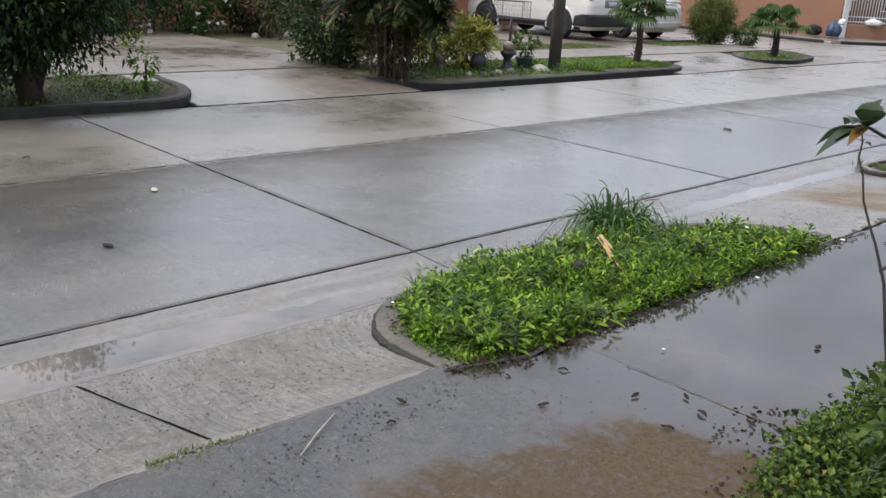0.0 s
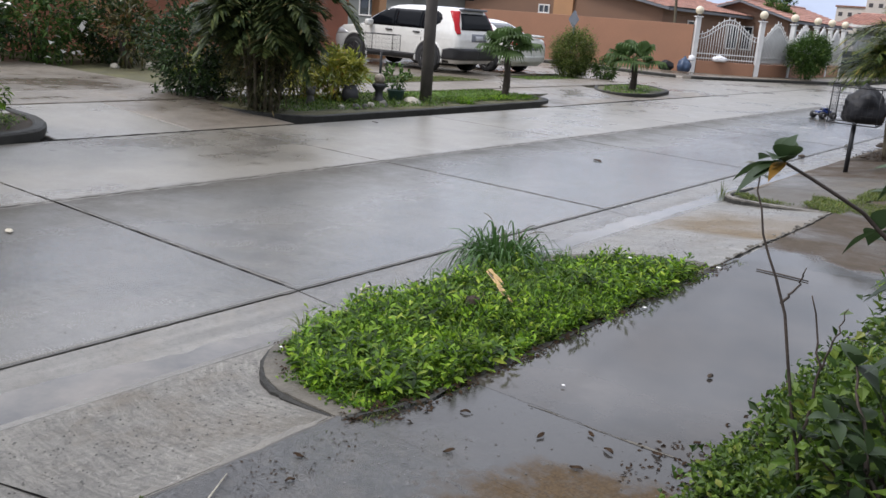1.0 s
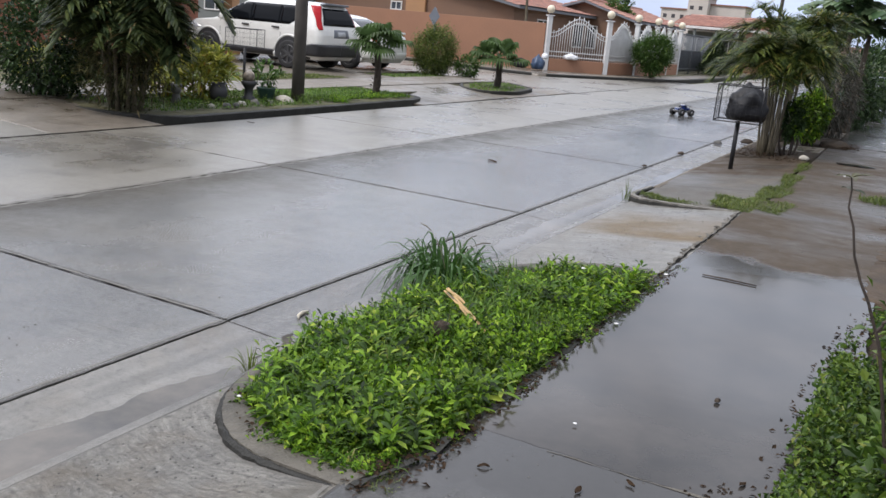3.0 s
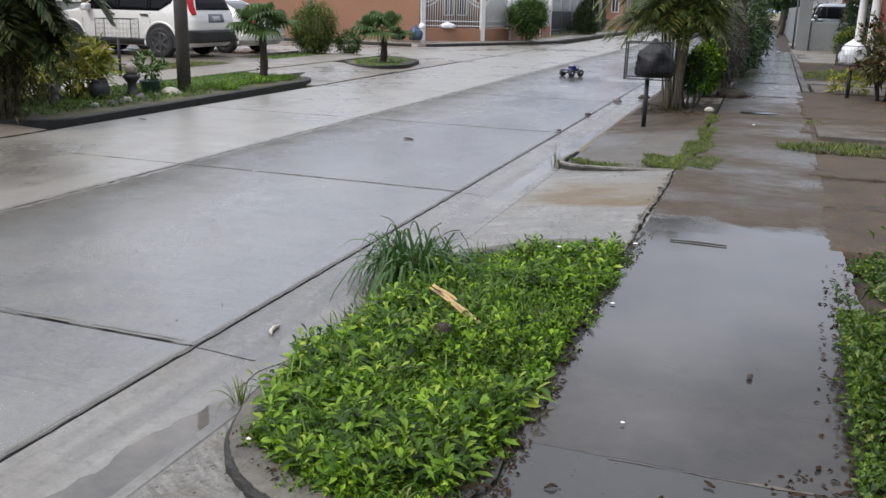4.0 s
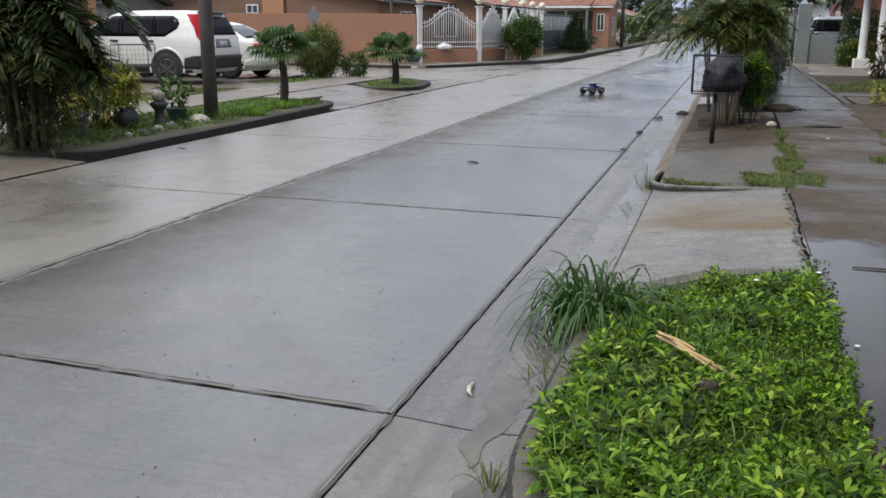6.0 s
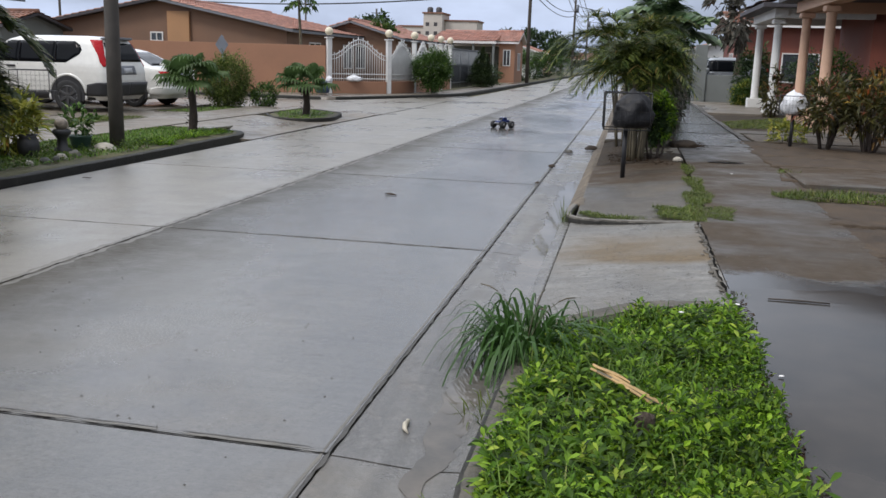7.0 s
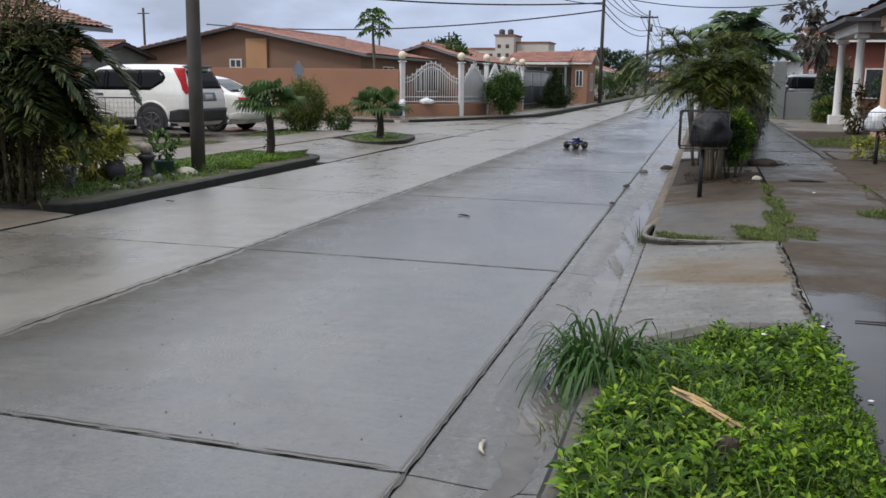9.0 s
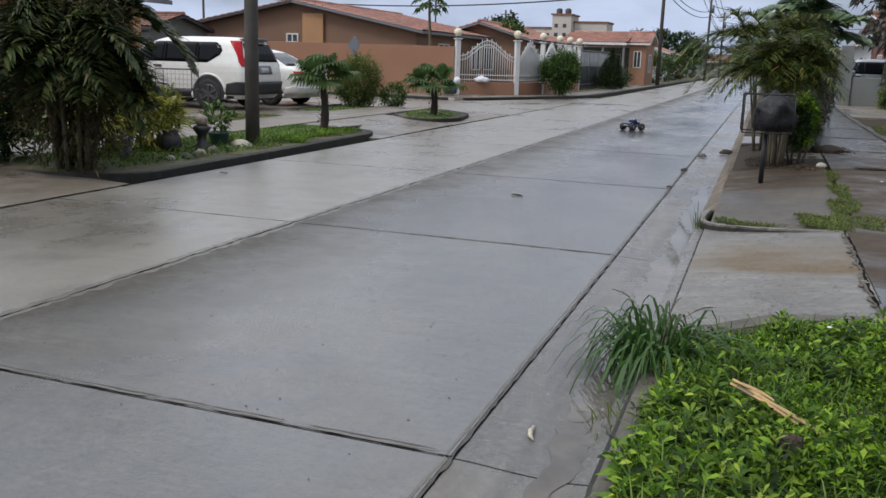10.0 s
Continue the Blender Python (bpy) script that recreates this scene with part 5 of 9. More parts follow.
# ---------------------------------------------------------------- toy truck
toy = thing("toy_truck", (-1.75, 17.2, 0.0), 236, "blue radio-controlled monster truck with black balloon tyres", "toy")
bm = bmesh.new()
add_box(bm, -0.15, 0.15, -0.05, 0.05, 0.075, 0.105, 0.01)
part("chassis", bm, MAT["car_black"], toy)


def toy_shell(name, rings, material, label):
    V, F = loft_box(rings)
    bm = bmesh.new()
    vs = [bm.verts.new(v) for v in V]
    for f in F:
        bm.faces.new([vs[i] for i in f])
    bmesh.ops.recalc_face_normals(bm, faces=bm.faces)
    bmesh.ops.bevel(bm, geom=bm.edges[:], offset=0.010, segments=2, affect="EDGES")
    return part(name, bm, material, toy, label)


toy_shell("shell", [(-0.16, 0.17, 0.055, 0.115), (-0.175, 0.19, 0.078, 0.14), (-0.17, 0.18, 0.076, 0.168), (-0.165, 0.165, 0.062, 0.176)], MAT["blue"], "glossy blue plastic shell")
toy_shell("cab", [(-0.09, 0.075, 0.070, 0.174), (-0.075, 0.035, 0.058, 0.232), (-0.06, 0.02, 0.050, 0.240)], MAT["blue"], "blue cab")
for y in (-0.061, 0.061):
    box_part("side_window", (-0.06, 0.03, y - 0.005, y + 0.005, 0.188, 0.218), MAT["window"], toy, bevel=0.003)
bm = bmesh.new()
add_box(bm, -0.003, 0.003, -0.055, 0.055, -0.024, 0.024, 0.002, Matrix.Translation((0.060, 0, 0.204)) @ Matrix.Rotation(radians(-36), 4, "Y"))
part("windscreen", bm, MAT["window"], toy)
box_part("wing", (-0.20, -0.145, -0.09, 0.09, 0.226, 0.235), MAT["car_black"], toy, bevel=0.003)
for y in (-0.05, 0.05):
    tube("wing_stay", [(-0.15, y, 0.165), (-0.17, y, 0.230)], 0.004, MAT["car_black"], toy)
    lathe("roof_lamp", ball_profile(0.014, 0.246), MAT["lamp_clear"], toy, at=(0.01, y * 0.8, 0))
    box_part("bonnet_stripe", (0.085, 0.165, y * 0.8 - 0.009, y * 0.8 + 0.009, 0.170, 0.180), MAT["car_white"], toy, "white stripe", bevel=0.003)
box_part("front_bumper", (0.185, 0.21, -0.075, 0.075, 0.10, 0.128), MAT["chrome"], toy, bevel=0.006)
tube("aerial", [(-0.05, 0.03, 0.2), (-0.055, 0.03, 0.31)], 0.0015, MAT["car_black"], toy)
for x in (-0.14, 0.14):
    for g in (1, -1):
        prof = [(0.032, -0.038), (0.066, -0.042), (0.078, -0.030), (0.082, 0.0), (0.078, 0.030), (0.066, 0.042), (0.032, 0.038)]
        V, F = lathe_arrays(prof, 20)
        rot = np.array(Matrix.Rotation(radians(90), 3, "X"))
        wheel = mesh_np("wheel", V @ rot.T + np.array([x, g * 0.142, 0.081]), F, MAT["tyre"], toy, "fat black toy tyre", True)
        V, F = lathe_arrays([(0.001, -0.03), (0.030, -0.034), (0.034, 0.034), (0.001, 0.03)], 14)
        mesh_np("rim", V @ rot.T + np.array([x, g * 0.146, 0.081]), F, MAT["chrome"], wheel, "bright rim", True)
        tube("damper", [(x * 0.8, g * 0.045, 0.14), (x, g * 0.09, 0.085)], 0.008, MAT["chrome"], toy)
    tube("axle", [(x, -0.12, 0.081), (x, 0.12, 0.081)], 0.007, MAT["car_black"], toy)

# ---------------------------------------------------------------- front garden over the road
pole = thing("lamp_post", (-6.35, 9.0, 0.065), 0, "weathered round timber pole in the front garden", "pole")
tube("shaft", [(0, 0, -0.1), (0.0, 0, 1.5), (0.02, 0, 3.5), (0.05, 0, 7.5)], [0.108, 0.104, 0.098, 0.085], MAT["pole_wood"], pole, sides=14)

areca("dark_palm_clump", (-6.45, 5.35, 0.065), 14, 1.85, 0.58, 7, 0.85, "dense dark feather palm clump beside the driveway", MAT["leaf_palm"], 0.40, width=0.04, arch=0.9)
bush("clump_shrub", (-6.5, 5.4, 0.065), (0.70, 0.62, 1.25), 700, 12, 0.12, 0.030, MAT["leaf_olive"], "thick olive-brown shrub growing through the palm clump", stem_n=9)
bush("garden_shrub", (-8.0, 5.35, 0.06), (0.72, 0.78, 0.70), 420, 12, 0.10, 0.05, MAT["leaf_dark"], "rounded dark green garden shrub", stem_n=7)
hedge_tree = bush("hedge_tree", (-6.0, -0.1, 0.07), (1.22, 1.04, 1.10), 2500, 15, 0.085, 0.038, MAT["leaf_hedge_dark"], "dense dark leafy tree over the kerb", trunk=MAT["bark_dark"], lift=0.42, stem_n=7, droop=0.4, extra=(220, 9, 0.08, 0.034, MAT["leaf_mid"], "outer_leaves", "lighter green outer leaves"))
tube("trunk", [(0.03, 0.02, -0.05), (0.0, 0.0, 0.25), (-0.03, 0.03, 0.55), (-0.02, 0.05, 0.95)], [0.15, 0.11, 0.10, 0.09], MAT["bark_dark"], hedge_tree, sides=10)
bush("hedge_tree", (-6.6, -1.6, 0.07), (1.2, 1.2, 0.95), 380, 12, 0.09, 0.04, MAT["leaf_dark"], "dark leafy shrub beside the large one", trunk=MAT["bark"], lift=0.2, stem_n=7, droop=0.6)
bush("sapling", (-6.15, 1.25, 0.07), (0.16, 0.16, 0.20), 26, 6, 0.09, 0.035, MAT["leaf_cover"], "young bright green sapling on the planter", "plant", lift=0.12, stem_n=2, droop=0.5)

for i, (x, y, h, m) in enumerate(((-6.95, 7.25, 0.40, "leaf_yellow"), (-6.95, 7.62, 0.36, "leaf_yellow"), (-7.3, 6.9, 0.34, "leaf_yellow"))):
    ob = thing("croton", (x, y, 0.065), 0, "yellow-green variegated croton in the garden bed", "plant", "crotons")
    stems((0, 0, 0), 6, h * 1.3, 0.16, 0.012, MAT["bark_dark"], ob)
    V, F = crown((0, 0, h * 1.2), (0.30, 0.30, h * 1.05), 60, 9, 0.23, 0.045, up=0.5, hollow=0.2, droop=0.35)
    mesh_np("crown", V, F, MAT[m], ob)
ob = thing("dark_urn", (-6.62, 7.35, 0.065), 0, "dark glazed urn before the crotons", "pot")
lathe("bowl", [(0.06, 0), (0.10, 0.02), (0.14, 0.12), (0.13, 0.22), (0.10, 0.27), (0.12, 0.30), (0.10, 0.29)], MAT["car_black"], ob)

ob = thing("globe_pedestal", (-6.57, 8.0, 0.065), 0, "dark pedestal with a pale mottled globe on top", "ornament")
lathe("pedestal", [(0.12, 0), (0.12, 0.05), (0.07, 0.09), (0.065, 0.20), (0.11, 0.26), (0.13, 0.30), (0.10, 0.33)], MAT["car_black"], ob)
lathe("globe", ball_profile(0.092, 0.40), MAT["globe_stone"], ob, "pale mottled globe")
ob = thing("plant_pot", (-6.62, 8.5, 0.065), 0, "green glazed pot with a leafy plant", "pot")
lathe("pot", [(0.10, 0), (0.12, 0.02), (0.15, 0.18), (0.165, 0.20), (0.15, 0.21), (0.12, 0.18)], MAT["pot_green"], ob)
V, F = crown((0, 0, 0.42), (0.25, 0.25, 0.24), 26, 8, 0.13, 0.05, up=0.5, hollow=0.1)
mesh_np("foliage", V, F, MAT["leaf_mid"], ob)
ob = thing("garden_figure", (-6.62, 6.45, 0.065), 0, "small grey stone garden ornament with a round top", "ornament")
V, F = join([lathe_arrays([(0.07, 0), (0.075, 0.05), (0.055, 0.12), (0.05, 0.16)], 16), lathe_arrays(ball_profile(0.075, 0.22), 16), lathe_arrays(ball_profile(0.03, 0.28), 10, (0.05, 0.03, 0)), lathe_arrays(ball_profile(0.03, 0.28), 10, (-0.05, -0.03, 0))])
mesh_np("figure", V, F, MAT["stone_grey"], ob, "", True)
for i, (x, y, sx, sz, m) in enumerate(((-6.22, 8.5, 0.17, 0.10, "stone"), (-6.15, 7.65, 0.09, 0.08, "stone_grey"), (-6.1, 7.3, 0.08, 0.07, "stone"), (-6.12, 8.0, 0.07, 0.06, "stone_grey"), (-6.1, 6.95, 0.08, 0.05, "stone_grey"), (-6.08, 6.6, 0.07, 0.05, "stone"), (-6.05, 7.1, 0.05, 0.05, "stone_grey"))):
    r = rock("garden_stone", (x, y, 0.085), (sx, sx * 0.7, sz), MAT[m], None, "", i * 3.1)
    tagged(r, "pale rounded stone edging the garden bed" if m == "stone" else "grey rounded stone edging the garden bed", "stone", "edging stones")


def wire_basket(name, at, w, d, h, post, label, turn=0):
    """A rubbish basket of rods on a post."""
    ob = thing(name, at, turn, label, "rubbish basket")
    tube("post", [(0, 0, -0.05), (0, 0, post)], 0.028, MAT["black_iron"], ob)
    z0, z1 = post, post + h
    for z in (z0, z1):
        pts = [(-w / 2, -d / 2, z), (w / 2, -d / 2, z), (w / 2, d / 2, z), (-w / 2, d / 2, z), (-w / 2, -d / 2, z)]
        tube("rim_rod", [p for a, b in zip(pts, pts[1:]) for p in (a, tuple(0.5 * (q + r) for q, r in zip(a, b)))] + [pts[-1]], 0.0075, MAT["black_iron"], ob, sides=6)
    for sx in (-1, 1):
        for sy in (-1, 1):
            tube("corner_rod", [(sx * w / 2, sy * d / 2, z0), (sx * w / 2, sy * d / 2, z1)], 0.007, MAT["black_iron"], ob, sides=6)
    arr = []
    for i in range(1, 9):
        f = i / 9
        for sy in (-1, 1):
            arr.append(tube_arrays([(-w / 2 + w * f, sy * d / 2, z0), (-w / 2 + w * f, sy * d / 2, z1)], 0.0012, 4, False))
        for sx in (-1, 1):
            arr.append(tube_arrays([(sx * w / 2, -d / 2 + d * f, z0), (sx * w / 2, -d / 2 + d * f, z1)], 0.0012, 4, False))
        arr.append(tube_arrays([(-w / 2 + w * f, -d / 2, z0), (-w / 2 + w * f, d / 2, z0)], 0.0012, 4, False))
    for i in range(1, 4):
        z = z0 + h * i / 4
        for sy in (-1, 1):
            arr.append(tube_arrays([(-w / 2, sy * d / 2, z), (w / 2, sy * d / 2, z)], 0.0012, 4, False))
        for sx in (-1, 1):
            arr.append(tube_arrays([(sx * w / 2, -d / 2, z), (sx * w / 2, d / 2, z)], 0.0012, 4, False))
    V, F = join(arr)
    mesh_np("wire_mesh", V, F, MAT["mesh_wire"], ob)
    return ob


def rubbish_bag(name, at, size, material, label, seed=0.0):
    bm = bmesh.new()
    bmesh.ops.create_icosphere(bm, subdivisions=4, radius=1.0)
    for v in bm.verts:
        p = v.co.copy()
        k = 1 + 0.22 * noise.noise(p * 1.6 + Vector((seed, 0, 0))) + 0.10 * abs(noise.noise(p * 4.5 + Vector((0, seed, 0)))) + 0.05 * noise.noise(p * 11)
        z = p.z * k
        neck = max(0, z - 0.75)
        v.co = Vector((p.x * k * size[0] * (1 - 0.6 * min(1, neck * 3)), p.y * k * size[1] * (1 - 0.6 * min(1, neck * 3)), (max(-0.72, z) + 0.72 + neck * 0.7) * size[2] / 1.72))
    ob = part(name, bm, material, None, "", True)
    ob.matrix_basis = pose(*at)
    return tagged(ob, label, "rubbish bag")


wire_basket("rubbish_basket", (-8.7, 10.4, 0.06), 0.62, 0.45, 0.34, 0.72, "black iron rubbish basket on a post in the front garden", 20)

fan_palm("fan_palm", (-6.70, 12.0, 0.065), 0.98, 0.065, 11, 0.78, "small fan palm with a dark shaggy trunk", MAT["leaf_fan"], "fan palms")
fan_palm("fan_palm", (-6.68, 17.8, 0.065), 0.74, 0.075, 11, 0.86, "small fan palm on a kerbed grass island", MAT["leaf_fan"], "fan palms")
bush("round_bush", (-9.72, 20.05, 0.06), (0.62, 0.58, 0.68), 900, 12, 0.085, 0.028, MAT["leaf_light"], "rounded light green bush before the orange wall", stem_n=7, extra=(190, 8, 0.085, 0.024, MAT["leaf_hedge"], "new_leaves", "pale green new shoots"))
bush("low_bush", (-8.75, 20.2, 0.06), (0.36, 0.34, 0.34), 130, 10, 0.10, 0.045, MAT["leaf_mid"], "low leafy bush near the street corner", stem_n=4)

sign = thing("street_sign", (-9.95, 20.25, 0.0), -25, "grey back of a diamond traffic sign on a thin post", "sign")
tube("post", [(0, 0, -0.05), (0, 0, 1.95)], 0.028, MAT["sign_back"], sign)
bm = bmesh.new()
add_box(bm, -0.19, 0.19, -0.006, 0.006, -0.19, 0.19, 0.003, Matrix.Translation((0, -0.035, 1.72)) @ Matrix.Rotation(radians(45), 4, "Y"))
part("plate", bm, MAT["sign_back"], sign)

# garden bed along the house
for i, (x, y, rx, rz, m) in enumerate(((-13.6, 2.6, 0.8, 0.75, "leaf_dark"), (-13.8, 4.3, 0.9, 0.8, "leaf_dark"), (-13.9, 6.0, 0.85, 0.85, "leaf_mid"), (-13.6, 7.6, 0.8, 0.7, "leaf_dark"), (-14.2, 0.8, 0.9, 0.8, "leaf_dark"))):
    bush("flowering_shrub", (x, y, 0.06), (rx, 0.95, rz), 230, 10, 0.16, 0.065, MAT[m], "dark green shrub with white blossoms along the house", "shrub", "flowering shrubs", stem_n=6, extra=(22, 2, 0.13, 0.11, MAT["flower"], "blossom", "white blossoms"))
bush("red_shrub", (-12.6, 7.2, 0.06), (0.5, 0.5, 0.75), 60, 9, 0.2, 0.05, MAT["leaf_red"], "reddish croton shrub in the garden bed", stem_n=5)
bush("yellow_shrub", (-9.8, 6.9, 0.06), (0.6, 0.6, 0.3), 60, 9, 0.17, 0.05, MAT["leaf_yellow"], "low yellow-green shrub behind the palm clump", stem_n=5)
bush("cut_plant", (-11.0, 3.4, 0.06), (0.2, 0.2, 0.12), 16, 6, 0.12, 0.04, MAT["leaf_cover"], "small tuft of leaves on the driveway edge", "plant", stem_n=2)
for i, (x, y) in enumerate(((-12.7, 6.9), (-12.55, 7.6))):
    ob = rock("garden_boulder", (x, y, 0.08), (0.12, 0.09, 0.08 + 0.05 * i), MAT["stone"], None, "", 7.0 + i)
    tagged(ob, "white painted stone in the garden bed", "stone", "white stones")


# ---------------------------------------------------------------- houses
def tile_slope(name, a, b, c, d, material, parent, label="", pitch=0.24, rows=0.36):
    """Barrel tiles over a slope: ridge a to b, eave d to c."""
    a, b, c, d = (np.array(p, float) for p in (a, b, c, d))
    across, down = np.linalg.norm(b - a), np.linalg.norm(d - a)
    n = unit(np.cross(b - a, d - a))
    n = n if n[2] > 0 else -n
    cols = int(across / pitch) * 4
    rws = max(2, int(down / rows))
    V, F = [], []
    us = np.linspace(0, 1, cols + 1)
    wave = 0.05 * np.abs(np.sin(us * across / pitch * np.pi))
    for r in range(rws):
        for v, lift in ((r / rws, 0.0), ((r + 1) / rws, 0.035)):
            P = (a + (b - a) * us[:, None]) * (1 - v) + (d + (c - d) * us[:, None]) * v
            V.append(P + n * (wave + lift)[:, None])
    V = np.vstack(V)
    k = cols + 1
    for r in range(rws * 2 - 1):
        i = np.arange(cols)
        F.append(np.stack([r * k + i, r * k + i + 1, (r + 1) * k + i + 1, (r + 1) * k + i], 1))
    return mesh_np(name, V, np.vstack(F), material, parent, label)


def gable_house(name, x0, x1, y0, y1, wall_h, ridge_h, axis, wall, tile, label, windows=(), over=0.5, z0=0.05, fascia=None):
    """A one-storey house. axis: the way its ridge runs. windows: (side, along, width, sill, head)."""
    ob = thing(name, ((x0 + x1) / 2, (y0 + y1) / 2, z0), 0, label, "house")
    hx, hy = (x1 - x0) / 2, (y1 - y0) / 2
    bm = bmesh.new()
    t = 0.18
    prof = {"x": [(-hy, 0), (hy, 0), (hy, wall_h), (0, ridge_h - 0.12), (-hy, wall_h)], "y": [(-hx, 0), (hx, 0), (hx, wall_h), (0, ridge_h - 0.12), (-hx, wall_h)]}[axis]
    span = hx if axis == "x" else hy
    ends = []
    for s in (-span, span):
        ends.append([bm.verts.new((s, p, z) if axis == "x" else (p, s, z)) for p, z in prof])
    n = len(prof)
    for j in range(n):
        bm.faces.new((ends[0][j], ends[0][(j + 1) % n], ends[1][(j + 1) % n], ends[1][j]))
    bm.faces.new(ends[0])
    bm.faces.new(ends[1][::-1])
    bmesh.ops.recalc_face_normals(bm, faces=bm.faces)
    body = part("wall", bm, wall, ob)
    half = hy if axis == "x" else hx
    slope = (ridge_h - wall_h) / half
    ez = wall_h - slope * over
    s = span + over
    for g in (1, -1):
        e = g * (half + over)
        if axis == "x":
            q = [(-s, 0, ridge_h), (s, 0, ridge_h), (s, e, ez), (-s, e, ez)]
        else:
            q = [(0, -s, ridge_h), (0, s, ridge_h), (e, s, ez), (e, -s, ez)]
        # the corner house's west slope takes darker tile and darker eave boards
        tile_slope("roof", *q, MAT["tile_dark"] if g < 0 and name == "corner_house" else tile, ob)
        bm = bmesh.new()
        vs = [bm.verts.new((p[0], p[1], p[2] - dz)) for dz in (0.0, 0.11) for p in q]
        for f in ((0, 1, 2, 3), (7, 6, 5, 4), (0, 4, 5, 1), (1, 5, 6, 2), (2, 6, 7, 3), (3, 7, 4, 0)):
            bm.faces.new([vs[i] for i in f])
        bmesh.ops.recalc_face_normals(bm, faces=bm.faces)
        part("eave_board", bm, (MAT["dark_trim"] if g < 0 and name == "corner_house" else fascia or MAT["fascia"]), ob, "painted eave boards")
    rp = [(-s, 0, ridge_h + 0.05), (s, 0, ridge_h + 0.05)] if axis == "x" else [(0, -s, ridge_h + 0.05), (0, s, ridge_h + 0.05)]
    tube("ridge_tile", [rp[0], tuple((a + b) / 2 for a, b in zip(*rp)), rp[1]], 0.10, tile, ob)
    for side, along, width, sill, head in windows:
        u = {"south": (0, -1), "north": (0, 1), "east": (1, 0), "west": (-1, 0)}[side]
        cx, cy = (along, u[1] * hy) if u[0] == 0 else (u[0] * hx, along)
        rot = Matrix.Translation((cx, cy, 0)) @ Matrix.Rotation(math.atan2(u[1], u[0]) + math.pi / 2, 4, "Z")
        bm = bmesh.new()
        for d in ((-width / 2 - 0.06, -width / 2, sill, head), (width / 2, width / 2 + 0.06, sill, head), (-width / 2 - 0.06, width / 2 + 0.06, head, head + 0.06), (-width / 2 - 0.06, width / 2 + 0.06, sill - 0.06, sill), (-0.025, 0.025, sill, head)):
            add_box(bm, d[0], d[1], -0.05, 0.04, d[2], d[3], 0.006, rot)
        win = part("window", bm, MAT["fascia"], ob, "white framed window")
        bm = bmesh.new()
        add_box(bm, -width / 2, width / 2, -0.02, 0.0, sill, head, 0, rot)
        part("pane", bm, MAT["pane"], win)
    return ob


# the house with the parked cars: walls, porch pillars, low roof
gable_house("family_house", -26, -16.6, 2.5, 17.6, 3.2, 4.6, "y", MAT["home_wall"], MAT["tile_dark"], "brown-red plastered house with a tiled roof and porch", (("east", -4.2, 1.2, 1.5, 2.3), ("east", 5.0, 1.3, 0.9, 2.1)), over=1.5, fascia=MAT["grey_trim"])
for y in (8.0, 12.6, 17.7):
    ob = thing("porch_pillar", (-15.4, y, 0.06), 0, "orange plastered square porch pillar", "pillar", "porch pillars")
    box_part("shaft", (-0.16, 0.16, -0.16, 0.16, -0.03, 2.75), MAT["tan_wall"], ob)
    box_part("base", (-0.21, 0.21, -0.21, 0.21, -0.02, 0.35), MAT["tan_wall"], ob)

gable_house("neighbour_house", -34.0, -23.5, 29.0, 33.0, 2.4, 2.9, "x", MAT["grey_wall"], MAT["tile_dark"], "low grey block-walled house with a dark roof", (("south", 2.6, 1.2, 1.2, 2.0),), over=0.3, fascia=MAT["dark_trim"])
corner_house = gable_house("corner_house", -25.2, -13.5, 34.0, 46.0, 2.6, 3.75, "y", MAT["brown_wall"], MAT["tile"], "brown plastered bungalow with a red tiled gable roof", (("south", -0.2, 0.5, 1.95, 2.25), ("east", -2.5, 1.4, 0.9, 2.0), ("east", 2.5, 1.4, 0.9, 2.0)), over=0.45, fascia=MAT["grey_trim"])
bm = bmesh.new()
add_box(bm, -18.98, -17.94, 33.86, 33.99, 0.05, 3.25, 0.02)
tan = part("wall_panel", bm, MAT["tan_wall"], corner_house, "lighter tan wall panel")
tan.matrix_parent_inverse = corner_house.matrix_basis.inverted()
gable_house("second_house", -16.2, -11.2, 44.0, 54.0, 2.6, 3.35, "y", MAT["brown_wall"], MAT["tile"], "brown bungalow with white trim and a red tiled roof", (("south", 0.0, 1.4, 0.9, 2.0), ("east", -3, 1.4, 0.9, 2.0)), over=0.5, fascia=MAT["grey_trim"])

# boundary wall, posts with globes and ironwork
wall_dir = Vector((-10.5 + 19.0, 30.55 - 28.1, 0)).normalized()
bw = structure(part("wall_boundary", (lambda b: (add_box(b, -8.9, -0.12, -0.09, 0.09, -0.1, 1.86, 0.01), b)[1])(bmesh.new()), MAT["orange_wall"]), "orange plastered boundary wall with a flat top", "wall")
bw.matrix_basis = Matrix.Translation((-10.45, 30.6, 0.04)) @ Matrix.Rotation(math.atan2(wall_dir.y, wall_dir.x), 4, "Z")


def gate_post(at, turn):
    ob = thing("fence_post", at, turn, "white square fence post topped with a cream globe", "post", "fence posts")
    box_part("shaft", (-0.092, 0.092, -0.092, 0.092, -0.12, 2.06), MAT["white_iron"], ob, bevel=0.015)
    box_part("cap", (-0.14, 0.14, -0.14, 0.14, 2.06, 2.10), MAT["white_iron"], ob, bevel=0.015)
    lathe("neck", [(0.07, 2.10), (0.05, 2.15), (0.06, 2.18)], MAT["dark_trim"], ob)
    lathe("globe", ball_profile(0.16, 2.32, 10), MAT["globe"], ob, "cream globe lamp")
    return ob


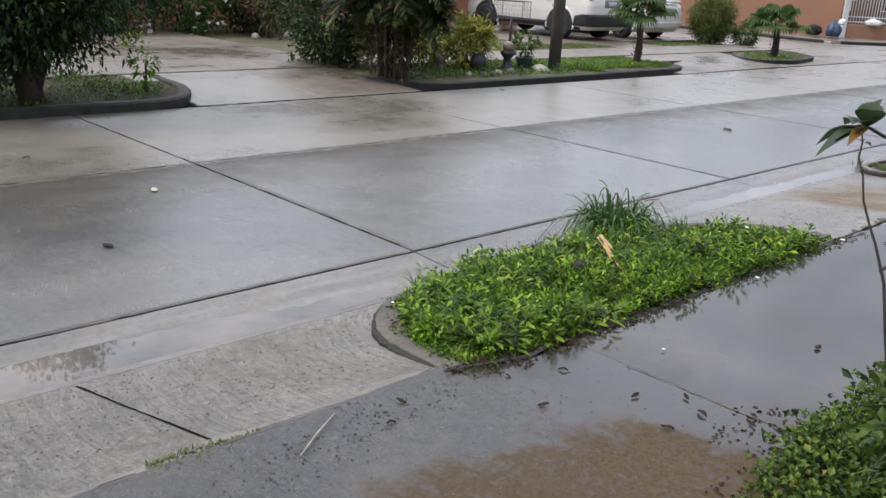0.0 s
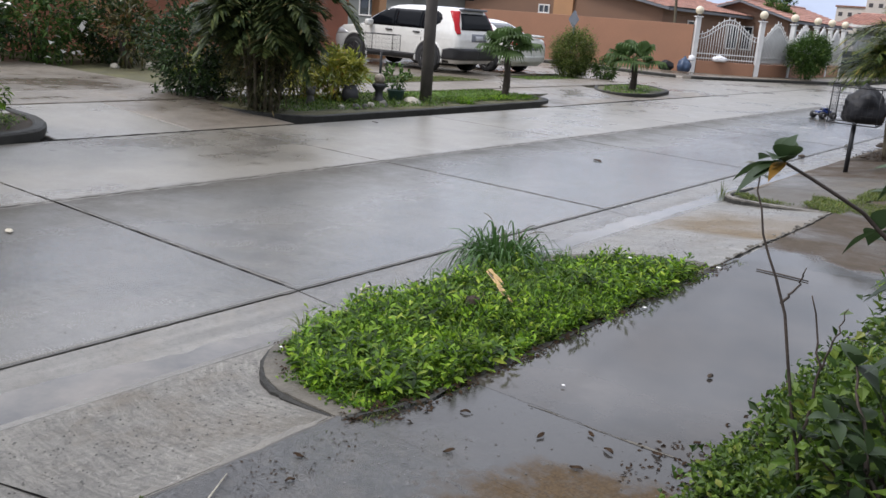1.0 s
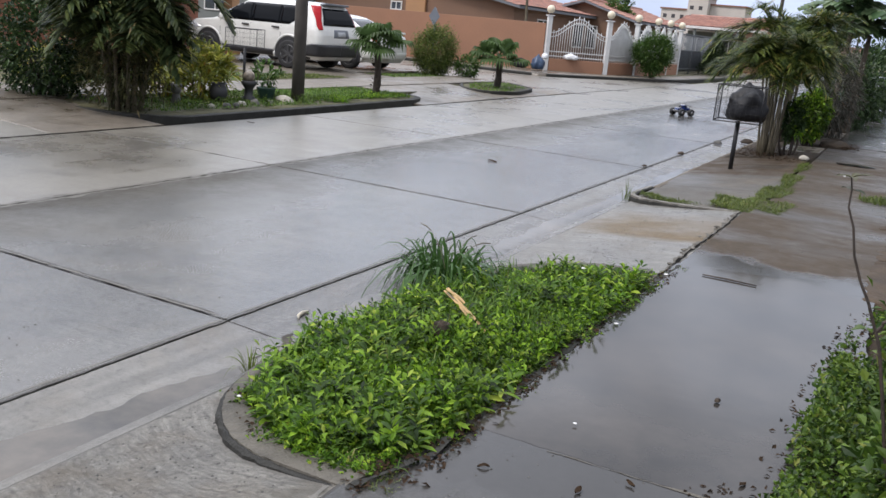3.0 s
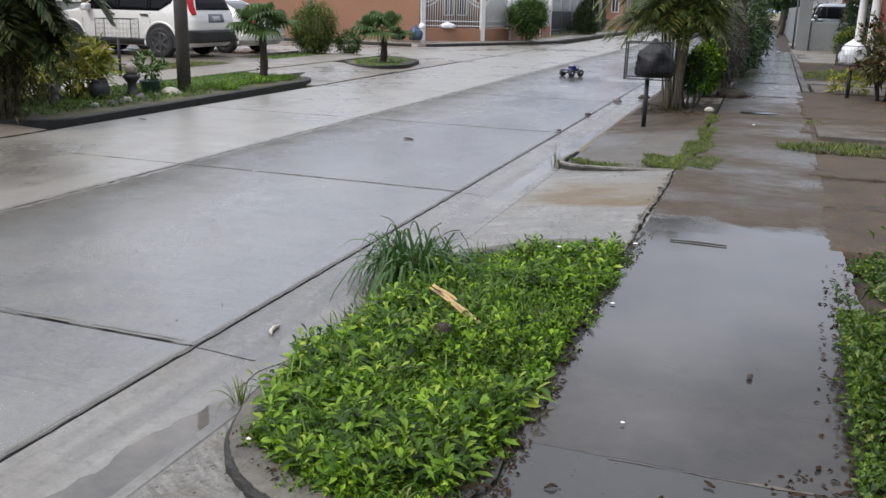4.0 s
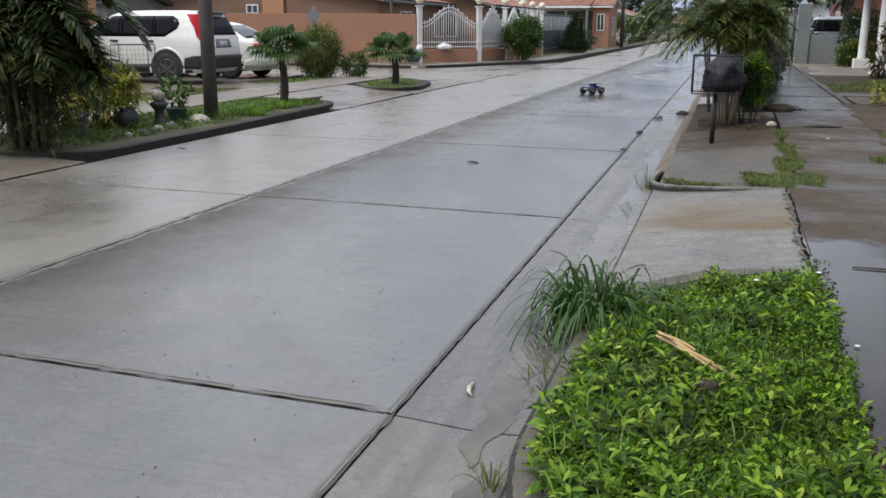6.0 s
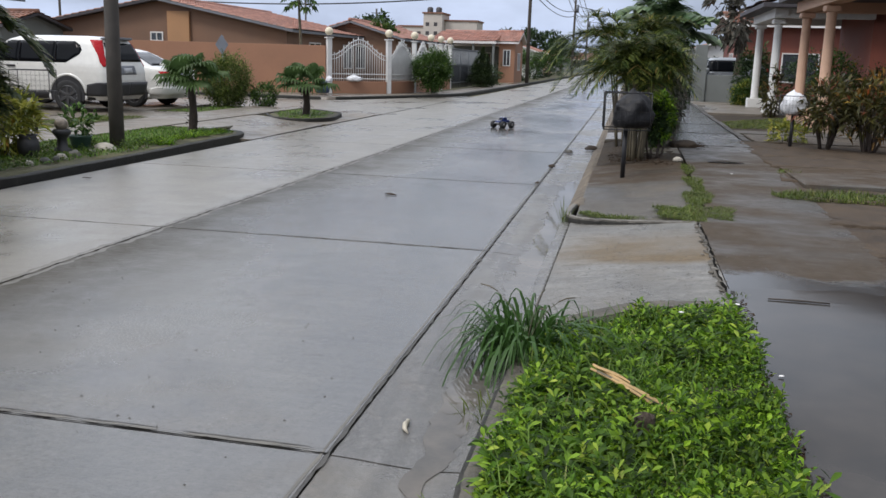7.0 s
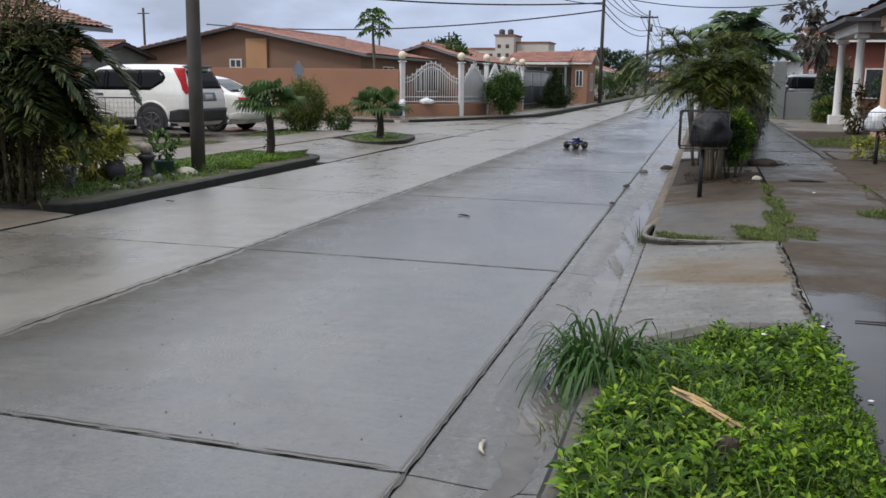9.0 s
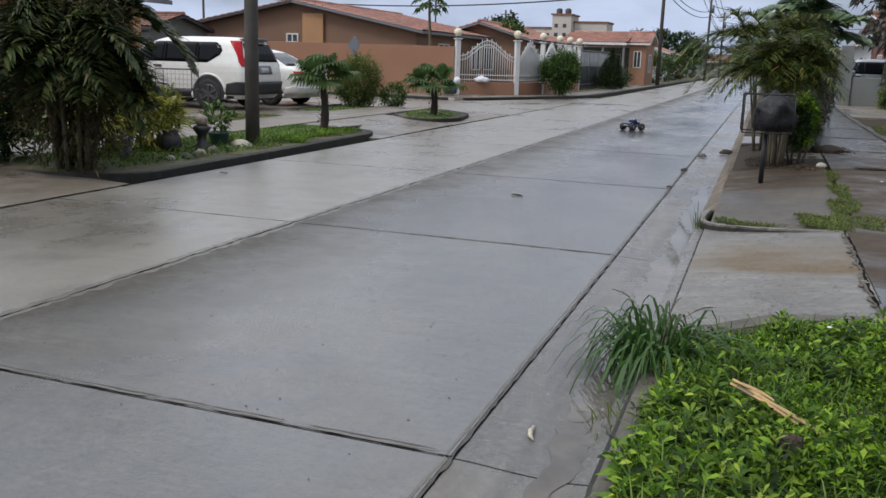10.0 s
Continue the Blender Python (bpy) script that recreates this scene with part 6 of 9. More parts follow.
def iron_panel(a, b, label, solid=False):
    """Railing between two posts: low wall, rails, bars that rise in an arch."""
    a, b = Vector(a), Vector(b)
    w = (b - a).length - 0.24
    ob = thing("railing", (a + b) / 2, math.degrees(math.atan2((b - a).y, (b - a).x)), label, "railing", "railings")
    box_part("plinth", (-w / 2, w / 2, -0.08, 0.08, -0.12, 0.44), MAT["orange_wall"], ob, "low orange plinth", bevel=0.008)
    for z in (0.54, 0.72):
        box_part("rail", (-w / 2, w / 2, -0.018, 0.018, z - 0.018, z + 0.018), MAT["white_iron"], ob, bevel=0.004)
    xs = np.linspace(-w / 2, w / 2, 25)
    top = 1.74 + 0.30 * np.cos(xs / w * 2 * np.pi)
    for off in (0.0, -0.16):
        tube("arched_rail", np.stack([xs, 0 * xs, top + off], 1), 0.018, MAT["white_iron"], ob, sides=6)
    n = max(6, int(w / 0.10))
    for i in range(1, n):
        x = -w / 2 + w * i / n
        h = 1.74 + 0.30 * math.cos(x / w * 2 * math.pi) + (0.10 if i % 2 else 0.02)
        tube("bar", [(x, 0, 0.45), (x, 0, 1.2), (x, 0, h)], 0.014, MAT["white_iron"], ob, sides=5)
    if solid:
        V, F = [], []
        for i, x in enumerate(xs):
            h = 1.70 + 0.30 * math.cos(x / w * 2 * math.pi)
            V += [(x, 0.03, 0.48), (x, 0.03, h)]
        F = [(2 * i, 2 * i + 2, 2 * i + 3, 2 * i + 1) for i in range(len(xs) - 1)]
        ob2 = mesh_np("sheet_backing", V, F, MAT["white_iron"], ob, "white sheet backing")
        md = ob2.modifiers.new("thick", "SOLIDIFY")
        md.thickness = 0.01
    return ob


POSTS = [(-10.42, 30.55, 0.12), (-8.50, 32.25, 0.12), (-7.97, 34.4, 0.12), (-7.97, 37.6, 0.12), (-7.95, 39.7, 0.12), (-7.92, 41.8, 0.12)]
for i, p in enumerate(POSTS):
    gate_post(p, 42 if i < 2 else 90)
for i, (a, b) in enumerate(zip(POSTS, POSTS[1:])):
    iron_panel(a, b, "white wrought-iron railing on a low orange plinth" if i < 1 else "white railing with a sheet backing on a low plinth", i >= 1)
rubbish_bag("rubbish_bag", (-9.62, 31.18, 0.56), (0.3, 0.2, 0.22), MAT["bag_white"], "white plastic bag on the railing plinth", 4.0)
for p, s, m, l, k in (
    ((-10.35, 29.6, 0.13), (0.26, 0.25, 0.48), "blue_plastic", "dark blue rubbish bag against the wall", 1.0),
    ((-10.95, 29.35, 0.13), (0.28, 0.25, 0.36), "bag", "black rubbish bag against the wall", 2.0),
    ((-10.15, 29.75, 0.55), (0.14, 0.14, 0.2), "bag_white", "small white bag on top of a rubbish bag", 3.0)):
    rubbish_bag("rubbish_bag", p, s, MAT[m], l, k)
bush("street_bush", (-7.05, 34.1, 0.09), (0.80, 0.76, 0.80), 760, 12, 0.10, 0.055, MAT["leaf_mid"], "trimmed bush before the white railing", trunk=MAT["bark"], lift=0.18, stem_n=5)


def cone_bush(name, at, r, h, material, label):
    """A clipped bush that tapers to a rounded tip."""
    ob = thing(name, at, 0, label, "shrub")
    stems((0, 0, 0), 5, h * 0.35, r * 0.3, 0.03, MAT["bark"], ob)
    arr = []
    for k in range(9):
        q = k / 8
        rr = r * (1 - q) ** 0.7 + 0.08
        arr.append(crown((0, 0, 0.28 + (h - 0.45) * q), (rr, rr, 0.24), int(40 + 120 * (1 - q)), 11, 0.10, 0.05))
    V, F = join(arr)
    mesh_np("foliage", V, F, material, ob)
    return ob


cone_bush("conical_bush", (-6.93, 46.0, 0.04), 0.78, 2.1, MAT["leaf_hedge_dark"], "dark clipped conical bush on the far pavement")

# papaya behind the wall
ob = thing("papaya_tree", (-12.6, 33.2, 0.06), 0, "slim papaya tree with drooping lobed leaves", "tree")
t = np.linspace(0, 1, 9)
tube("trunk", np.stack([0.05 * np.sin(5 * t), 0.04 * t, -0.05 + 4.0 * t], 1), 0.085 - 0.035 * t, MAT["cane"], ob)
arr = []
for i in range(19):
    a, el = i * 2.4, 1.25 - 1.9 * (i / 19)
    way = np.array([np.cos(a) * np.cos(el), np.sin(a) * np.cos(el), np.sin(el)])
    st = np.array([0, 0.04, 3.95 - 0.012 * i]) + way * 0.55 * np.linspace(0, 1, 5)[:, None] + np.array([0, 0, -0.08]) * np.linspace(0, 1, 5)[:, None] ** 2
    arr.append(tube_arrays(st, 0.012, 4, False))
    ang = np.linspace(-2.2, 2.2, 9)
    s = unit(np.cross(way, [0, 0, 1.0]))
    D = np.cos(ang)[:, None] * (way * [1, 1, 0.3] + [0, 0, -0.45]) + np.sin(ang)[:, None] * s
    arr.append(leaf_arrays(np.repeat(st[-1:], 9, 0), D, 0.36 * rng.uniform(0.8, 1.1, 9), 0.14, 0.4))
V, F = join(arr)
mesh_np("crown", V, F, MAT["leaf_mid"], ob)

# ---------------------------------------------------------------- planted island
def cover_points(poly, n):
    lo, hi = np.min(poly, 0), np.max(poly, 0)
    p = rng.uniform(lo, hi, (n * 3, 2))
    return p[inside(poly, p)][:n]


def cover_arrays(poly, n, z, leaf, width, hmax, leaves=8, patch=1.6, thin=-0.25, slope=0.0):
    """Low leafy weeds: sprigs of paired leaves on short stalks, in taller and lower patches."""
    pts = cover_points(poly, n)
    f = np.array([noise.noise(Vector((p[0] * patch, p[1] * patch, 4.2))) for p in pts])
    f2 = np.array([noise.noise(Vector((p[0] * 6.0, p[1] * 6.0, 1.2))) for p in pts])
    keep = f + 0.5 * f2 > thin
    pts, f = pts[keep], f[keep]
    h = hmax * np.clip(0.5 + 1.1 * f, 0.15, 1.1) * rng.uniform(0.5, 1.15, len(pts))
    P, D, L, W = [], [], [], []
    k = leaves
    for j in range(k):
        s = (j + 1.0) / k
        a = rng.uniform(0, 2 * np.pi, len(pts)) + j * 2.4
        lean = rng.normal(0, 0.02, (len(pts), 2))
        P.append(np.column_stack([pts + lean * s, z + slope * (pts[:, 0] - 1.6) + h * s]))
        D.append(np.column_stack([np.cos(a), np.sin(a), rng.uniform(0.0, 1.3, len(pts)) + 0.9 * (s > 0.75)]))
        L.append(leaf * rng.uniform(0.6, 1.25, len(pts)) * np.clip(0.65 + 0.6 * f, 0.45, 1.2))
        W.append(width * rng.uniform(0.7, 1.2, len(pts)))
    return leaf_arrays(np.vstack(P), np.vstack(D), np.concatenate(L), np.concatenate(W), 0.3)


def broad_leaves(P, D, L, W, droop=0.3, fold=0.18):
    """Spoon-shaped pointed leaves with a midrib crease."""
    P, D = np.asarray(P, float), unit(np.asarray(D, float))
    n = len(P)
    L, W = np.broadcast_to(L, (n,))[:, None], np.broadcast_to(W, (n,))[:, None]
    S = unit(np.cross(D, np.tile([0.0, 0.0, 1.0], (n, 1)) + rng.normal(0, 0.3, (n, 3))))
    U = unit(np.cross(S, D))
    rows = [P]
    for q, w in ((0.35, 0.36), (0.68, 0.46)):
        mid = P + D * L * q + np.array([0, 0, -1.0]) * L * droop * q * q
        rows += [mid + S * W * w + U * W * fold * w, mid, mid - S * W * w + U * W * fold * w]
    rows.append(P + D * L + np.array([0, 0, -1.0]) * L * droop)
    V = np.stack(rows, 1).reshape(-1, 3)
    o = np.arange(n)[:, None] * 8
    F = np.concatenate([o + f for f in ([0, 1, 2], [0, 2, 3], [1, 4, 5], [1, 5, 2], [2, 5, 6], [2, 6, 3], [4, 7, 5], [5, 7, 6])], 0)
    return V, F


def rosettes(name, poly, n, z, leaf, width, height, material, label, per=11, patch=2.2, thin=0.0, slope=0.0):
    """Leafy shoots: whorls of broad leaves, each whorl a little higher and more upright."""
    pts = cover_points(poly, n)
    f = np.array([noise.noise(Vector((p[0] * patch, p[1] * patch, 9.1))) for p in pts])
    pts = pts[f > thin]
    m = len(pts)
    h = height * rng.uniform(0.45, 1.15, m)
    size = rng.uniform(0.7, 1.2, m)
    P, D, L, W = [], [], [], []
    turn = rng.uniform(0, 6.28, m)
    lean = rng.normal(0, 0.03, (m, 2))
    for j in range(per):
        q = (j + 1) / per
        a = turn + j * 2.4 + rng.normal(0, 0.2, m)
        P.append(np.column_stack([pts + lean * q, z + slope * (pts[:, 0] - 1.6) + h * (0.25 + 0.75 * q)]))
        D.append(np.column_stack([np.cos(a), np.sin(a), 0.15 + 1.1 * q ** 2 + rng.normal(0, 0.15, m)]))
        L.append(leaf * size * (1.1 - 0.45 * q))
        W.append(width * size * (1.1 - 0.4 * q))
    V, F = broad_leaves(np.vstack(P), np.vstack(D), np.concatenate(L), np.concatenate(W))
    return tagged(mesh_np(name, V, F, material, smooth=True), label, "weeds", "", "stuff")


def ground_cover(name, poly, n, z, leaf, width, hmax, material, label, leaves=8, patch=1.6, thin=-0.25, slope=0.0, clumps=None):
    arr = [cover_arrays(poly, n, z, leaf, width, hmax, leaves, patch, thin, slope)]
    if clumps:
        arr.append(cover_arrays(poly, *clumps))
    V, F = join(arr)
    return tagged(mesh_np(name, V, F, material), label, "weeds", "", "stuff")


def grass_patch(name, poly, n, z, length, material, label, arch=0.5, width=0.006):
    pts = cover_points(poly, n)
    m = len(pts)
    P = np.column_stack([pts, np.full(m, z)])
    D = np.column_stack([rng.normal(0, 0.5, m), rng.normal(0, 0.5, m), np.ones(m)])
    V, F = blade_arrays(P, D, length * rng.uniform(0.4, 1.2, m), width, arch * rng.uniform(0.5, 1.5, m), 3)
    return tagged(mesh_np(name, V, F, material), label, "grass", "", "stuff")


def tuft(name, at, n, length, width, material, label, up=1.0, spread=0.6, base=0.06, arch=(0.6, 1.3)):
    """A clump of arching blades, each one a part."""
    ob = thing(name, at, 0, label, "grass tuft")
    for _ in range(n):
        a = rng.uniform(0, 2 * np.pi)
        r = math.sqrt(rng.uniform(0, 1)) * base
        b = a + rng.normal(0, 0.6)
        s = spread * rng.uniform(0.15, 1.3)
        V, F = blade_arrays([(r * math.cos(a), r * math.sin(a), -0.02)], [(s * math.cos(b), s * math.sin(b), up)], length * rng.uniform(0.5, 1.2), width * rng.uniform(0.7, 1.2), rng.uniform(*arch), 6)
        mesh_np("blade", V, F, material, ob)
    return ob


COVER = [(1.56, -1.12), (1.63, -0.7), (1.65, -0.1), (1.64, 0.5), (1.67, 1.2), (1.66, 1.92), (1.2, 1.90), (0.84, 1.64), (0.67, 1.1), (0.62, 0.5), (0.63, -0.30), (0.80, -0.79), (1.12, -1.03), (1.42, -1.15)]
ground_cover("island_weeds", COVER, 4600, 0.118, 0.052, 0.017, 0.105, MAT["leaf_cover"], "bright green leafy weeds covering the island", 8, 2.6, -0.62, 0.075, (700, 0.120, 0.060, 0.019, 0.135, 12, 3.4, -0.06, 0.075))
rosettes("island_shoots", COVER, 900, 0.105, 0.088, 0.025, 0.130, MAT["leaf_cover"], "pointed leafy shoots standing above the weeds", 12, 1.7, -0.12, 0.075)
# the low layer's leaf colour is darkened to stand for shade between the weeds
ground_cover("island_creeper", COVER, 7000, 0.118, 0.032, 0.017, 0.055, MAT["leaf_hedge"], "small-leaved creeping weeds under the taller ones", 6, 2.5, -2.0, 0.075)
COVER_WIDE = [(1.60, -1.13), (1.70, -0.6), (1.72, 0.4), (1.74, 2.14), (1.15, 2.14), (0.72, 1.72), (0.62, 1.0), (0.60, -0.34), (0.74, -0.82), (1.06, -1.08), (1.40, -1.18)]
ground_cover("island_creeper", COVER_WIDE, 5600, 0.112, 0.030, 0.014, 0.035, MAT["leaf_cover"], "scattered creeping weeds on the bare soil by the kerb", 6, 4.5, -0.55, 0.075)
grass_patch("island_grass", COVER, 2600, 0.115, 0.16, MAT["grass"], "fine grass growing among the weeds", width=0.004)
grass_patch("island_grass_thick", blob((1.02, 0.95), (0.24, 0.28), 20, 0.3, 5.0), 1100, 0.10, 0.19, MAT["grass"], "thick patch of fine bright grass", 0.6, 0.004)
tuft("sedge_tuft", (0.60, 1.26, 0.05), 400, 0.86, 0.0115, MAT["tuft"], "tall arching grass tuft growing over the kerb", 1.65, 0.9, 0.15, (0.7, 1.7))
seed = thing("seed_grass", (0.60, 1.27, 0.05), 0, "thin arching grass stalks with dry seed heads", "grass tuft")
for k in range(4):
    a, ln = k * 2.4 + 0.4, rng.uniform(0.42, 0.52)
    t = np.linspace(0, 1, 9)
    lean = rng.uniform(0.45, 0.8)
    path = np.stack([ln * lean * t ** 1.6 * math.cos(a), ln * lean * t ** 1.6 * math.sin(a), -0.02 + ln * t - 0.35 * ln * t ** 3], 1)
    stalk = tube("stalk", path, 0.0016, MAT["cane"], seed, sides=5)
    tube("seed_head", path[-3:] + [0, 0, 0.003], [0.002, 0.003, 0.001], MAT["cane"], stalk, "dry brown seed head", sides=6)
tuft("kerb_tuft", (0.50, -0.42, 0.0), 26, 0.25, 0.0045, MAT["grass_dull"], "thin yellow-green tuft in the kerb joint", 1.0, 0.5, 0.03, (0.2, 0.9))
tuft("kerb_tuft", (0.53, 0.55, 0.0), 40, 0.13, 0.0045, MAT["grass_dull"], "short weeds along the kerb foot", 1.0, 0.7, 0.12, (0.2, 0.9))
tuft("kerb_tuft", (0.49, 5.42, 0.0), 20, 0.28, 0.0045, MAT["grass_dull"], "dry grass tuft at the verge corner", 1.0, 0.35, 0.05, (0.1, 0.5))

# rotting scraps of leaf along the water's edge
def leaf_litter(name, poly, n, z, leaf, material, label):
    pts = cover_points(poly, n)
    m = len(pts)
    a = rng.uniform(0, 2 * np.pi, m)
    D = np.column_stack([np.cos(a), np.sin(a), rng.uniform(-0.02, 0.25, m)])
    V, F = leaf_arrays(np.column_stack([pts, np.full(m, z)]), D, leaf * rng.uniform(0.4, 1.3, m), leaf * 0.5 * rng.uniform(0.5, 1.1, m), 0.3)
    return tagged(mesh_np(name, V, F, material), label, "leaf litter", "", "stuff")


leaf_litter("leaf_litter", [(1.60, -1.28), (1.74, -1.1), (1.72, -0.2), (1.70, 1.0), (1.76, 2.3), (1.66, 2.3), (1.63, 0.5), (1.62, -0.8), (1.5, -1.2)], 420, 0.146, 0.035, MAT["dead_leaf"], "dark rotting leaf scraps at the water's edge")
leaf_litter("leaf_litter", [(0.70, -0.82), (1.05, -1.10), (1.5, -1.18), (1.45, -1.08), (1.1, -0.98), (0.78, -0.72)], 90, 0.100, 0.030, MAT["dead_leaf"], "dead leaf scraps on the kerb top")
leaf_litter("leaf_litter", [(2.70, -1.2), (2.86, -1.1), (2.90, 0.4), (2.92, 2.2), (2.78, 2.2), (2.66, 0.6), (2.62, -0.6)], 260, 0.146, 0.035, MAT["dead_leaf"], "dark leaf scraps washed against the hedge")
leaf_litter("leaf_litter", [(0.8, 9.0), (1.65, 9.0), (1.7, 10.4), (0.8, 10.4)], 420, 0.205, 0.05, MAT["dead_leaf"], "fallen brown leaves under the palms")

leaf_litter("leaf_litter", blob((1.70, -1.62), (0.13, 0.34), 24, 0.6, 2.2), 110, 0.143, 0.016, MAT["dead_leaf"], "black scum and leaf crumbs on the wet pavement")
leaf_litter("leaf_litter", blob((1.80, -2.25), (0.18, 0.30), 24, 0.6, 5.2), 80, 0.143, 0.014, MAT["dead_leaf"], "black scum and leaf crumbs on the wet pavement")
leaf_litter("leaf_litter", blob((2.62, -0.72), (0.16, 0.20), 24, 0.6, 3.2), 70, 0.143, 0.026, MAT["dead_leaf"], "leaf crumbs drifted against the hedge")


def grit(name, poly, n, height, size, material, label):
    """Loose grains lying on a sloping surface; height(x, y) gives its level."""
    pts = cover_points(poly, n)
    arr = []
    for x, y in pts:
        r = size * rng.uniform(0.4, 1.3)
        t = rng.uniform(0, 6.28)
        c, d = math.cos(t) * r, math.sin(t) * r
        z = height(x, y)
        arr.append((np.array([(x + c, y + d, z), (x - d, y + c * 0.7, z), (x - c, y - d, z), (x + d, y - c * 0.7, z), (x, y, z + r * 0.7)]), np.array([(0, 1, 4), (1, 2, 4), (2, 3, 4), (3, 0, 4)])))
    V, F = join(arr)
    return tagged(mesh_np(name, V, F, material), label, "grit", "", "stuff")


grit("grit", [(0.6, -3.2), (1.34, -3.2), (1.34, -1.2), (0.9, -1.0), (0.6, -0.7)], 420, lambda x, y: -0.004 + (x - 0.552) * 0.1436, 0.006, MAT["stone_grey"], "dark grit on the driveway apron")
grit("grit", [(1.56, -3.2), (2.7, -3.2), (2.7, -0.6), (1.75, -0.6)], 380, lambda x, y: 0.141, 0.005, MAT["stone_grey"], "dark grit on the wet pavement")
grit("grit", [(-2.6, -3.0), (-0.1, -3.0), (-0.1, 4.5), (-2.6, 4.5)], 260, lambda x, y: 0.001, 0.006, MAT["stone_grey"], "dark grit scattered on the road")
grit("grit", [(0.6, 2.2), (1.5, 2.2), (1.5, 4.9), (0.6, 4.9)], 260, lambda x, y: (x - 0.555) * 0.1264, 0.006, MAT["stone_grey"], "dark grit on the second driveway")
grit("grit", [(1.75, 3.2), (2.85, 3.2), (2.9, 9.0), (1.85, 9.0)], 300, lambda x, y: walk_height(y) + 0.001, 0.008, MAT["stone_grey"], "pebbles and grit on the muddy pavement")

# broken stump with a split stick
ob = thing("tree_stump", (1.15, 0.15, 0.165), 0, "rotten dark stump half hidden in the weeds", "stump")
lathe("stump", [(0.045, -0.10), (0.040, 0.03), (0.036, 0.055), (0.028, 0.045), (0.014, 0.065), (0.001, 0.05)], MAT["wood_rot"], ob, sides=12, smooth=False)
stick = thing("split_stick", (1.0, 0.50, 0.222), 0, "pale split length of wood lying on the weeds", "stick")
for k, (o, x0, x1, tilt) in enumerate(((-0.007, -0.22, 0.13, 3), (0.0, -0.19, 0.23, 0), (0.007, -0.23, 0.06, -4), (0.002, -0.10, 0.20, 2), (0.011, -0.21, -0.04, 5))):
    t = np.linspace(0, 1, 8)
    path = np.stack([x0 + (x1 - x0) * t, o + 0.004 * np.sin(5 * t + k) + 0.02 * (t - 0.5) * math.sin(k * 2.0), 0.004 * k + 0.006 * np.sin(3 * t)], 1)
    V, F = tube_arrays(path, 0.0068 * (0.45 + 0.8 * np.sin(np.pi * (0.15 + 0.8 * t))), 5)
    M = np.array(pose(0.12, -0.04, -0.035, 0, 12, -34))
    mesh_np("splinter", V @ M[:3, :3].T + M[:3, 3], tris_of(F), MAT["wood_pale"] if k != 1 else MAT["cane"], stick)

# second driveway: line of weeds in the joint, and grass at the verge corner
grass_patch("joint_weeds", [(1.56, -1.5), (1.66, -1.5), (1.70, -1.05), (1.50, -1.05)], 300, 0.13, 0.030, MAT["grass_dull"], "short weeds in the pavement joint", 0.9, 0.003)
grass_patch("joint_weeds", [(1.47, -2.45), (1.58, -2.45), (1.56, -2.12), (1.51, -2.05)], 800, 0.130, 0.040, MAT["grass_dull"], "short weeds in the pavement joint", 0.9, 0.003)
grass_patch("joint_weeds", [(1.64, 2.2), (1.76, 2.2), (1.80, 2.5), (1.70, 2.5)], 240, 0.13, 0.045, MAT["grass_dull"], "short weeds in the pavement joint", 0.8, 0.003)
for p, n, z, l in ((blob((1.70, 5.42), (0.36, 0.46), 26, 0.6, 3.0), 7500, 0.138, "tufted grass spreading over the pavement corner"), (blob((1.78, 6.4), (0.15, 0.6), 22, 0.4, 6.0), 2400, 0.158, "grass in the joint between verge and pavement"), (blob((1.80, 7.5), (0.10, 0.6), 22, 0.4, 7.0), 1300, 0.178, "grass in the joint between verge and pavement"), (blob((1.81, 8.6), (0.08, 0.5), 22, 0.4, 8.0), 700, 0.198, "grass in the joint between verge and pavement"), ([(0.62, 5.42), (0.84, 5.22), (1.5, 5.12), (1.5, 5.36), (0.9, 5.38), (0.7, 5.55)], 2200, 0.075, "sparse grass behind the kerb")):
    grass_patch("verge_grass", p, n, z, 0.085, MAT["grass_dull"], l, 0.8, 0.0035)
grass_patch("verge_grass", blob((3.85, 6.85), (1.0, 0.42), 24, 0.5, 2.0), 5200, 0.165, 0.11, MAT["grass_dull"], "tufted grass at the garden edge")
grass_patch("verge_grass", blob((3.02, 8.75), (0.16, 0.2), 16, 0.4, 4.0), 260, 0.20, 0.085, MAT["grass_dull"], "small tuft of yellow grass at the garden edge")
grass_patch("garden_lawn", [(3.2, 18.2), (5.2, 18.6), (5.2, 23.6), (3.3, 20.6)], 5200, 0.125, 0.07, MAT["grass_dull"], "short lawn before the porch", width=0.010)
grass_patch("garden_lawn", [(-6.2, 9.2), (-5.95, 12.2), (-6.3, 12.6), (-7.6, 12.6), (-7.6, 9.2)], 6500, 0.075, 0.09, MAT["grass"], "short lawn in the kerbed front garden", width=0.010)
grass_patch("garden_lawn", [(-7.5, 17.9), (-6.8, 16.5), (-6.2, 16.4), (-5.95, 17.0), (-6.25, 18.8), (-7.2, 19.8), (-7.7, 19.6)], 1500, 0.07, 0.08, MAT["grass"], "short lawn on the palm island", width=0.014)
grass_patch("garden_lawn", [(-10.2, 16.9), (-8.2, 17.0), (-8.0, 18.3), (-8.6, 19.6), (-10.0, 19.6)], 1700, 0.06, 0.09, MAT["grass"], "strip of lawn before the bushes", width=0.014)
grass_patch("garden_lawn", [(-12.4, 7.8), (-9.2, 6.0), (-9.1, 12.4), (-12.4, 12.6)], 3600, 0.06, 0.10, MAT["grass"], "patchy lawn behind the garden bed", width=0.014)
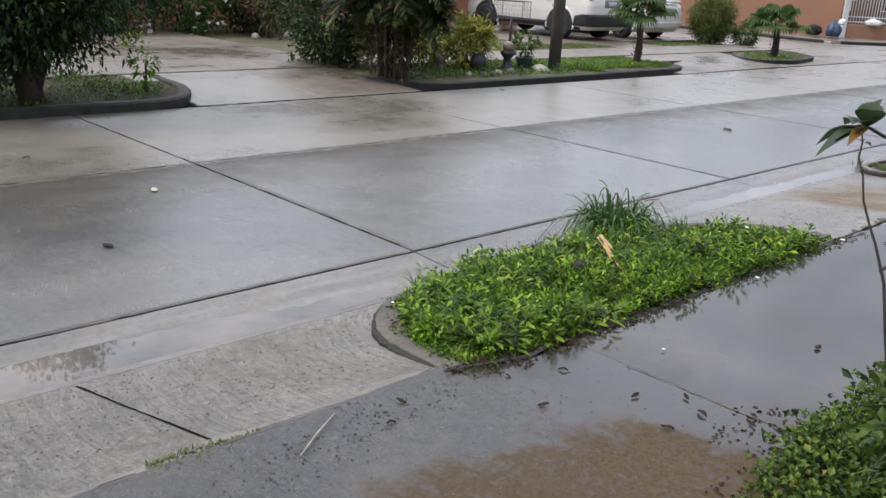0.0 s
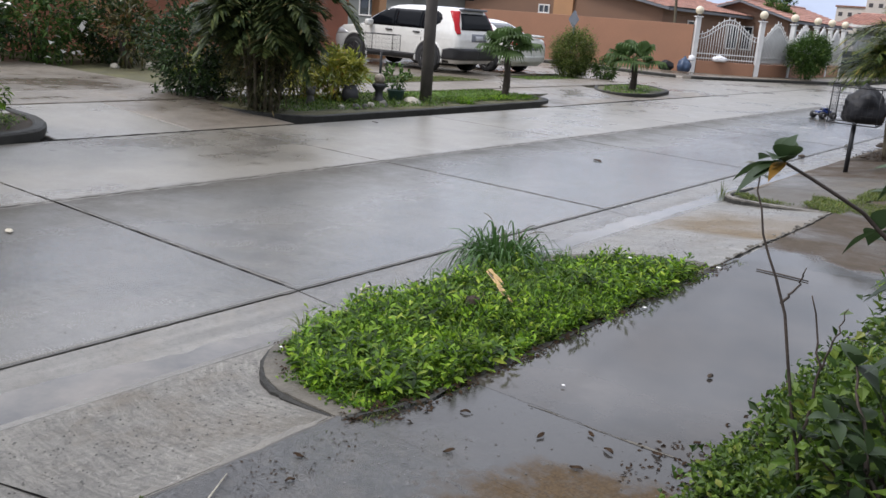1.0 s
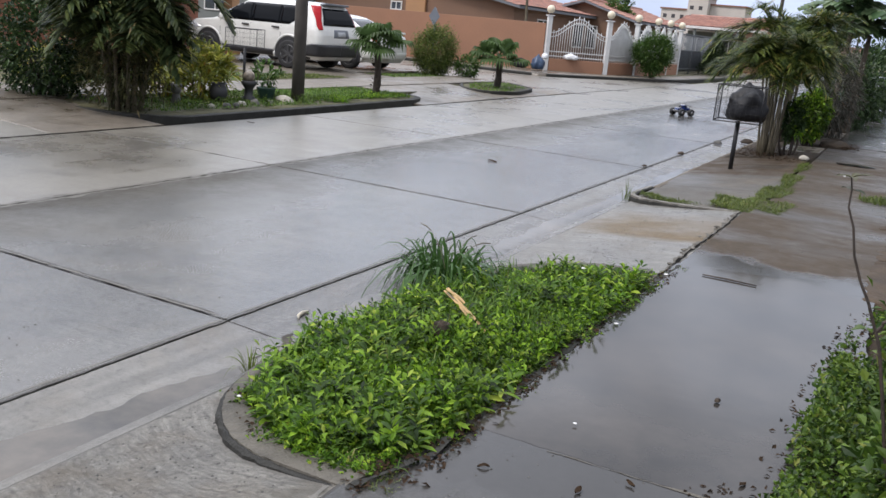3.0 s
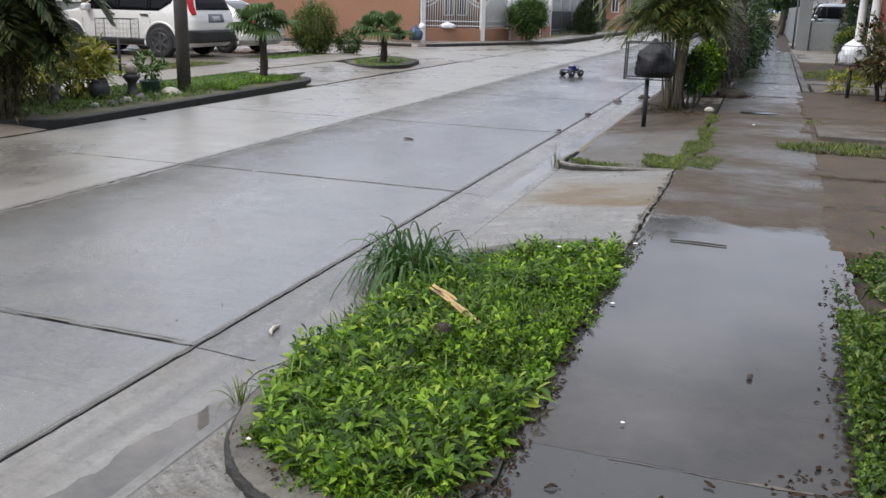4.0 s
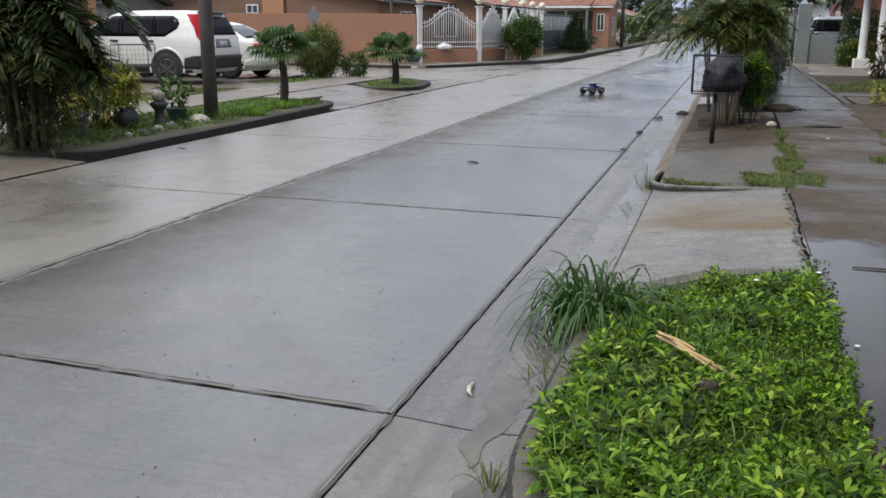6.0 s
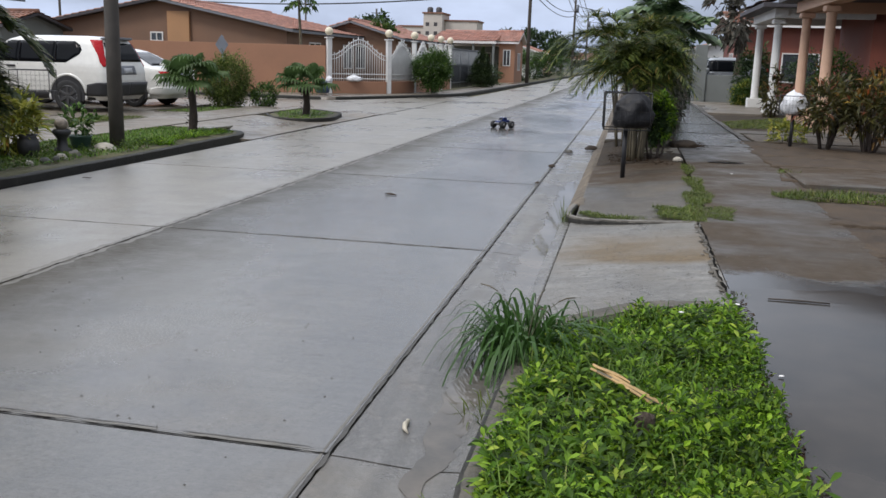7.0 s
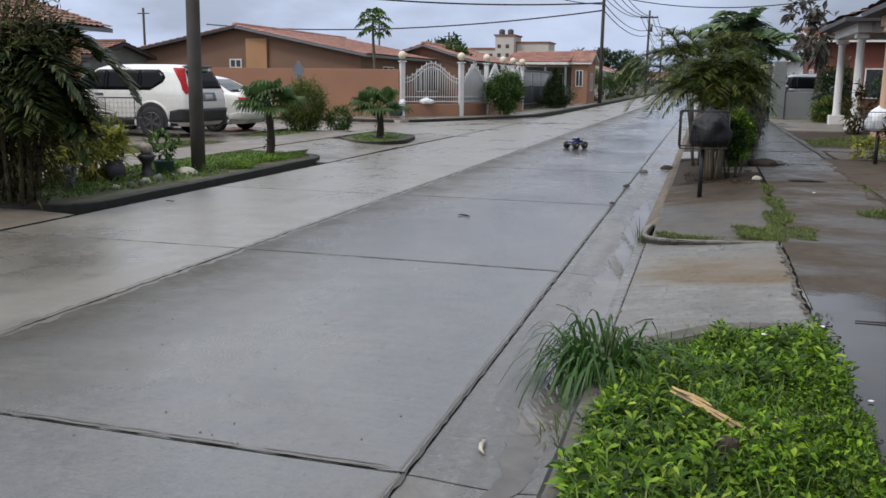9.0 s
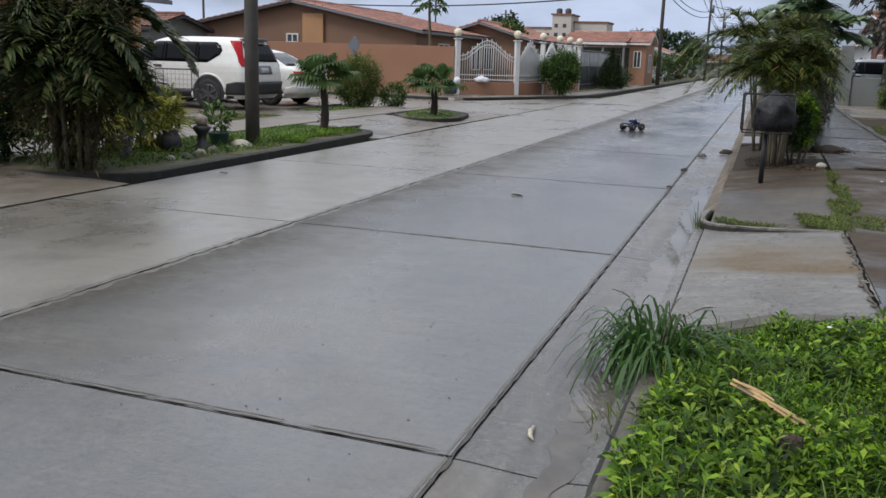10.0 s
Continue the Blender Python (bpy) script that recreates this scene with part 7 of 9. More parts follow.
grass_patch("garden_lawn", [(-9.0, -1.0), (-5.7, -1.0), (-5.65, 1.1), (-6.4, 1.75), (-9.0, 1.75)], 2600, 0.075, 0.09, MAT["grass"], "yellowing grass under the hedge", width=0.010)
grass_patch("garden_lawn", [(-6.0, 5.6), (-5.8, 9.0), (-7.6, 9.2), (-7.6, 5.4)], 4200, 0.075, 0.09, MAT["grass"], "sparse grass between the garden plants", width=0.010)
structure(fill("lawn_strip", ragged([(-9.95, 11.7), (-9.0, 11.65), (-8.98, 12.9), (-8.95, 14.5), (-9.95, 14.3)], 0.08), 0.113, MAT["lawn"], cell=0.3, rough=0.012, skirt=0.05), "worn strip of lawn beside the parked cars", "ground")
grass_patch("garden_lawn", [(-9.9, 11.75), (-9.05, 11.7), (-9.0, 14.4), (-9.9, 14.2)], 2200, 0.113, 0.07, MAT["grass_dull"], "short yellowing lawn strip by the parked cars", width=0.012)
ground_cover("garden_weeds", [(-5.7, -0.8), (-5.68, 1.0), (-6.3, 1.7), (-7.6, 1.75), (-8.6, -0.8)], 900, 0.085, 0.055, 0.024, 0.06, MAT["leaf_hedge"], "yellowing low weeds on the planter", 5, 1.6, 0.0)
ground_cover("garden_weeds", [(-5.95, 5.9), (-5.9, 9.4), (-6.5, 9.4), (-7.3, 8.6), (-7.3, 5.9)], 900, 0.085, 0.055, 0.022, 0.10, MAT["leaf_hedge"], "low weeds between the garden stones and pots", 6, 2.0, -0.1)
ground_cover("garden_weeds", [(-5.95, 9.3), (-6.0, 12.1), (-6.3, 12.2), (-6.25, 9.3)], 500, 0.085, 0.050, 0.020, 0.09, MAT["leaf_cover"], "low bright weeds along the garden kerb", 6, 2.0, -0.1)
tuft("fern_clump", (-6.05, 9.75, 0.08), 120, 0.22, 0.02, MAT["leaf_cover"], "leafy green clump on the garden edge", 0.7, 0.9, 0.18, (0.3, 1.0))

# ---------------------------------------------------------------- near hedge
HEDGE = [(2.78, -1.15), (2.72, -0.6), (2.74, 0.1), (2.78, 1.0), (2.82, 1.9), (2.95, 2.3), (3.75, 2.2), (3.85, 0.4), (3.7, -0.9), (3.3, -1.4)]
ground_cover("hedge_cover", HEDGE, 4600, 0.11, 0.042, 0.022, 0.17, MAT["leaf_hedge"], "low leafy ground cover along the pavement", 8)
for x, y, r, h in ((3.35, -0.5, 0.40, 0.30), (3.45, 0.3, 0.45, 0.36), (3.4, 1.2, 0.45, 0.36), (3.9, 0.9, 0.5, 0.5), (3.9, -0.3, 0.5, 0.42)):
    bush("hedge_bush", (x, y, 0.10), (r, 0.5, h), 210, 11, 0.062, 0.032, MAT["leaf_hedge"], "mid-green leafy bush in the hedge", "shrub", "hedge bushes", stem_n=5)


def branch(name, pts, r0, parent, material):
    P = np.array(pts, float)
    t = np.linspace(0, 1, len(P))
    tt = np.linspace(0, 1, 14)
    path = np.stack([np.interp(tt, t, P[:, k]) for k in range(3)], 1)
    path += rng.normal(0, 0.004, path.shape)
    return tube(name, path, r0 * (1.0 - 0.65 * tt), material, parent, sides=7), path


def leaf_whorl(at, way, n, leaf, width, material, parent, name="leaf"):
    way = unit(np.asarray(way, float))
    for j in range(n):
        a = j * 2.4 + rng.uniform(-0.3, 0.3)
        s = unit(np.cross(way, [0.3, 0.2, 1.0]))
        u = np.cross(s, way)
        d = way * rng.uniform(0.15, 0.7) + s * np.cos(a) + u * np.sin(a)
        ln, wd = leaf * rng.uniform(0.75, 1.2), width * rng.uniform(0.85, 1.1)
        d = unit(d)
        sd = unit(np.cross(d, [0, 0, 1.0]))
        up = np.cross(sd, d)
        rows = []
        for i in range(7):
            q = i / 6
            c = np.asarray(at) + d * ln * q + np.array([0, 0, -1.0]) * ln * 0.32 * q * q
            w = wd * 0.5 * max(0.03, math.sin(math.pi * min(1, q * 1.02) ** 0.85))
            rows += [c - sd * w + up * w * 0.3, c, c + sd * w + up * w * 0.3]
        F = [(3 * i + k, 3 * i + k + 1, 3 * i + k + 4, 3 * i + k + 3) for i in range(6) for k in (0, 1)]
        mesh_np(name, np.array(rows), np.array(F), material, parent, "", True)


shrub = thing("guava_shrub", (3.42, -0.98, 0.10), 0, "tall open shrub with broad glossy leaves and dark stems", "shrub")
_, p1 = branch("stem", [(0, 0, -0.03), (0.02, -0.02, 0.45), (-0.02, -0.12, 0.85), (-0.12, -0.26, 1.08), (-0.224, -0.365, 1.187), (-0.359, -0.483, 1.275)], 0.010, shrub, MAT["bark_dark"])
_, p2 = branch("stem", [(0.02, -0.02, 0.40), (-0.08, 0.10, 0.62), (-0.14, 0.18, 0.92)], 0.010, shrub, MAT["bark_dark"])
_, p3 = branch("stem", [(0.03, 0.03, -0.03), (0.0, 0.12, 0.5), (-0.15, 0.16, 0.92), (-0.20, 0.10, 1.22)], 0.012, shrub, MAT["bark_dark"])
_, p4 = branch("stem", [(0.0, 0.0, 0.15), (-0.16, 0.10, 0.40), (-0.26, 0.24, 0.62)], 0.010, shrub, MAT["bark_dark"])
leaf_whorl(p1[-1], (-0.6, -0.3, 0.55), 9, 0.105, 0.060, MAT["leaf_big"], shrub)
leaf_whorl(p1[-1], (-0.1, -0.2, -1.0), 1, 0.075, 0.032, MAT["leaf_orange"], shrub)
for P, n, lf in ((p1[9], 4, 0.11), (p1[7], 5, 0.12), (p1[6], 3, 0.12), (p2[-1], 6, 0.11), (p2[9], 4, 0.11), (p3[-1], 7, 0.12), (p3[10], 5, 0.12), (p3[8], 4, 0.12), (p3[6], 4, 0.12), (p4[-1], 6, 0.12), (p4[9], 5, 0.12), (p4[6], 4, 0.11)):
    leaf_whorl(P, rng.normal(0, 0.4, 3) + [-0.2, -0.1, 0.8], n, lf, lf * 0.52, MAT["leaf_big"], shrub)
low = thing("guava_shrub", (3.28, -0.72, 0.10), 0, "low leafy guava shrub with broad dull leaves", "shrub")
for k in range(9):
    a = k * 2.4
    _, q = branch("stem", [(0.02 * math.cos(a), 0.02 * math.sin(a), -0.03), (0.10 * math.cos(a), 0.12 * math.sin(a), 0.24), (0.20 * math.cos(a) - 0.02, 0.26 * math.sin(a), 0.36 + 0.05 * (k % 4))], 0.007, low, MAT["bark_dark"])
    for j, n in ((13, 6), (10, 4), (7, 3)):
        leaf_whorl(q[j], rng.normal(0, 0.4, 3) + [-0.1, -0.1, 0.8], n, 0.10, 0.052, MAT["leaf_big"], low)
twig = thing("bare_twig", (3.08, -0.72, 0.10), 0, "bare dark twigs with a few withered reddish leaves", "twig")
_, q1 = branch("stem", [(0.04, 0.0, -0.05), (-0.06, 0.0, 0.35), (-0.165, 0.0, 0.744), (-0.215, 0.0, 0.86), (-0.29, -0.006, 1.05), (-0.308, -0.006, 1.16)], 0.0065, twig, MAT["bark_dark"])
branch("stem", [(-0.165, 0.0, 0.744), (-0.13, 0.02, 0.80), (-0.12, 0.01, 0.87)], 0.005, twig, MAT["bark_dark"])
branch("stem", [(-0.04, 0.0, 0.30), (-0.03, 0.04, 0.55), (-0.09, 0.05, 0.78)], 0.006, twig, MAT["bark_dark"])
branch("stem", [(-0.03, 0.04, 0.55), (0.0, 0.04, 0.68), (0.01, 0.06, 0.76)], 0.004, twig, MAT["bark_dark"])
_, p5 = branch("stem", [(0.0, 0.06, 0.3), (-0.10, 0.24, 0.62), (-0.20, 0.34, 1.02)], 0.009, shrub, MAT["bark_dark"])
for P, n, lf in ((p5[-1], 7, 0.10), (p5[10], 5, 0.10), (p5[8], 4, 0.11), (p3[12], 5, 0.11), (p3[9], 4, 0.11)):
    leaf_whorl(P, rng.normal(0, 0.5, 3) + [-0.3, -0.1, 0.6], n, lf, lf * 0.5, MAT["leaf_big"], shrub)
leaf_whorl(p5[11], (-0.4, 0.1, 0.5), 4, 0.08, 0.035, MAT["leaf_red"], shrub)
leaf_whorl(p3[11], (-0.4, -0.1, 0.3), 4, 0.08, 0.035, MAT["leaf_red"], shrub)
leaf_whorl(q1[-1], (0, 0, 1), 5, 0.06, 0.024, MAT["leaf_red"], twig)
leaf_whorl(q1[-2], (0, 0, 1), 2, 0.05, 0.022, MAT["leaf_big"], twig)

# ---------------------------------------------------------------- verge, basket and palms
wire_basket("rubbish_basket", (1.0, 8.12, 0.13), 0.54, 0.46, 0.43, 0.58, "rusty wire rubbish basket on an iron post", 4)
rubbish_bag("rubbish_bag", (1.08, 8.10, 0.725), (0.24, 0.20, 0.40), MAT["bag"], "full black rubbish bag in the wire basket", 6.0)

areca("areca_palm", (1.15, 9.85, 0.13), 12, 1.45, 0.32, 9, 0.9, "multi-stemmed areca palm with arching yellow-green fronds", MAT["leaf_areca"], 0.33, group="areca palms", width=0.0105, low=0.66, rise=0.50, cane_r=0.019, arch=0.80)
areca("areca_palm", (0.98, 12.4, 0.13), 10, 1.95, 0.40, 9, 1.05, "taller areca palm behind the first clump", MAT["leaf_areca"], 0.32, group="areca palms", width=0.011, low=0.65, rise=0.35, cane_r=0.020)
bush("verge_shrub", (1.42, 10.0, 0.16), (0.15, 0.16, 0.27), 130, 10, 0.07, 0.036, MAT["leaf_dark"], "leafy shrub with yellow-green tips at the foot of the palms", lift=0.24, stem_n=6, extra=(26, 8, 0.08, 0.04, MAT["leaf_cover"], "new_leaves", "yellow-green new leaves"))
bush("verge_shrub", (1.50, 11.7, 0.16), (0.24, 0.45, 0.34), 260, 11, 0.07, 0.034, MAT["leaf_hedge"], "hedge-like shrub with yellow-green young leaves", lift=0.18, stem_n=6, extra=(110, 8, 0.08, 0.04, MAT["leaf_cover"], "new_leaves", "yellow-green new leaves"))
bush("verge_shrub", (1.62, 13.9, 0.12), (0.42, 0.7, 0.75), 330, 11, 0.11, 0.03, MAT["leaf_grey"], "grey-brown feathery shrub along the verge", lift=0.1, stem_n=7, droop=0.5)
bush("verge_shrub", (1.75, 17.2, 0.06), (0.5, 1.0, 0.75), 170, 11, 0.14, 0.05, MAT["leaf_dark"], "dark shrub along the verge", stem_n=6)
bush("verge_shrub", (1.75, 21.0, 0.06), (0.75, 1.5, 0.95), 200, 11, 0.16, 0.06, MAT["leaf_dark"], "dark shrub along the verge", stem_n=6)
bush("verge_shrub", (1.7, 27.0, 0.06), (0.8, 1.8, 1.05), 200, 11, 0.18, 0.07, MAT["leaf_dark"], "dark shrub along the verge", stem_n=6)

ban = thing("banana_plant", (1.48, 15.2, 0.06), 0, "banana plant with long torn pale green leaves", "banana plant")
for k, (bx, by, bh) in enumerate(((0, 0, 2.35), (0.3, 0.3, 2.0), (-0.25, 0.4, 2.2))):
    t = np.linspace(0, 1, 7)
    tube("stem", np.stack([bx + 0.1 * t, by + 0.05 * t, -0.03 + bh * t], 1), 0.075 - 0.035 * t, MAT["bark"], ban)
    for i in range(7):
        a, el = i * 2.4 + k, 1.25 - 1.15 * (i / 7)
        way = np.array([np.cos(a) * np.cos(el), np.sin(a) * np.cos(el), np.sin(el)])
        n, ln = 16, 1.08 * rng.uniform(0.8, 1.1)
        s = np.linspace(0, 1, n)
        rib = np.array([bx + 0.1, by + 0.05, bh]) + way * ln * s[:, None] + np.array([0, 0, -1.0]) * (ln * 0.55 * s[:, None] ** 2.2)
        sd = unit(np.cross(way, [0, 0, 1.0]))
        arr = [tube_arrays(rib, 0.018 * (1.1 - s), 5, False)]
        for g in (1, -1):
            # each half blade is torn into strips
            st = np.linspace(0.14, 0.98, 15)
            P = np.stack([np.interp(st, s, rib[:, j]) for j in range(3)], 1)
            D = sd * g + way * 0.35 + np.array([0, 0, -0.25]) + rng.normal(0, 0.08, P.shape)
            arr.append(blade_arrays(P, D, 0.38 * np.sin(np.pi * (0.1 + 0.86 * st)) ** 0.5 * rng.uniform(0.8, 1.1, 15), 0.17, 0.35, 3))
        V, F = join(arr)
        mesh_np("leaf", V, F, MAT["leaf_banana"], ban)

# clutter at the road edge
for i, (x, y, s, m, l) in enumerate(((0.10, 12.0, 0.075, "stone_grey", "lump of broken concrete in the gutter"), (0.43, 12.85, 0.11, "wood_rot", "lump of broken concrete by the kerb"), (0.0, 9.8, 0.05, "wood_rot", "clod of dirt on the road edge"), (-0.02, 7.9, 0.03, "wood_rot", "clod of dirt on the road edge"))):
    tagged(rock("rubble", (x, y, 0.02), (s, s * 0.8, s * 0.6), MAT[m], None, "", i * 1.7), l, "rubble", "road rubble")


# washed-up heap, a stone and a small pool on the pavement
heap = tagged(rock("dirt_heap", (1.92, 11.75, 0.235), (0.24, 0.34, 0.09), MAT["soil"], None, "", 3.3), "dark heap of wet dirt on the pavement", "dirt")
leaf_litter("leaf_litter", [(1.7, 11.3), (2.25, 11.3), (2.2, 12.3), (1.75, 12.3)], 260, 0.262, 0.06, MAT["dead_leaf"], "rotting leaves round the dirt heap")
tagged(rock("rubble", (1.71, 9.38, 0.235), (0.06, 0.045, 0.045), MAT["stone"], None, "", 4.4), "pale stone at the pavement edge", "rubble", "road rubble")
structure(fill("pavement_pool", ragged(blob((2.34, 9.5), (0.24, 0.11), 24, 0.3, 6.0), 0.02), 0.2275, MAT["puddle"], cell=9, rough=0.0, skirt=0), "small pool left on the muddy pavement", "water")


def flat_leaf(name, at, length, width, turn, material, label, category="leaf", group="fallen leaves"):
    s = np.linspace(0, 1, 7)
    rows = []
    for q in s:
        w = width * 0.5 * max(0.06, math.sin(math.pi * q) ** 0.8)
        z = 0.003 * math.sin(q * 5 + turn)
        rows += [(q * length - length / 2, -w, 0.006 + z + 0.004), (q * length - length / 2, 0, 0.005 + z), (q * length - length / 2, w, 0.007 + z + 0.004)]
    F = [(3 * i + k, 3 * i + k + 1, 3 * i + k + 4, 3 * i + k + 3) for i in range(6) for k in (0, 1)]
    V = np.array(rows)
    V[:, 2] -= V[:, 2].min() - 0.001
    ob = mesh_np(name, V, np.array(F), material, None, "", True)
    ob.matrix_basis = pose(*at, 0, 0, turn)
    md = ob.modifiers.new("thick", "SOLIDIFY")
    md.thickness = 0.0015
    return tagged(ob, label, category, group)


for x, y, ln, tn, z in ((-1.47, 6.39, 0.17, -25, 0.0), (-1.05, -1.45, 0.10, 10, 0.0), (1.85, -0.85, 0.042, 30, 0.139), (2.55, -0.62, 0.05, -15, 0.139), (2.62, -0.42, 0.042, 70, 0.139), (1.70, -0.62, 0.05, 120, 0.139), (2.0, -1.15, 0.045, 60, 0.139), (2.39, -0.93, 0.05, 10, 0.141), (2.17, -0.81, 0.045, 85, 0.141), (2.30, -0.66, 0.04, -30, 0.141), (2.41, -0.73, 0.05, -20, 0.141), (2.69, -0.56, 0.045, 35, 0.141), (1.66, -1.55, 0.04, 20, 0.139), (1.76, -1.68, 0.035, 75, 0.139), (-5.1, 6.3, 0.10, 20, 0.0), (-3.6, -1.0, 0.06, 80, 0.0)):
    flat_leaf("fallen_leaf", (x, y, z + 0.002), ln, ln * 0.45, tn, MAT["dead_leaf"], "curled brown leaf lying on wet concrete")
flat_leaf("green_leaf", (-2.12, -0.63, 0.002), 0.11, 0.05, 160, MAT["dry_leaf"], "pale dry leaf on the road")
ob = thing("curled_leaf", (0.215, 0.36, -0.018), 108, "pale curled dry leaf in the gutter", "leaf")
tube("leaf", [(-0.075, 0.0, 0.006), (-0.04, 0.012, 0.012), (0.0, 0.006, 0.014), (0.04, -0.01, 0.012), (0.07, -0.004, 0.006)], [0.003, 0.010, 0.012, 0.008, 0.002], MAT["dry_leaf"], ob, sides=7)
for x, y, z, s in ((1.70, 2.17, 0.145, 0.028), (1.75, 0.95, 0.15, 0.022), (1.99, -0.34, 0.152, 0.014), (1.35, 1.55, 0.24, 0.022), (3.08, 8.8, 0.17, 0.03), (0.82, -0.87, 0.115, 0.016), (2.3, 8.3, 0.205, 0.03)):
    tagged(rock("litter", (x, y, z), (s * 0.6, s * 0.45, s * 0.2), MAT["litter"], None, "", x * 3), "scrap of white paper litter", "litter", "litter")
tagged(rock("litter", (2.40, 0.26, 0.152), (0.012, 0.02, 0.01), MAT["wood_rot"], None, "", 5.5), "small dark clod on the puddle", "litter", "litter")
ob = thing("bleached_stick", (1.675, -1.93, 0.145), 122, "straight bleached stick on the pavement", "stick")
tube("stick", [(-0.15, 0, 0.006), (0, 0.003, 0.007), (0.15, 0, 0.006)], [0.002, 0.003, 0.002], MAT["dry_leaf"], ob, sides=7)
# a thin dark rod added in place of a dark smear by the puddle
ob = thing("dark_streak", (2.05, 2.345, 0.142), -1, "thin dark streak at the puddle's edge", "stick")
tube("stick", [(-0.16, 0, 0.006), (0, 0.006, 0.007), (0.18, -0.004, 0.006)], [0.004, 0.006, 0.004], MAT["bark_dark"], ob, sides=7)

# ---------------------------------------------------------------- gardens and porches
bush("croton_bush", (4.15, 12.4, 0.20), (0.42, 0.5, 0.40), 90, 9, 0.17, 0.05, MAT["leaf_red"], "bronze and green croton bush at the garden edge", stem_n=13, lift=0.30)
bush("croton_bush", (4.75, 12.1, 0.20), (0.50, 0.5, 0.42), 110, 9, 0.18, 0.05, MAT["leaf_red"], "bronze croton bush with orange young leaves", stem_n=13, lift=0.30, extra=(34, 6, 0.16, 0.05, MAT["leaf_orange"], "young_leaves", "orange young leaves"))
bush("garden_bush", (6.7, 24.2, 0.06), (0.65, 0.55, 0.95), 260, 10, 0.12, 0.05, MAT["leaf_mid"], "tall green bush between the two porches", stem_n=6, extra=(40, 6, 0.13, 0.05, MAT["leaf_orange"], "dry_leaves", "orange-brown leaves"))
bush("garden_bush", (7.7, 23.9, 0.06), (0.7, 0.5, 0.75), 260, 10, 0.10, 0.05, MAT["leaf_dark"], "dark bush beside the porch", stem_n=6)
bush("garden_bush", (3.75, 13.4, 0.06), (0.3, 0.3, 0.3), 40, 8, 0.13, 0.05, MAT["leaf_yellow"], "small yellow-green bush at the garden edge", stem_n=4)
wire_basket("rubbish_basket", (3.66, 12.6, 0.20), 0.45, 0.4, 0.3, 0.55, "wire rubbish basket among the crotons", -8)
rubbish_bag("rubbish_bag", (3.66, 12.6, 0.76), (0.2, 0.18, 0.34), MAT["bag_white"], "white plastic bag in the wire basket", 9.0)


def round_pillar(at, h, r, material, label):
    ob = thing("porch_pillar", at, 0, label, "pillar", "porch pillars")
    box_part("base", (-r * 1.9, r * 1.9, -r * 1.9, r * 1.9, -0.05, 0.42), material, ob, bevel=0.02)
    lathe("shaft", [(r * 1.05, 0.42), (r * 1.1, 0.46), (r, 0.50), (r * 0.97, h * 0.6), (r * 0.88, h - 0.22), (r * 1.0, h - 0.20), (r * 0.9, h - 0.16), (r * 0.9, h - 0.12)], material, ob, sides=18)
    box_part("capital", (-r * 1.4, r * 1.4, -r * 1.4, r * 1.4, h - 0.13, h), material, ob, bevel=0.03)
    return ob


def porch(name, y0, y1, x0, x1, h, pillars, wall, tile, house_wall, label, plabel):
    ob = thing(name, ((x0 + x1) / 2, (y0 + y1) / 2, 0.09), 0, label, "house")
    inv = ob.matrix_basis.inverted()

    def put(o):
        o.matrix_parent_inverse = inv
        return o
    put(box_part("wall", (x0 + 2.6, x1, y0 + 0.3, y1 - 0.3, 0.0, h + 0.5), house_wall, ob, bevel=0.01))
    put(box_part("porch_floor", (x0 - 0.25, x0 + 2.6, y0, y1, 0.0, 0.17), MAT["drive"], ob, bevel=0.01))
    put(box_part("beam", (x0 - 0.19, x0 + 0.19, y0 + 0.05, y1 - 0.05, h + 0.09, h + 0.47), wall, ob, "plastered beam over the pillars", bevel=0.015))
    for y in (y0 + 0.25, y1 - 0.25):
        put(box_part("beam", (x0 + 0.2, x0 + 2.59, y - 0.15, y + 0.15, h + 0.09, h + 0.46), wall, ob, bevel=0.015))
    # hipped roof
    e = h + 0.50
    a, b, c, d = (x0 - 0.62, y0 - 0.5, e), (x0 - 0.62, y1 + 0.5, e), (x1 + 0.6, y1 + 0.5, e), (x1 + 0.6, y0 - 0.5, e)
    xm, ym = (x0 + x1) / 2, (y1 - y0) / 2
    r1, r2 = (xm, y0 + min(ym - 0.3, 2.5), e + 1.5), (xm, y1 - min(ym - 0.3, 2.5), e + 1.5)
    put(tile_slope("roof", r1, r2, b, a, tile, ob))
    put(tile_slope("roof", r2, r1, d, c, tile, ob))
    put(tile_slope("roof", r1, (r1[0] + 0.01, r1[1], r1[2]), a, d, tile, ob))
    put(tile_slope("roof", r2, (r2[0] + 0.01, r2[1], r2[2]), c, b, tile, ob))
    put(box_part("soffit", (x0 - 0.60, x1 + 0.58, y0 - 0.48, y1 + 0.48, e - 0.14, e - 0.01), MAT["dark_trim"], ob, "dark eave boards", bevel=0.01))
    for y in pillars:
        round_pillar((x0, y, 0.06), h, 0.125, wall, plabel)
    return ob


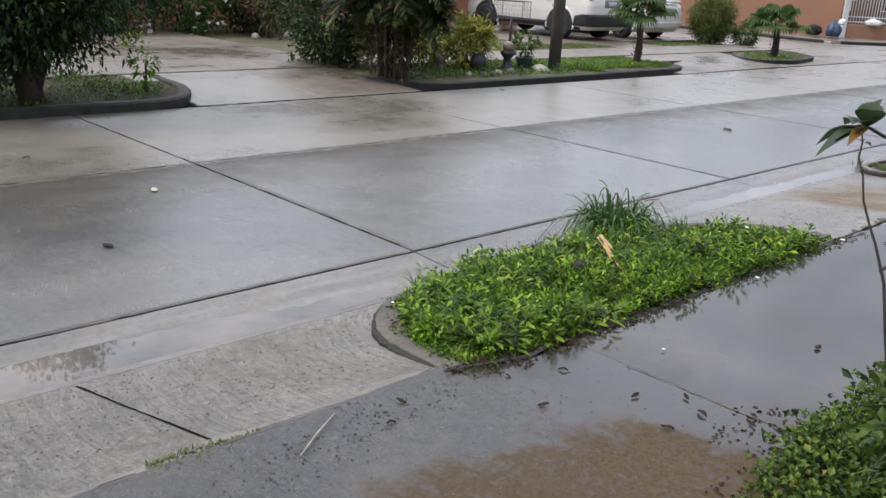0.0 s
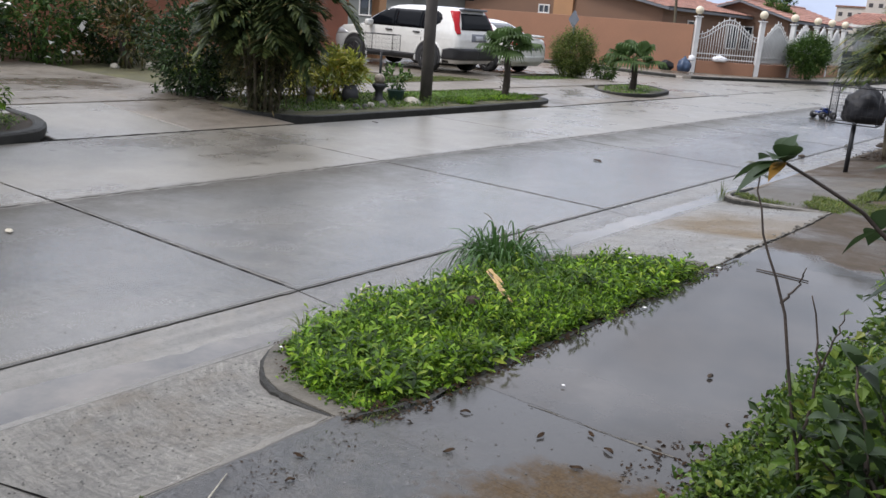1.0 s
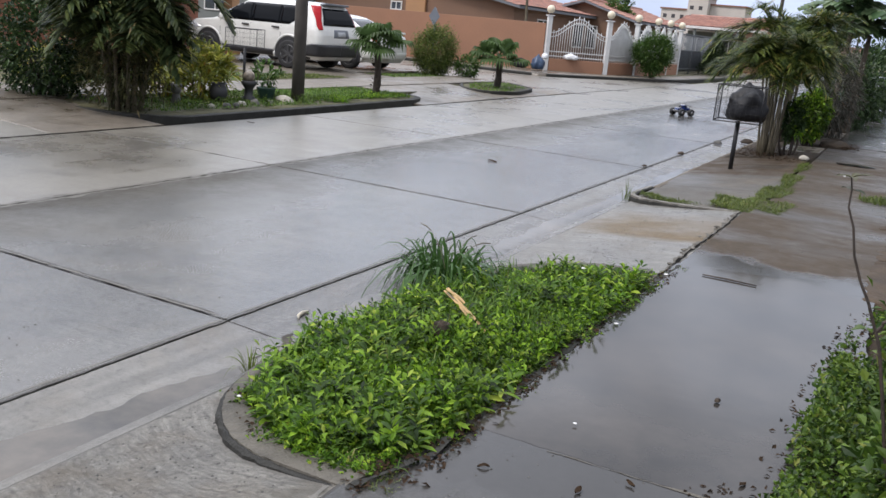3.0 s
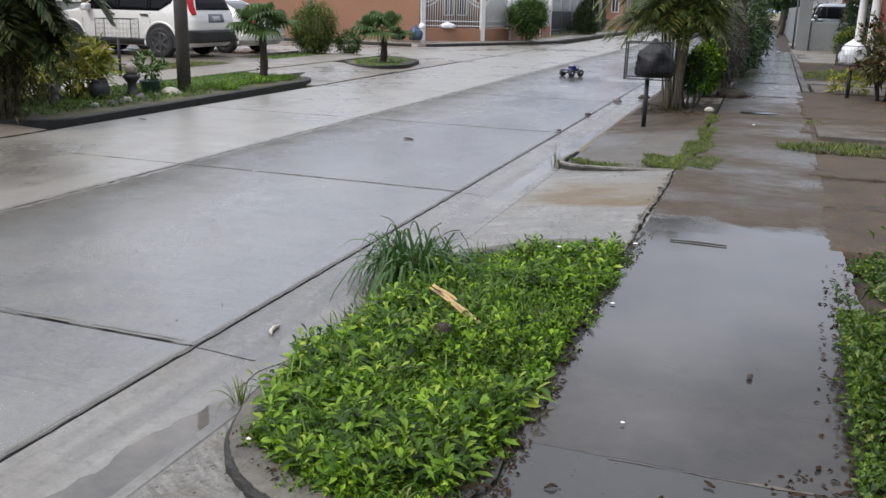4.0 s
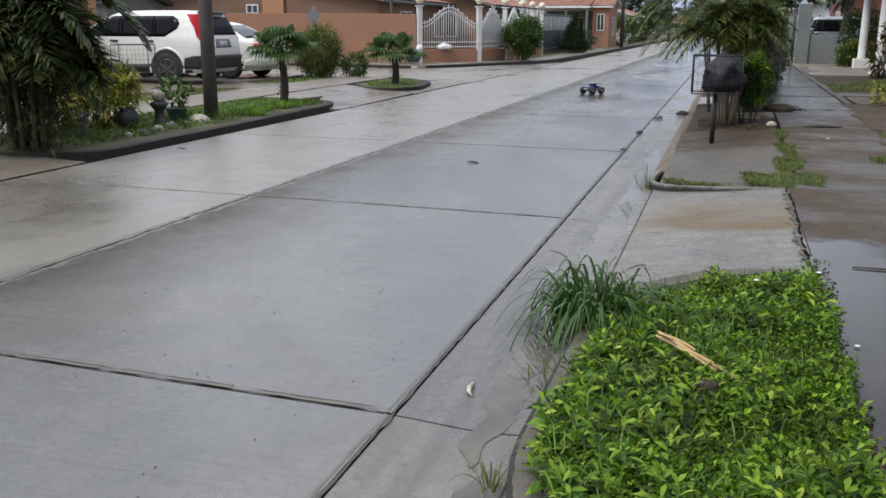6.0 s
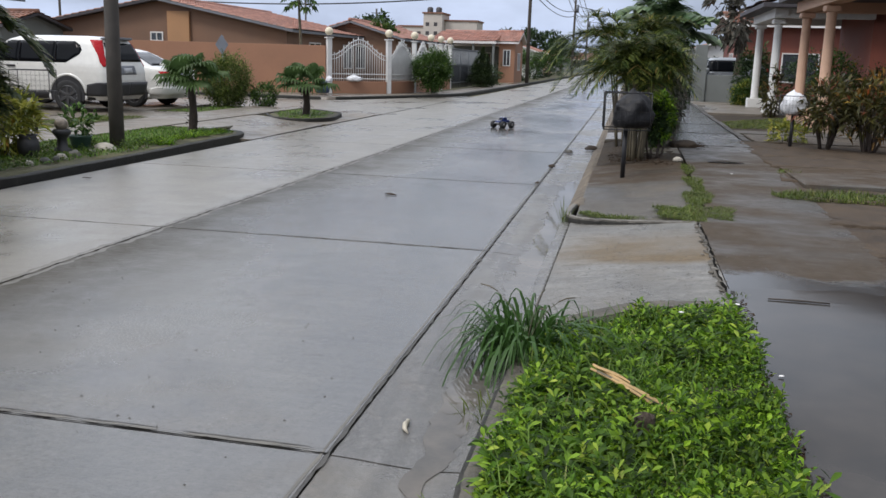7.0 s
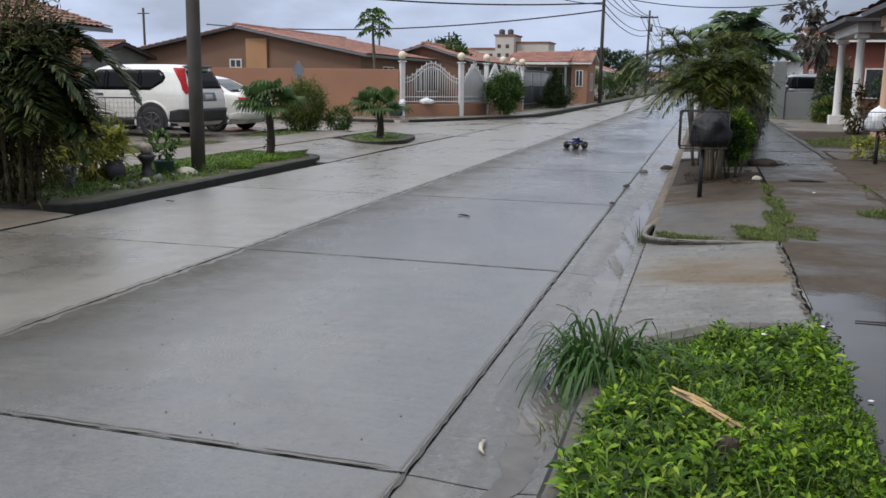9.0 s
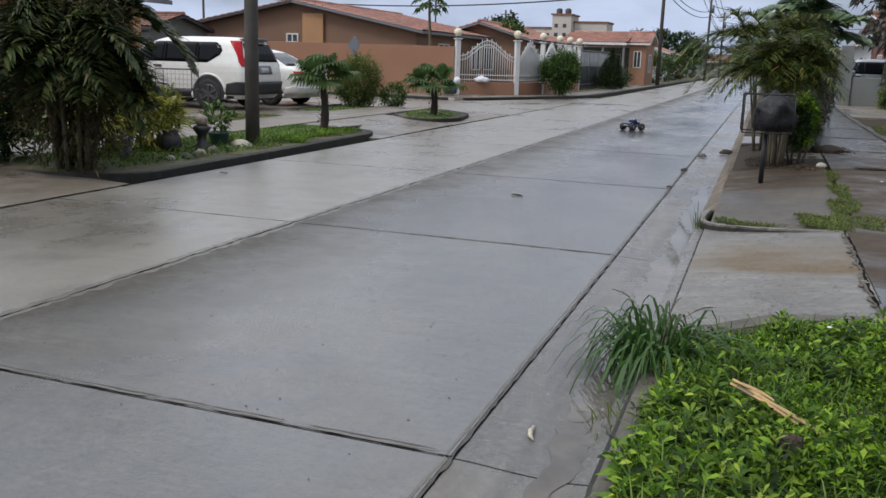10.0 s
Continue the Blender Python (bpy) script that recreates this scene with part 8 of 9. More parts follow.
porch("white_porch_house", 25.3, 30.2, 5.22, 13.5, 2.86, (25.75, 29.6), MAT["white_wall"], MAT["tile_dark"], MAT["brick_wall"], "white and brick-red house with a pillared porch", "white round porch pillar on a square base")
porch("peach_porch_house", 16.6, 23.0, 5.42, 13.5, 2.86, (19.4, 22.4), MAT["peach_wall"], MAT["tile_dark"], MAT["brick_wall"], "peach and brick-red house with a pillared porch", "peach round porch pillar on a square base")
gable_house("red_house", 5.9, 16.0, 40.5, 49.0, 3.45, 4.05, "x", MAT["brick_wall"], MAT["tile_dark"], "brick-red house with white eaves behind the gardens", (("south", -2.5, 1.5, 0.9, 2.1), ("west", 0, 1.4, 0.9, 2.1)), over=0.6, fascia=MAT["fascia"])

structure(box_part("wall_garden", (3.86, 6.3, 33.3, 33.5, -0.05, 1.2), MAT["grey_wall"], bevel=0.02), "grey garden wall beside the pavement", "wall")
structure(box_part("gate_pier", (3.41, 3.85, 33.2, 33.64, -0.05, 2.32), MAT["grey_wall"], bevel=0.02), "tall grey gate pier", "wall")
structure(box_part("wall_garden", (3.50, 3.70, 33.7, 60.0, -0.05, 1.75), MAT["grey_wall"], bevel=0.02), "grey garden wall along the pavement", "wall")
gate = thing("iron_gate", (3.36, 34.5, 0.09), 90, "dark iron gate standing open at the pier", "gate")
for z in (0.1, 1.0, 2.0):
    box_part("gate_rail", (-0.8, 0.8, -0.02, 0.02, z, z + 0.04), MAT["black_iron"], gate, bevel=0.004)
for i in range(13):
    tube("bar", [(-0.78 + 0.13 * i, 0, 0.05), (-0.78 + 0.13 * i, 0, 2.1)], 0.012, MAT["black_iron"], gate, sides=6)
car("parked_car", (6.70, 37.2, 0.24), 180, short_nosed(SUV, 2.5, 0.16), MAT["car_silver"], "silver van parked behind the garden wall")
bush("round_bush", (5.10, 31.0, 0.06), (0.48, 0.44, 0.48), 420, 11, 0.075, 0.04, MAT["leaf_mid"], "clipped round bush with a yellow top before the garden wall", stem_n=6, extra=(110, 7, 0.09, 0.045, MAT["leaf_yellow"], "new_leaves", "yellow new leaves"))
bush("tall_hedge", (5.5, 32.55, 0.09), (0.66, 0.5, 1.05), 260, 11, 0.16, 0.06, MAT["leaf_dark"], "tall dark hedge bush in the garden", stem_n=6)
bush("tall_hedge", (7.4, 32.4, 0.06), (0.9, 0.9, 1.0), 150, 11, 0.16, 0.06, MAT["leaf_dark"], "tall dark hedge bush in the garden", stem_n=6)
bush("red_plant", (5.05, 24.3, 0.06), (0.28, 0.28, 0.7), 45, 8, 0.22, 0.06, MAT["leaf_red"], "upright red-leaved plant beside a porch pillar", stem_n=4)
far_tree("garden_tree", (5.0, 34.6, 0.05), 5.6, 1.5, "open small-leaved tree above the garden wall", MAT["leaf_grey"], clumps=10)

# ---------------------------------------------------------------- down the street
gable_house("grey_house", -12.4, -8.3, 62.4, 66.5, 2.75, 3.55, "x", MAT["grey_wall"], MAT["tile"], "pale grey house with a red tiled roof at the street", (("south", -0.8, 1.0, 0.9, 2.0), ("south", 0.9, 0.8, 0.9, 2.0)), over=0.4)
gable_house("orange_house", -8.0, -6.9, 59.5, 64.0, 2.85, 3.5, "x", MAT["orange_wall"], MAT["tile"], "narrow orange house front with a red tiled roof", (("south", 0.0, 0.4, 1.2, 2.2), ("east", 0.0, 1.2, 0.9, 2.0)), over=0.3)
gable_house("far_house", -14.0, -8.0, 82.0, 92.0, 2.6, 3.6, "y", MAT["white_wall"], MAT["tile"], "small white house with a red roof far down the street", (("south", 0.0, 1.4, 0.9, 2.0), ("east", 0.0, 1.4, 0.9, 2.0)), over=0.5)
gable_house("far_house", -15.0, -9.0, 104.0, 114.0, 2.6, 3.6, "y", MAT["peach_wall"], MAT["tile"], "small peach house with a red roof far down the street", (("south", 0.0, 1.4, 0.9, 2.0), ("east", 0.0, 1.4, 0.9, 2.0)), over=0.5)
gable_house("far_house", 5.0, 12.0, 66.0, 76.0, 2.7, 3.7, "y", MAT["white_wall"], MAT["tile"], "pale house with a red roof beyond the palms", (("south", 0.0, 1.4, 0.9, 2.0),), over=0.5)
gable_house("far_house", -16.0, -6.0, 168.0, 178.0, 2.5, 3.6, "x", MAT["grey_wall"], MAT["tile_dark"], "pale house across the far end of the street", (("south", -3.0, 1.6, 0.9, 2.1), ("south", 2.0, 1.6, 0.9, 2.1)), over=0.5, z0=-0.09)

# open carport before the grey house
port = thing("carport", (-10.35, 60.4, 0.1), 0, "tiled carport roof on grey posts before a house", "carport")
tile_slope("roof", (-2.3, 1.95, 3.45), (2.3, 1.95, 3.45), (2.3, -2.0, 2.72), (-2.3, -2.0, 2.72), MAT["tile"], port)
box_part("eave_board", (-2.3, 2.3, -2.02, -1.94, 2.55, 2.71), MAT["fascia"], port, bevel=0.01)
for x in (-2.1, -0.7, 0.7, 2.1):
    box_part("post", (x - 0.07, x + 0.07, -1.9, -1.76, -0.12, 2.70), MAT["grey_wall"], port, bevel=0.01)

# gate between the white railing and the orange house
gate = thing("drive_gate", (-7.92, 47.0, 0.12), 90, "grey steel double gate of the next drive", "gate")
for i in range(41):
    x = -5.0 + 0.25 * i
    tube("bar", [(x, 0, -0.05), (x, 0, 1.95)], 0.05 if i % 10 == 0 else 0.022, MAT["gate_grey"], gate, sides=6)
for z in (0.2, 1.1, 1.9):
    box_part("gate_rail", (-5.0, 5.0, -0.03, 0.03, z, z + 0.06), MAT["gate_grey"], gate, bevel=0.01)
for k in range(4):
    box_part("sheet_panel", (-4.93 + 2.5 * k, -2.57 + 2.5 * k, 0.04, 0.06, 0.08, 1.12), MAT["sign_back"], gate, "grey sheet panel", bevel=0.004)
# utility poles and cables
def utility_pole(at, h, lamp):
    ob = thing("utility_pole", at, 0, "tall dark timber utility pole with a cross arm", "pole", "utility poles")
    tube("shaft", [(0, 0, -0.3), (0, 0, h * 0.5), (0.03, 0, h)], [0.14, 0.12, 0.10], MAT["pole_dark"], ob, sides=10)
    box_part("cross_arm", (-0.9, 0.9, -0.06, 0.06, h - 0.75, h - 0.63), MAT["pole_dark"], ob)
    for x in (-0.8, -0.3, 0.3, 0.8):
        lathe("insulator", [(0.03, h - 0.63), (0.05, h - 0.58), (0.03, h - 0.5)], MAT["stone_grey"], ob, sides=8, at=(x, 0, 0))
    tube("transformer", [(0.22, 0, h - 2.1), (0.22, 0, h - 1.3)], 0.16, MAT["sign_back"], ob, sides=12) if not lamp else None
    if lamp:
        tube("lamp_arm", [(0, 0, h - 1.0), (0.9, 0, h - 0.7), (1.8, 0, h - 0.62)], 0.03, MAT["sign_back"], ob)
        box_part("lamp_head", (1.7, 2.3, -0.12, 0.12, h - 0.72, h - 0.58), MAT["sign_back"], ob, bevel=0.04)
    return ob


POLES = [(-6.05, 60.0, 0.1, 8.6), (-5.0, 92.0, 0.1, 8.6), (-5.4, 128.0, 0.1, 8.6)]
for i, (x, y, z, h) in enumerate(POLES):
    utility_pole((x, y, z), h, i == 0)


def cable(a, b, sag, r=0.032):
    a, b = np.array(a, float), np.array(b, float)
    t = np.linspace(0, 1, 24)[:, None]
    P = a + (b - a) * t
    P[:, 2] -= sag * 4 * t[:, 0] * (1 - t[:, 0])
    return tagged(tube("overhead_cable", P, r, MAT["cable"], sides=5), "slack black overhead cable", "cable", "overhead cables")


for (x0, y0, _, h0), (x1, y1, _, h1) in zip(POLES, POLES[1:]):
    for dx, dz in ((-0.8, -0.5), (-0.3, -0.5), (0.3, -0.5), (0.8, -0.5), (0, -1.8), (0.05, -2.3)):
        cable((x0 + dx, y0, h0 + dz), (x1 + dx, y1, h1 + dz), 0.7)
for bx, by, bz, sag, dz in ((-30, 40, 7.4, 0.8, -1.8), (-26, 30, 8.6, 1.4, -0.6), (-40, 66, 6.0, 0.8, -2.3), (-14, 22, 10.2, 1.6, -1.9), (-10, 20, 11.4, 1.6, -0.6)):
    cable((bx, by, bz), (POLES[0][0], POLES[0][1], POLES[0][3] + dz), sag, 0.05 if by > 25 else 0.028)
cable((9.0, 50.0, 6.4), (POLES[0][0], POLES[0][1], 7.4), 0.9)
cable((12.0, 84.0, 6.2), (POLES[1][0], POLES[1][1], 7.3), 0.8)
cable((16.0, 110.0, 6.6), (POLES[2][0], POLES[2][1], 7.4), 0.8)
for x, y, h in ((-27.0, 38.0, 5.0), (-21.5, 58.0, 6.2), (-15.8, 56.0, 4.7)):
    ob = thing("roof_aerial", (x, y, 0.0), 0, "thin aerial mast standing above the roofs", "mast")
    tube("mast", [(0, 0, -0.1), (0, 0, h)], 0.06, MAT["pole_dark"], ob, sides=6)
    box_part("crossbar", (-0.35, 0.35, -0.02, 0.02, h - 0.3, h - 0.25), MAT["pole_dark"], ob, bevel=0.004)


# apartment block on the skyline
def apartment(x0, x1, y, h, label):
    ob = thing("apartment_block", ((x0 + x1) / 2, y, 0), 0, label, "apartment block")
    w = (x1 - x0) / 2
    box_part("wall", (-w, w, 0, 12, -0.2, h), MAT["apartment"], ob, bevel=0.05)
    box_part("roof", (-w - 0.4, w + 0.4, -0.4, 12.4, h, h + 0.5), MAT["tile_dark"], ob, bevel=0.05)
    fl = int(h / 2.9)
    for f in range(fl):
        for i in range(int(w * 2 / 2.8)):
            xx = -w + 1.4 + i * 2.8
            box_part("window", (xx - 0.6, xx + 0.6, -0.06, 0.05, f * 2.9 + 1.0, f * 2.9 + 2.2), MAT["dark_trim"], ob, bevel=0.02)
    return ob


apartment(-77.4, -67.7, 300.0, 12.4, "cream apartment block on the skyline")
apartment(-68.0, -61.6, 296.0, 16.6, "taller stair tower of the apartment block")
apartment(-61.5, -50.5, 300.0, 14.4, "cream apartment block on the skyline")
for x in (-66.6, -63.6):
    ob = thing("water_tank", (x, 300.0, 17.1), 0, "dark water tank on the apartment roof", "tank", "water tanks")
    lathe("tank", [(1.0, 0), (1.05, 1.4), (0.7, 1.8), (0.01, 1.95)], MAT["dark_trim"], ob, sides=12)

for x, y, h, w, m in ((-10.5, 96.0, 5.6, 4.2, "leaf_dark"), (-8.2, 118.0, 5.4, 3.6, "leaf_dark"), (-12.5, 72.0, 3.4, 3.0, "leaf_dark"), (-8.4, 72.0, 2.6, 2.4, "leaf_mid"), (-7.6, 80.0, 2.4, 2.2, "leaf_mid"), (-8.0, 99.0, 3.0, 2.6, "leaf_mid"), (3.2, 58.0, 4.8, 3.2, "leaf_dark"), (4.0, 84.0, 5.0, 3.6, "leaf_mid"), (3.6, 100.0, 5.2, 3.8, "leaf_dark"), (-9.5, 135.0, 4.6, 4.4, "leaf_dark"), (5.0, 130.0, 5.6, 4.5, "leaf_mid"), (-4.0, 160.0, 3.6, 3.6, "leaf_mid"), (1.5, 158.0, 4.2, 3.6, "leaf_dark"), (-12.5, 46.0, 4.0, 1.8, "leaf_mid"), (-15.5, 54.0, 4.4, 2.2, "leaf_dark"), (-28.0, 24.5, 3.4, 3.0, "leaf_dark"), (4.9, 41.5, 1.9, 1.8, "leaf_dark")):
    far_tree("street_tree", (x, y, 0.05), h, w, "leafy tree further down the street", MAT[m], "street trees")
for x, y in ((-7.4, 52.5), (-7.3, 68.0), (-7.2, 75.5), (-7.3, 86.0), (-7.6, 94.0), (-7.4, 106.0)):
    bush("street_shrub", (x, y, 0.06), (0.8, 1.2, 0.6), 60, 9, 0.2, 0.09, MAT["leaf_dark"], "low shrub along the far pavement", "shrub", "street shrubs", stem_n=4)

# ---------------------------------------------------------------- slabs of road, gutter, pavement and drives
def slab_arrays(c, thick=0.14, bev=0.012, chip=0.006):
    """A slab from four top corners (x, y, z) in order; arrises worn."""
    c = [np.array(p, float) for p in c]
    mid = sum(c) / len(c)
    V, n = [], 6
    top, rim = [], []
    for a, b in zip(c, c[1:] + c[:1]):
        for i in range(n):
            p = a + (b - a) * i / n
            d = unit((mid - p) * [1, 1, 0])
            k = 1 + 0.8 * noise.noise(Vector(p) * 2.3)
            top.append(p + d * bev * k * 1.3)
            rim.append(p + d * chip * abs(noise.noise(Vector(p) * 5.1)) - [0, 0, bev * 0.8 * k])
    m = len(top)
    low = [r - [0, 0, thick] for r in rim]
    V = np.array(top + rim + low + [mid])
    F = []
    for j in range(m):
        k = (j + 1) % m
        F += [(j, k, 3 * m), (m + j, m + k, k), (m + j, k, j), (2 * m + j, 2 * m + k, m + k), (2 * m + j, m + k, m + j)]
    return V, np.array(F)


def slab(name, corners, material, parent, thick=0.14, bev=0.006, label=""):
    V, F = slab_arrays(corners, thick, bev, 0.006 if bev > 0.001 else 0.0)
    return mesh_np(name, V, F, material, parent, label)


def rect(x0, x1, y0, y1, z):
    if isinstance(z, (int, float)):
        z = (z, z, z, z)
    return [(x0, y0, z[0]), (x1, y0, z[1]), (x1, y1, z[2]), (x0, y1, z[3])]


JOINTS = [-16.0, -12.0, -8.0, -4.0, 0.0, 3.82, 7.85, 12.0, 16.2, 20.4, 24.6] + [24.6 + 4.2 * i for i in range(1, 30)]
G = 0.0045
for a, b in zip(JOINTS, JOINTS[1:]):
    # right lane, left lane, gutter
    sk = 0.06
    slab("slab", [(-2.80 + G, a + sk + G, 0.0), (-G, a + G, 0.0), (-G, b - G, 0.0), (-2.80 + G, b + sk - G, 0.0)], MAT["road"], road)
    slab("slab", [(-5.45 + G, a + 2 * sk + G, -0.01), (-2.80 - G, a + sk + G, 0.0), (-2.80 - G, b + sk - G, 0.0), (-5.45 + G, b + 2 * sk - G, -0.01)], MAT["road_warm"], road)
    # the gutter is a shallow dish
    px = np.array([G, G + 0.008, 0.06, 0.14, 0.22, 0.30, 0.38, 0.44, 0.50, 0.54, 0.548])
    pz = np.array([-0.012, -0.005, -0.006, -0.011, -0.017, -0.021, -0.022, -0.020, -0.014, -0.008, -0.014])
    n, ya, yb = len(px), a + 0.006, b - 0.006
    V = np.vstack([np.stack([px, np.full(n, y), z], 1) for y in (ya, yb) for z in (pz, pz - 0.12)])
    i = np.arange(n - 1)
    F = np.vstack([np.stack([p + i, p + i + 1, q + i + 1, q + i], 1) for p, q in ((0, 2 * n), (3 * n, n), (n, 0), (2 * n, 3 * n))] + [[[0, 2 * n, 3 * n, n]], [[n - 1, 2 * n - 1, 4 * n - 1, 3 * n - 1]]])
    mesh_np("gutter_slab", V, F, MAT["gutter"], road, "pale concrete gutter slab")



def dirt_line(name, pts, width, material, parent, z=0.0025, amp=0.5, label=""):
    """An uneven strip of dirt along a joint."""
    P = []
    for a, b in zip(pts, pts[1:]):
        n = max(2, int(math.dist(a, b) / 0.05))
        P += [(a[0] + (b[0] - a[0]) * i / n, a[1] + (b[1] - a[1]) * i / n, a[2] + (b[2] - a[2]) * i / n) for i in range(n)]
    P = np.array(P + [pts[-1]])
    T = unit(np.gradient(P, axis=0))
    S = np.stack([-T[:, 1], T[:, 0], 0 * T[:, 0]], 1)
    k = np.array([(1 + amp * 1.4 * noise.noise(Vector(p) * 7.0) + amp * noise.noise(Vector(p) * 23.0), 1 + amp * 1.4 * noise.noise(Vector(p) * 7.0 + Vector((9, 0, 0))) + amp * noise.noise(Vector(p) * 23.0 + Vector((4, 4, 0)))) for p in P])
    k = np.clip(k, 0.12, 2.4)
    V = np.vstack([P + S * (width / 2 * k[:, :1]) + [0, 0, z], P - S * (width / 2 * k[:, 1:]) + [0, 0, z]])
    n = len(P)
    i = np.arange(n - 1)
    return mesh_np(name, V, np.stack([i, i + 1, n + i + 1, n + i], 1), material, parent, label)


for a in JOINTS[2:14]:
    dirt_line("joint_fill", [(-5.44, a + 0.12, -0.009), (-2.80, a + 0.06, 0.0), (0.0, a, 0.0)], 0.010, MAT["joint"], road, amp=1.2)
    dirt_line("joint_margin", [(-2.74, a + 0.082, 0.0), (-0.06, a + 0.024, 0.0)], 0.012, MAT["margin"], road, z=0.0012, amp=2.0)
    dirt_line("joint_crack", [(-2.75, a + 0.098, 0.0), (-0.02, a + 0.040, 0.0)], 0.006, MAT["kerb_worn"], road, z=0.0016, amp=2.2)
dirt_line("joint_fill", [(0.0, -9.0, -0.001), (0.0, 30.0, -0.001)], 0.013, MAT["kerb_worn"], road, amp=1.6)
dirt_line("joint_margin", [(-0.026, -9.0, 0.0), (-0.026, 30.0, 0.0)], 0.012, MAT["margin"], road, z=0.0012, amp=0.7)
dirt_line("joint_margin", [(-2.765, -9.0, 0.0), (-2.765, 30.0, 0.0)], 0.040, MAT["margin"], road, z=0.0012, amp=2.2)
dirt_line("joint_margin", [(-2.84, -9.0, 0.0), (-2.84, 30.0, 0.0)], 0.034, MAT["margin"], road, z=0.0012, amp=2.2)
dirt_line("joint_fill", [(-2.80, -9.0, 0.0), (-2.80, 30.0, 0.0)], 0.009, MAT["joint"], road, amp=2.0)
dirt_line("joint_fill", [(-5.47, -9.0, -0.009), (-5.47, 20.0, -0.009)], 0.05, MAT["joint"], road, amp=0.9)

dirt_line("crack", [(0.62, 2.02, 0.012), (0.9, 2.08, 0.044), (1.2, 2.03, 0.082), (1.5, 2.1, 0.12)], 0.008, MAT["joint"], road, z=0.004, amp=1.2)

# side street
for i in range(9):
    for j in range(2):
        x1 = -5.5 - 4.2 * i
        slab("slab", rect(x1 - 4.2 + G, x1 - G, 20.7 + 3.45 * j + G, 20.7 + 3.45 * (j + 1) - G, -0.008), MAT["road_warm"], side_street)
slab("slab", [(-9.1, 27.65, -0.01), (-5.5, 27.65, -0.01), (-5.5, 34.6, -0.01), (-6.05, 34.6, -0.01)], MAT["road_warm"], side_street)

# first driveway apron
apron = structure(box_part("apron_near", (0.56, 1.62, -9.0, -1.0, -0.3, -0.05), MAT["joint"], bevel=0), "brushed concrete driveway apron sloping to the gutter", "driveway")
for a, b in ((-9.0, -5.6), (-5.6, -2.25), (-2.25, -1.12)):
    # the joint before the island runs a little askew
    sa, sb = (0.055 if v == -2.25 else 0.0 for v in (a, b))
    slab("apron_slab", [(0.552, a - sa + 0.0015, -0.004), (1.531, a + sa + 0.0015, 0.135), (1.531, b + sb - 0.0015, 0.135), (0.552, b - sb - 0.0015, -0.004)], MAT["apron"], apron, 0.1, 0.0015)

slab("apron_slab", [(0.552, -1.125, -0.004), (1.30, -1.125, 0.103), (0.98, -0.92, 0.058), (0.552, -0.30, -0.004)], MAT["apron"], apron, 0.1, 0.004)
dirt_line("joint_fill", [(0.58, -2.302, 0.000), (1.05, -2.252, 0.0665), (1.47, -2.206, 0.1262)], 0.009, MAT["joint"], apron, z=0.003, amp=0.6)
dirt_line("joint_fill", [(1.528, -9.0, 0.136), (1.528, -1.2, 0.136)], 0.012, MAT["kerb_worn"], apron, z=0.003, amp=1.4)
dirt_line("worn_edge", [(1.502, -9.0, 0.1312), (1.502, -1.25, 0.1312)], 0.030, MAT["kerb_pale"], apron, z=0.0025, amp=1.8)

# second driveway apron
apron2 = structure(box_part("apron_far", (0.57, 1.72, 1.6, 5.05, -0.3, -0.05), MAT["joint"], bevel=0), "muddy concrete apron of the second driveway", "driveway")
slab("apron_slab", [(0.555, 1.706, 0.0), (1.692, 1.706, 0.137), (1.692, 5.10, 0.137), (0.555, 5.40, 0.0)], MAT["apron_mud"], apron2, 0.1, 0.003)

dirt_line("joint_fill", [(1.665, 2.0, 0.135), (1.655, 3.2, 0.135), (1.675, 4.0, 0.135), (1.66, 5.0, 0.135)], 0.030, MAT["kerb_top"], apron2, z=0.005, amp=1.6)
dirt_line("crack", [(1.675, 2.0, 0.137), (1.665, 3.0, 0.137), (1.69, 4.2, 0.137), (1.67, 5.0, 0.137)], 0.014, MAT["joint"], apron2, z=0.006, amp=1.8)
for k in range(34):
    y, sz = rng.uniform(2.3, 5.0), rng.uniform(0.008, 0.022)
    rock("chip", (1.655 + rng.normal(0, 0.022), y, 0.140), (sz, sz * 0.8, sz * 0.5), MAT["kerb_top"] if k % 3 else MAT["kerb_pale"], apron2, "", k * 1.3)

# right pavement
walk_r = structure(box_part("pavement", (1.52, 2.92, -16, 31, -0.3, 0.05), MAT["joint"], bevel=0), "wet concrete pavement with mud and puddles", "pavement")
edges = [-16, -13, -10, -7, -5.2, -3.6, -2.05, -1.2, -0.48, 1.08, 2.62, 4.2, 5.75, 8.85, 11.95, 15.1, 18.3, 21.5, 24.7, 27.9, 31.0]
for k, (a, b) in enumerate(zip(edges, edges[1:])):
    off = 0.0 if b < 5 else 0.012 * (b - 5)
    wet = -3.7 < a < 8.0
    lift = 0.0 if wet else 0.0008 * math.sin(k * 2.1)
    za, zb = walk_height(a) + (0.0005 if wet else 0.0), walk_height(b) + (0.0005 if wet else 0.0)
    mid_z = (za, za, zb, zb) if wet else (za, za + 0.002, zb + 0.002, zb)
    ya, yb = (a + 0.0003, b - 0.0003) if wet else (a + 0.003, b - 0.003)
    x0 = 1.535 if b < -1.1 else (1.695 if b < 5.8 else 1.775 + off * 0.6)
    slab("pavement_slab", [(x0, ya, mid_z[0] + lift), (2.90 + 0.012 * max(0, a - 5), ya, mid_z[1] + lift), (2.90 + off, yb, mid_z[2] + lift), (x0, yb, mid_z[3] + lift)], MAT["walk"], walk_r, 0.24, 0.0006 if wet else 0.006)
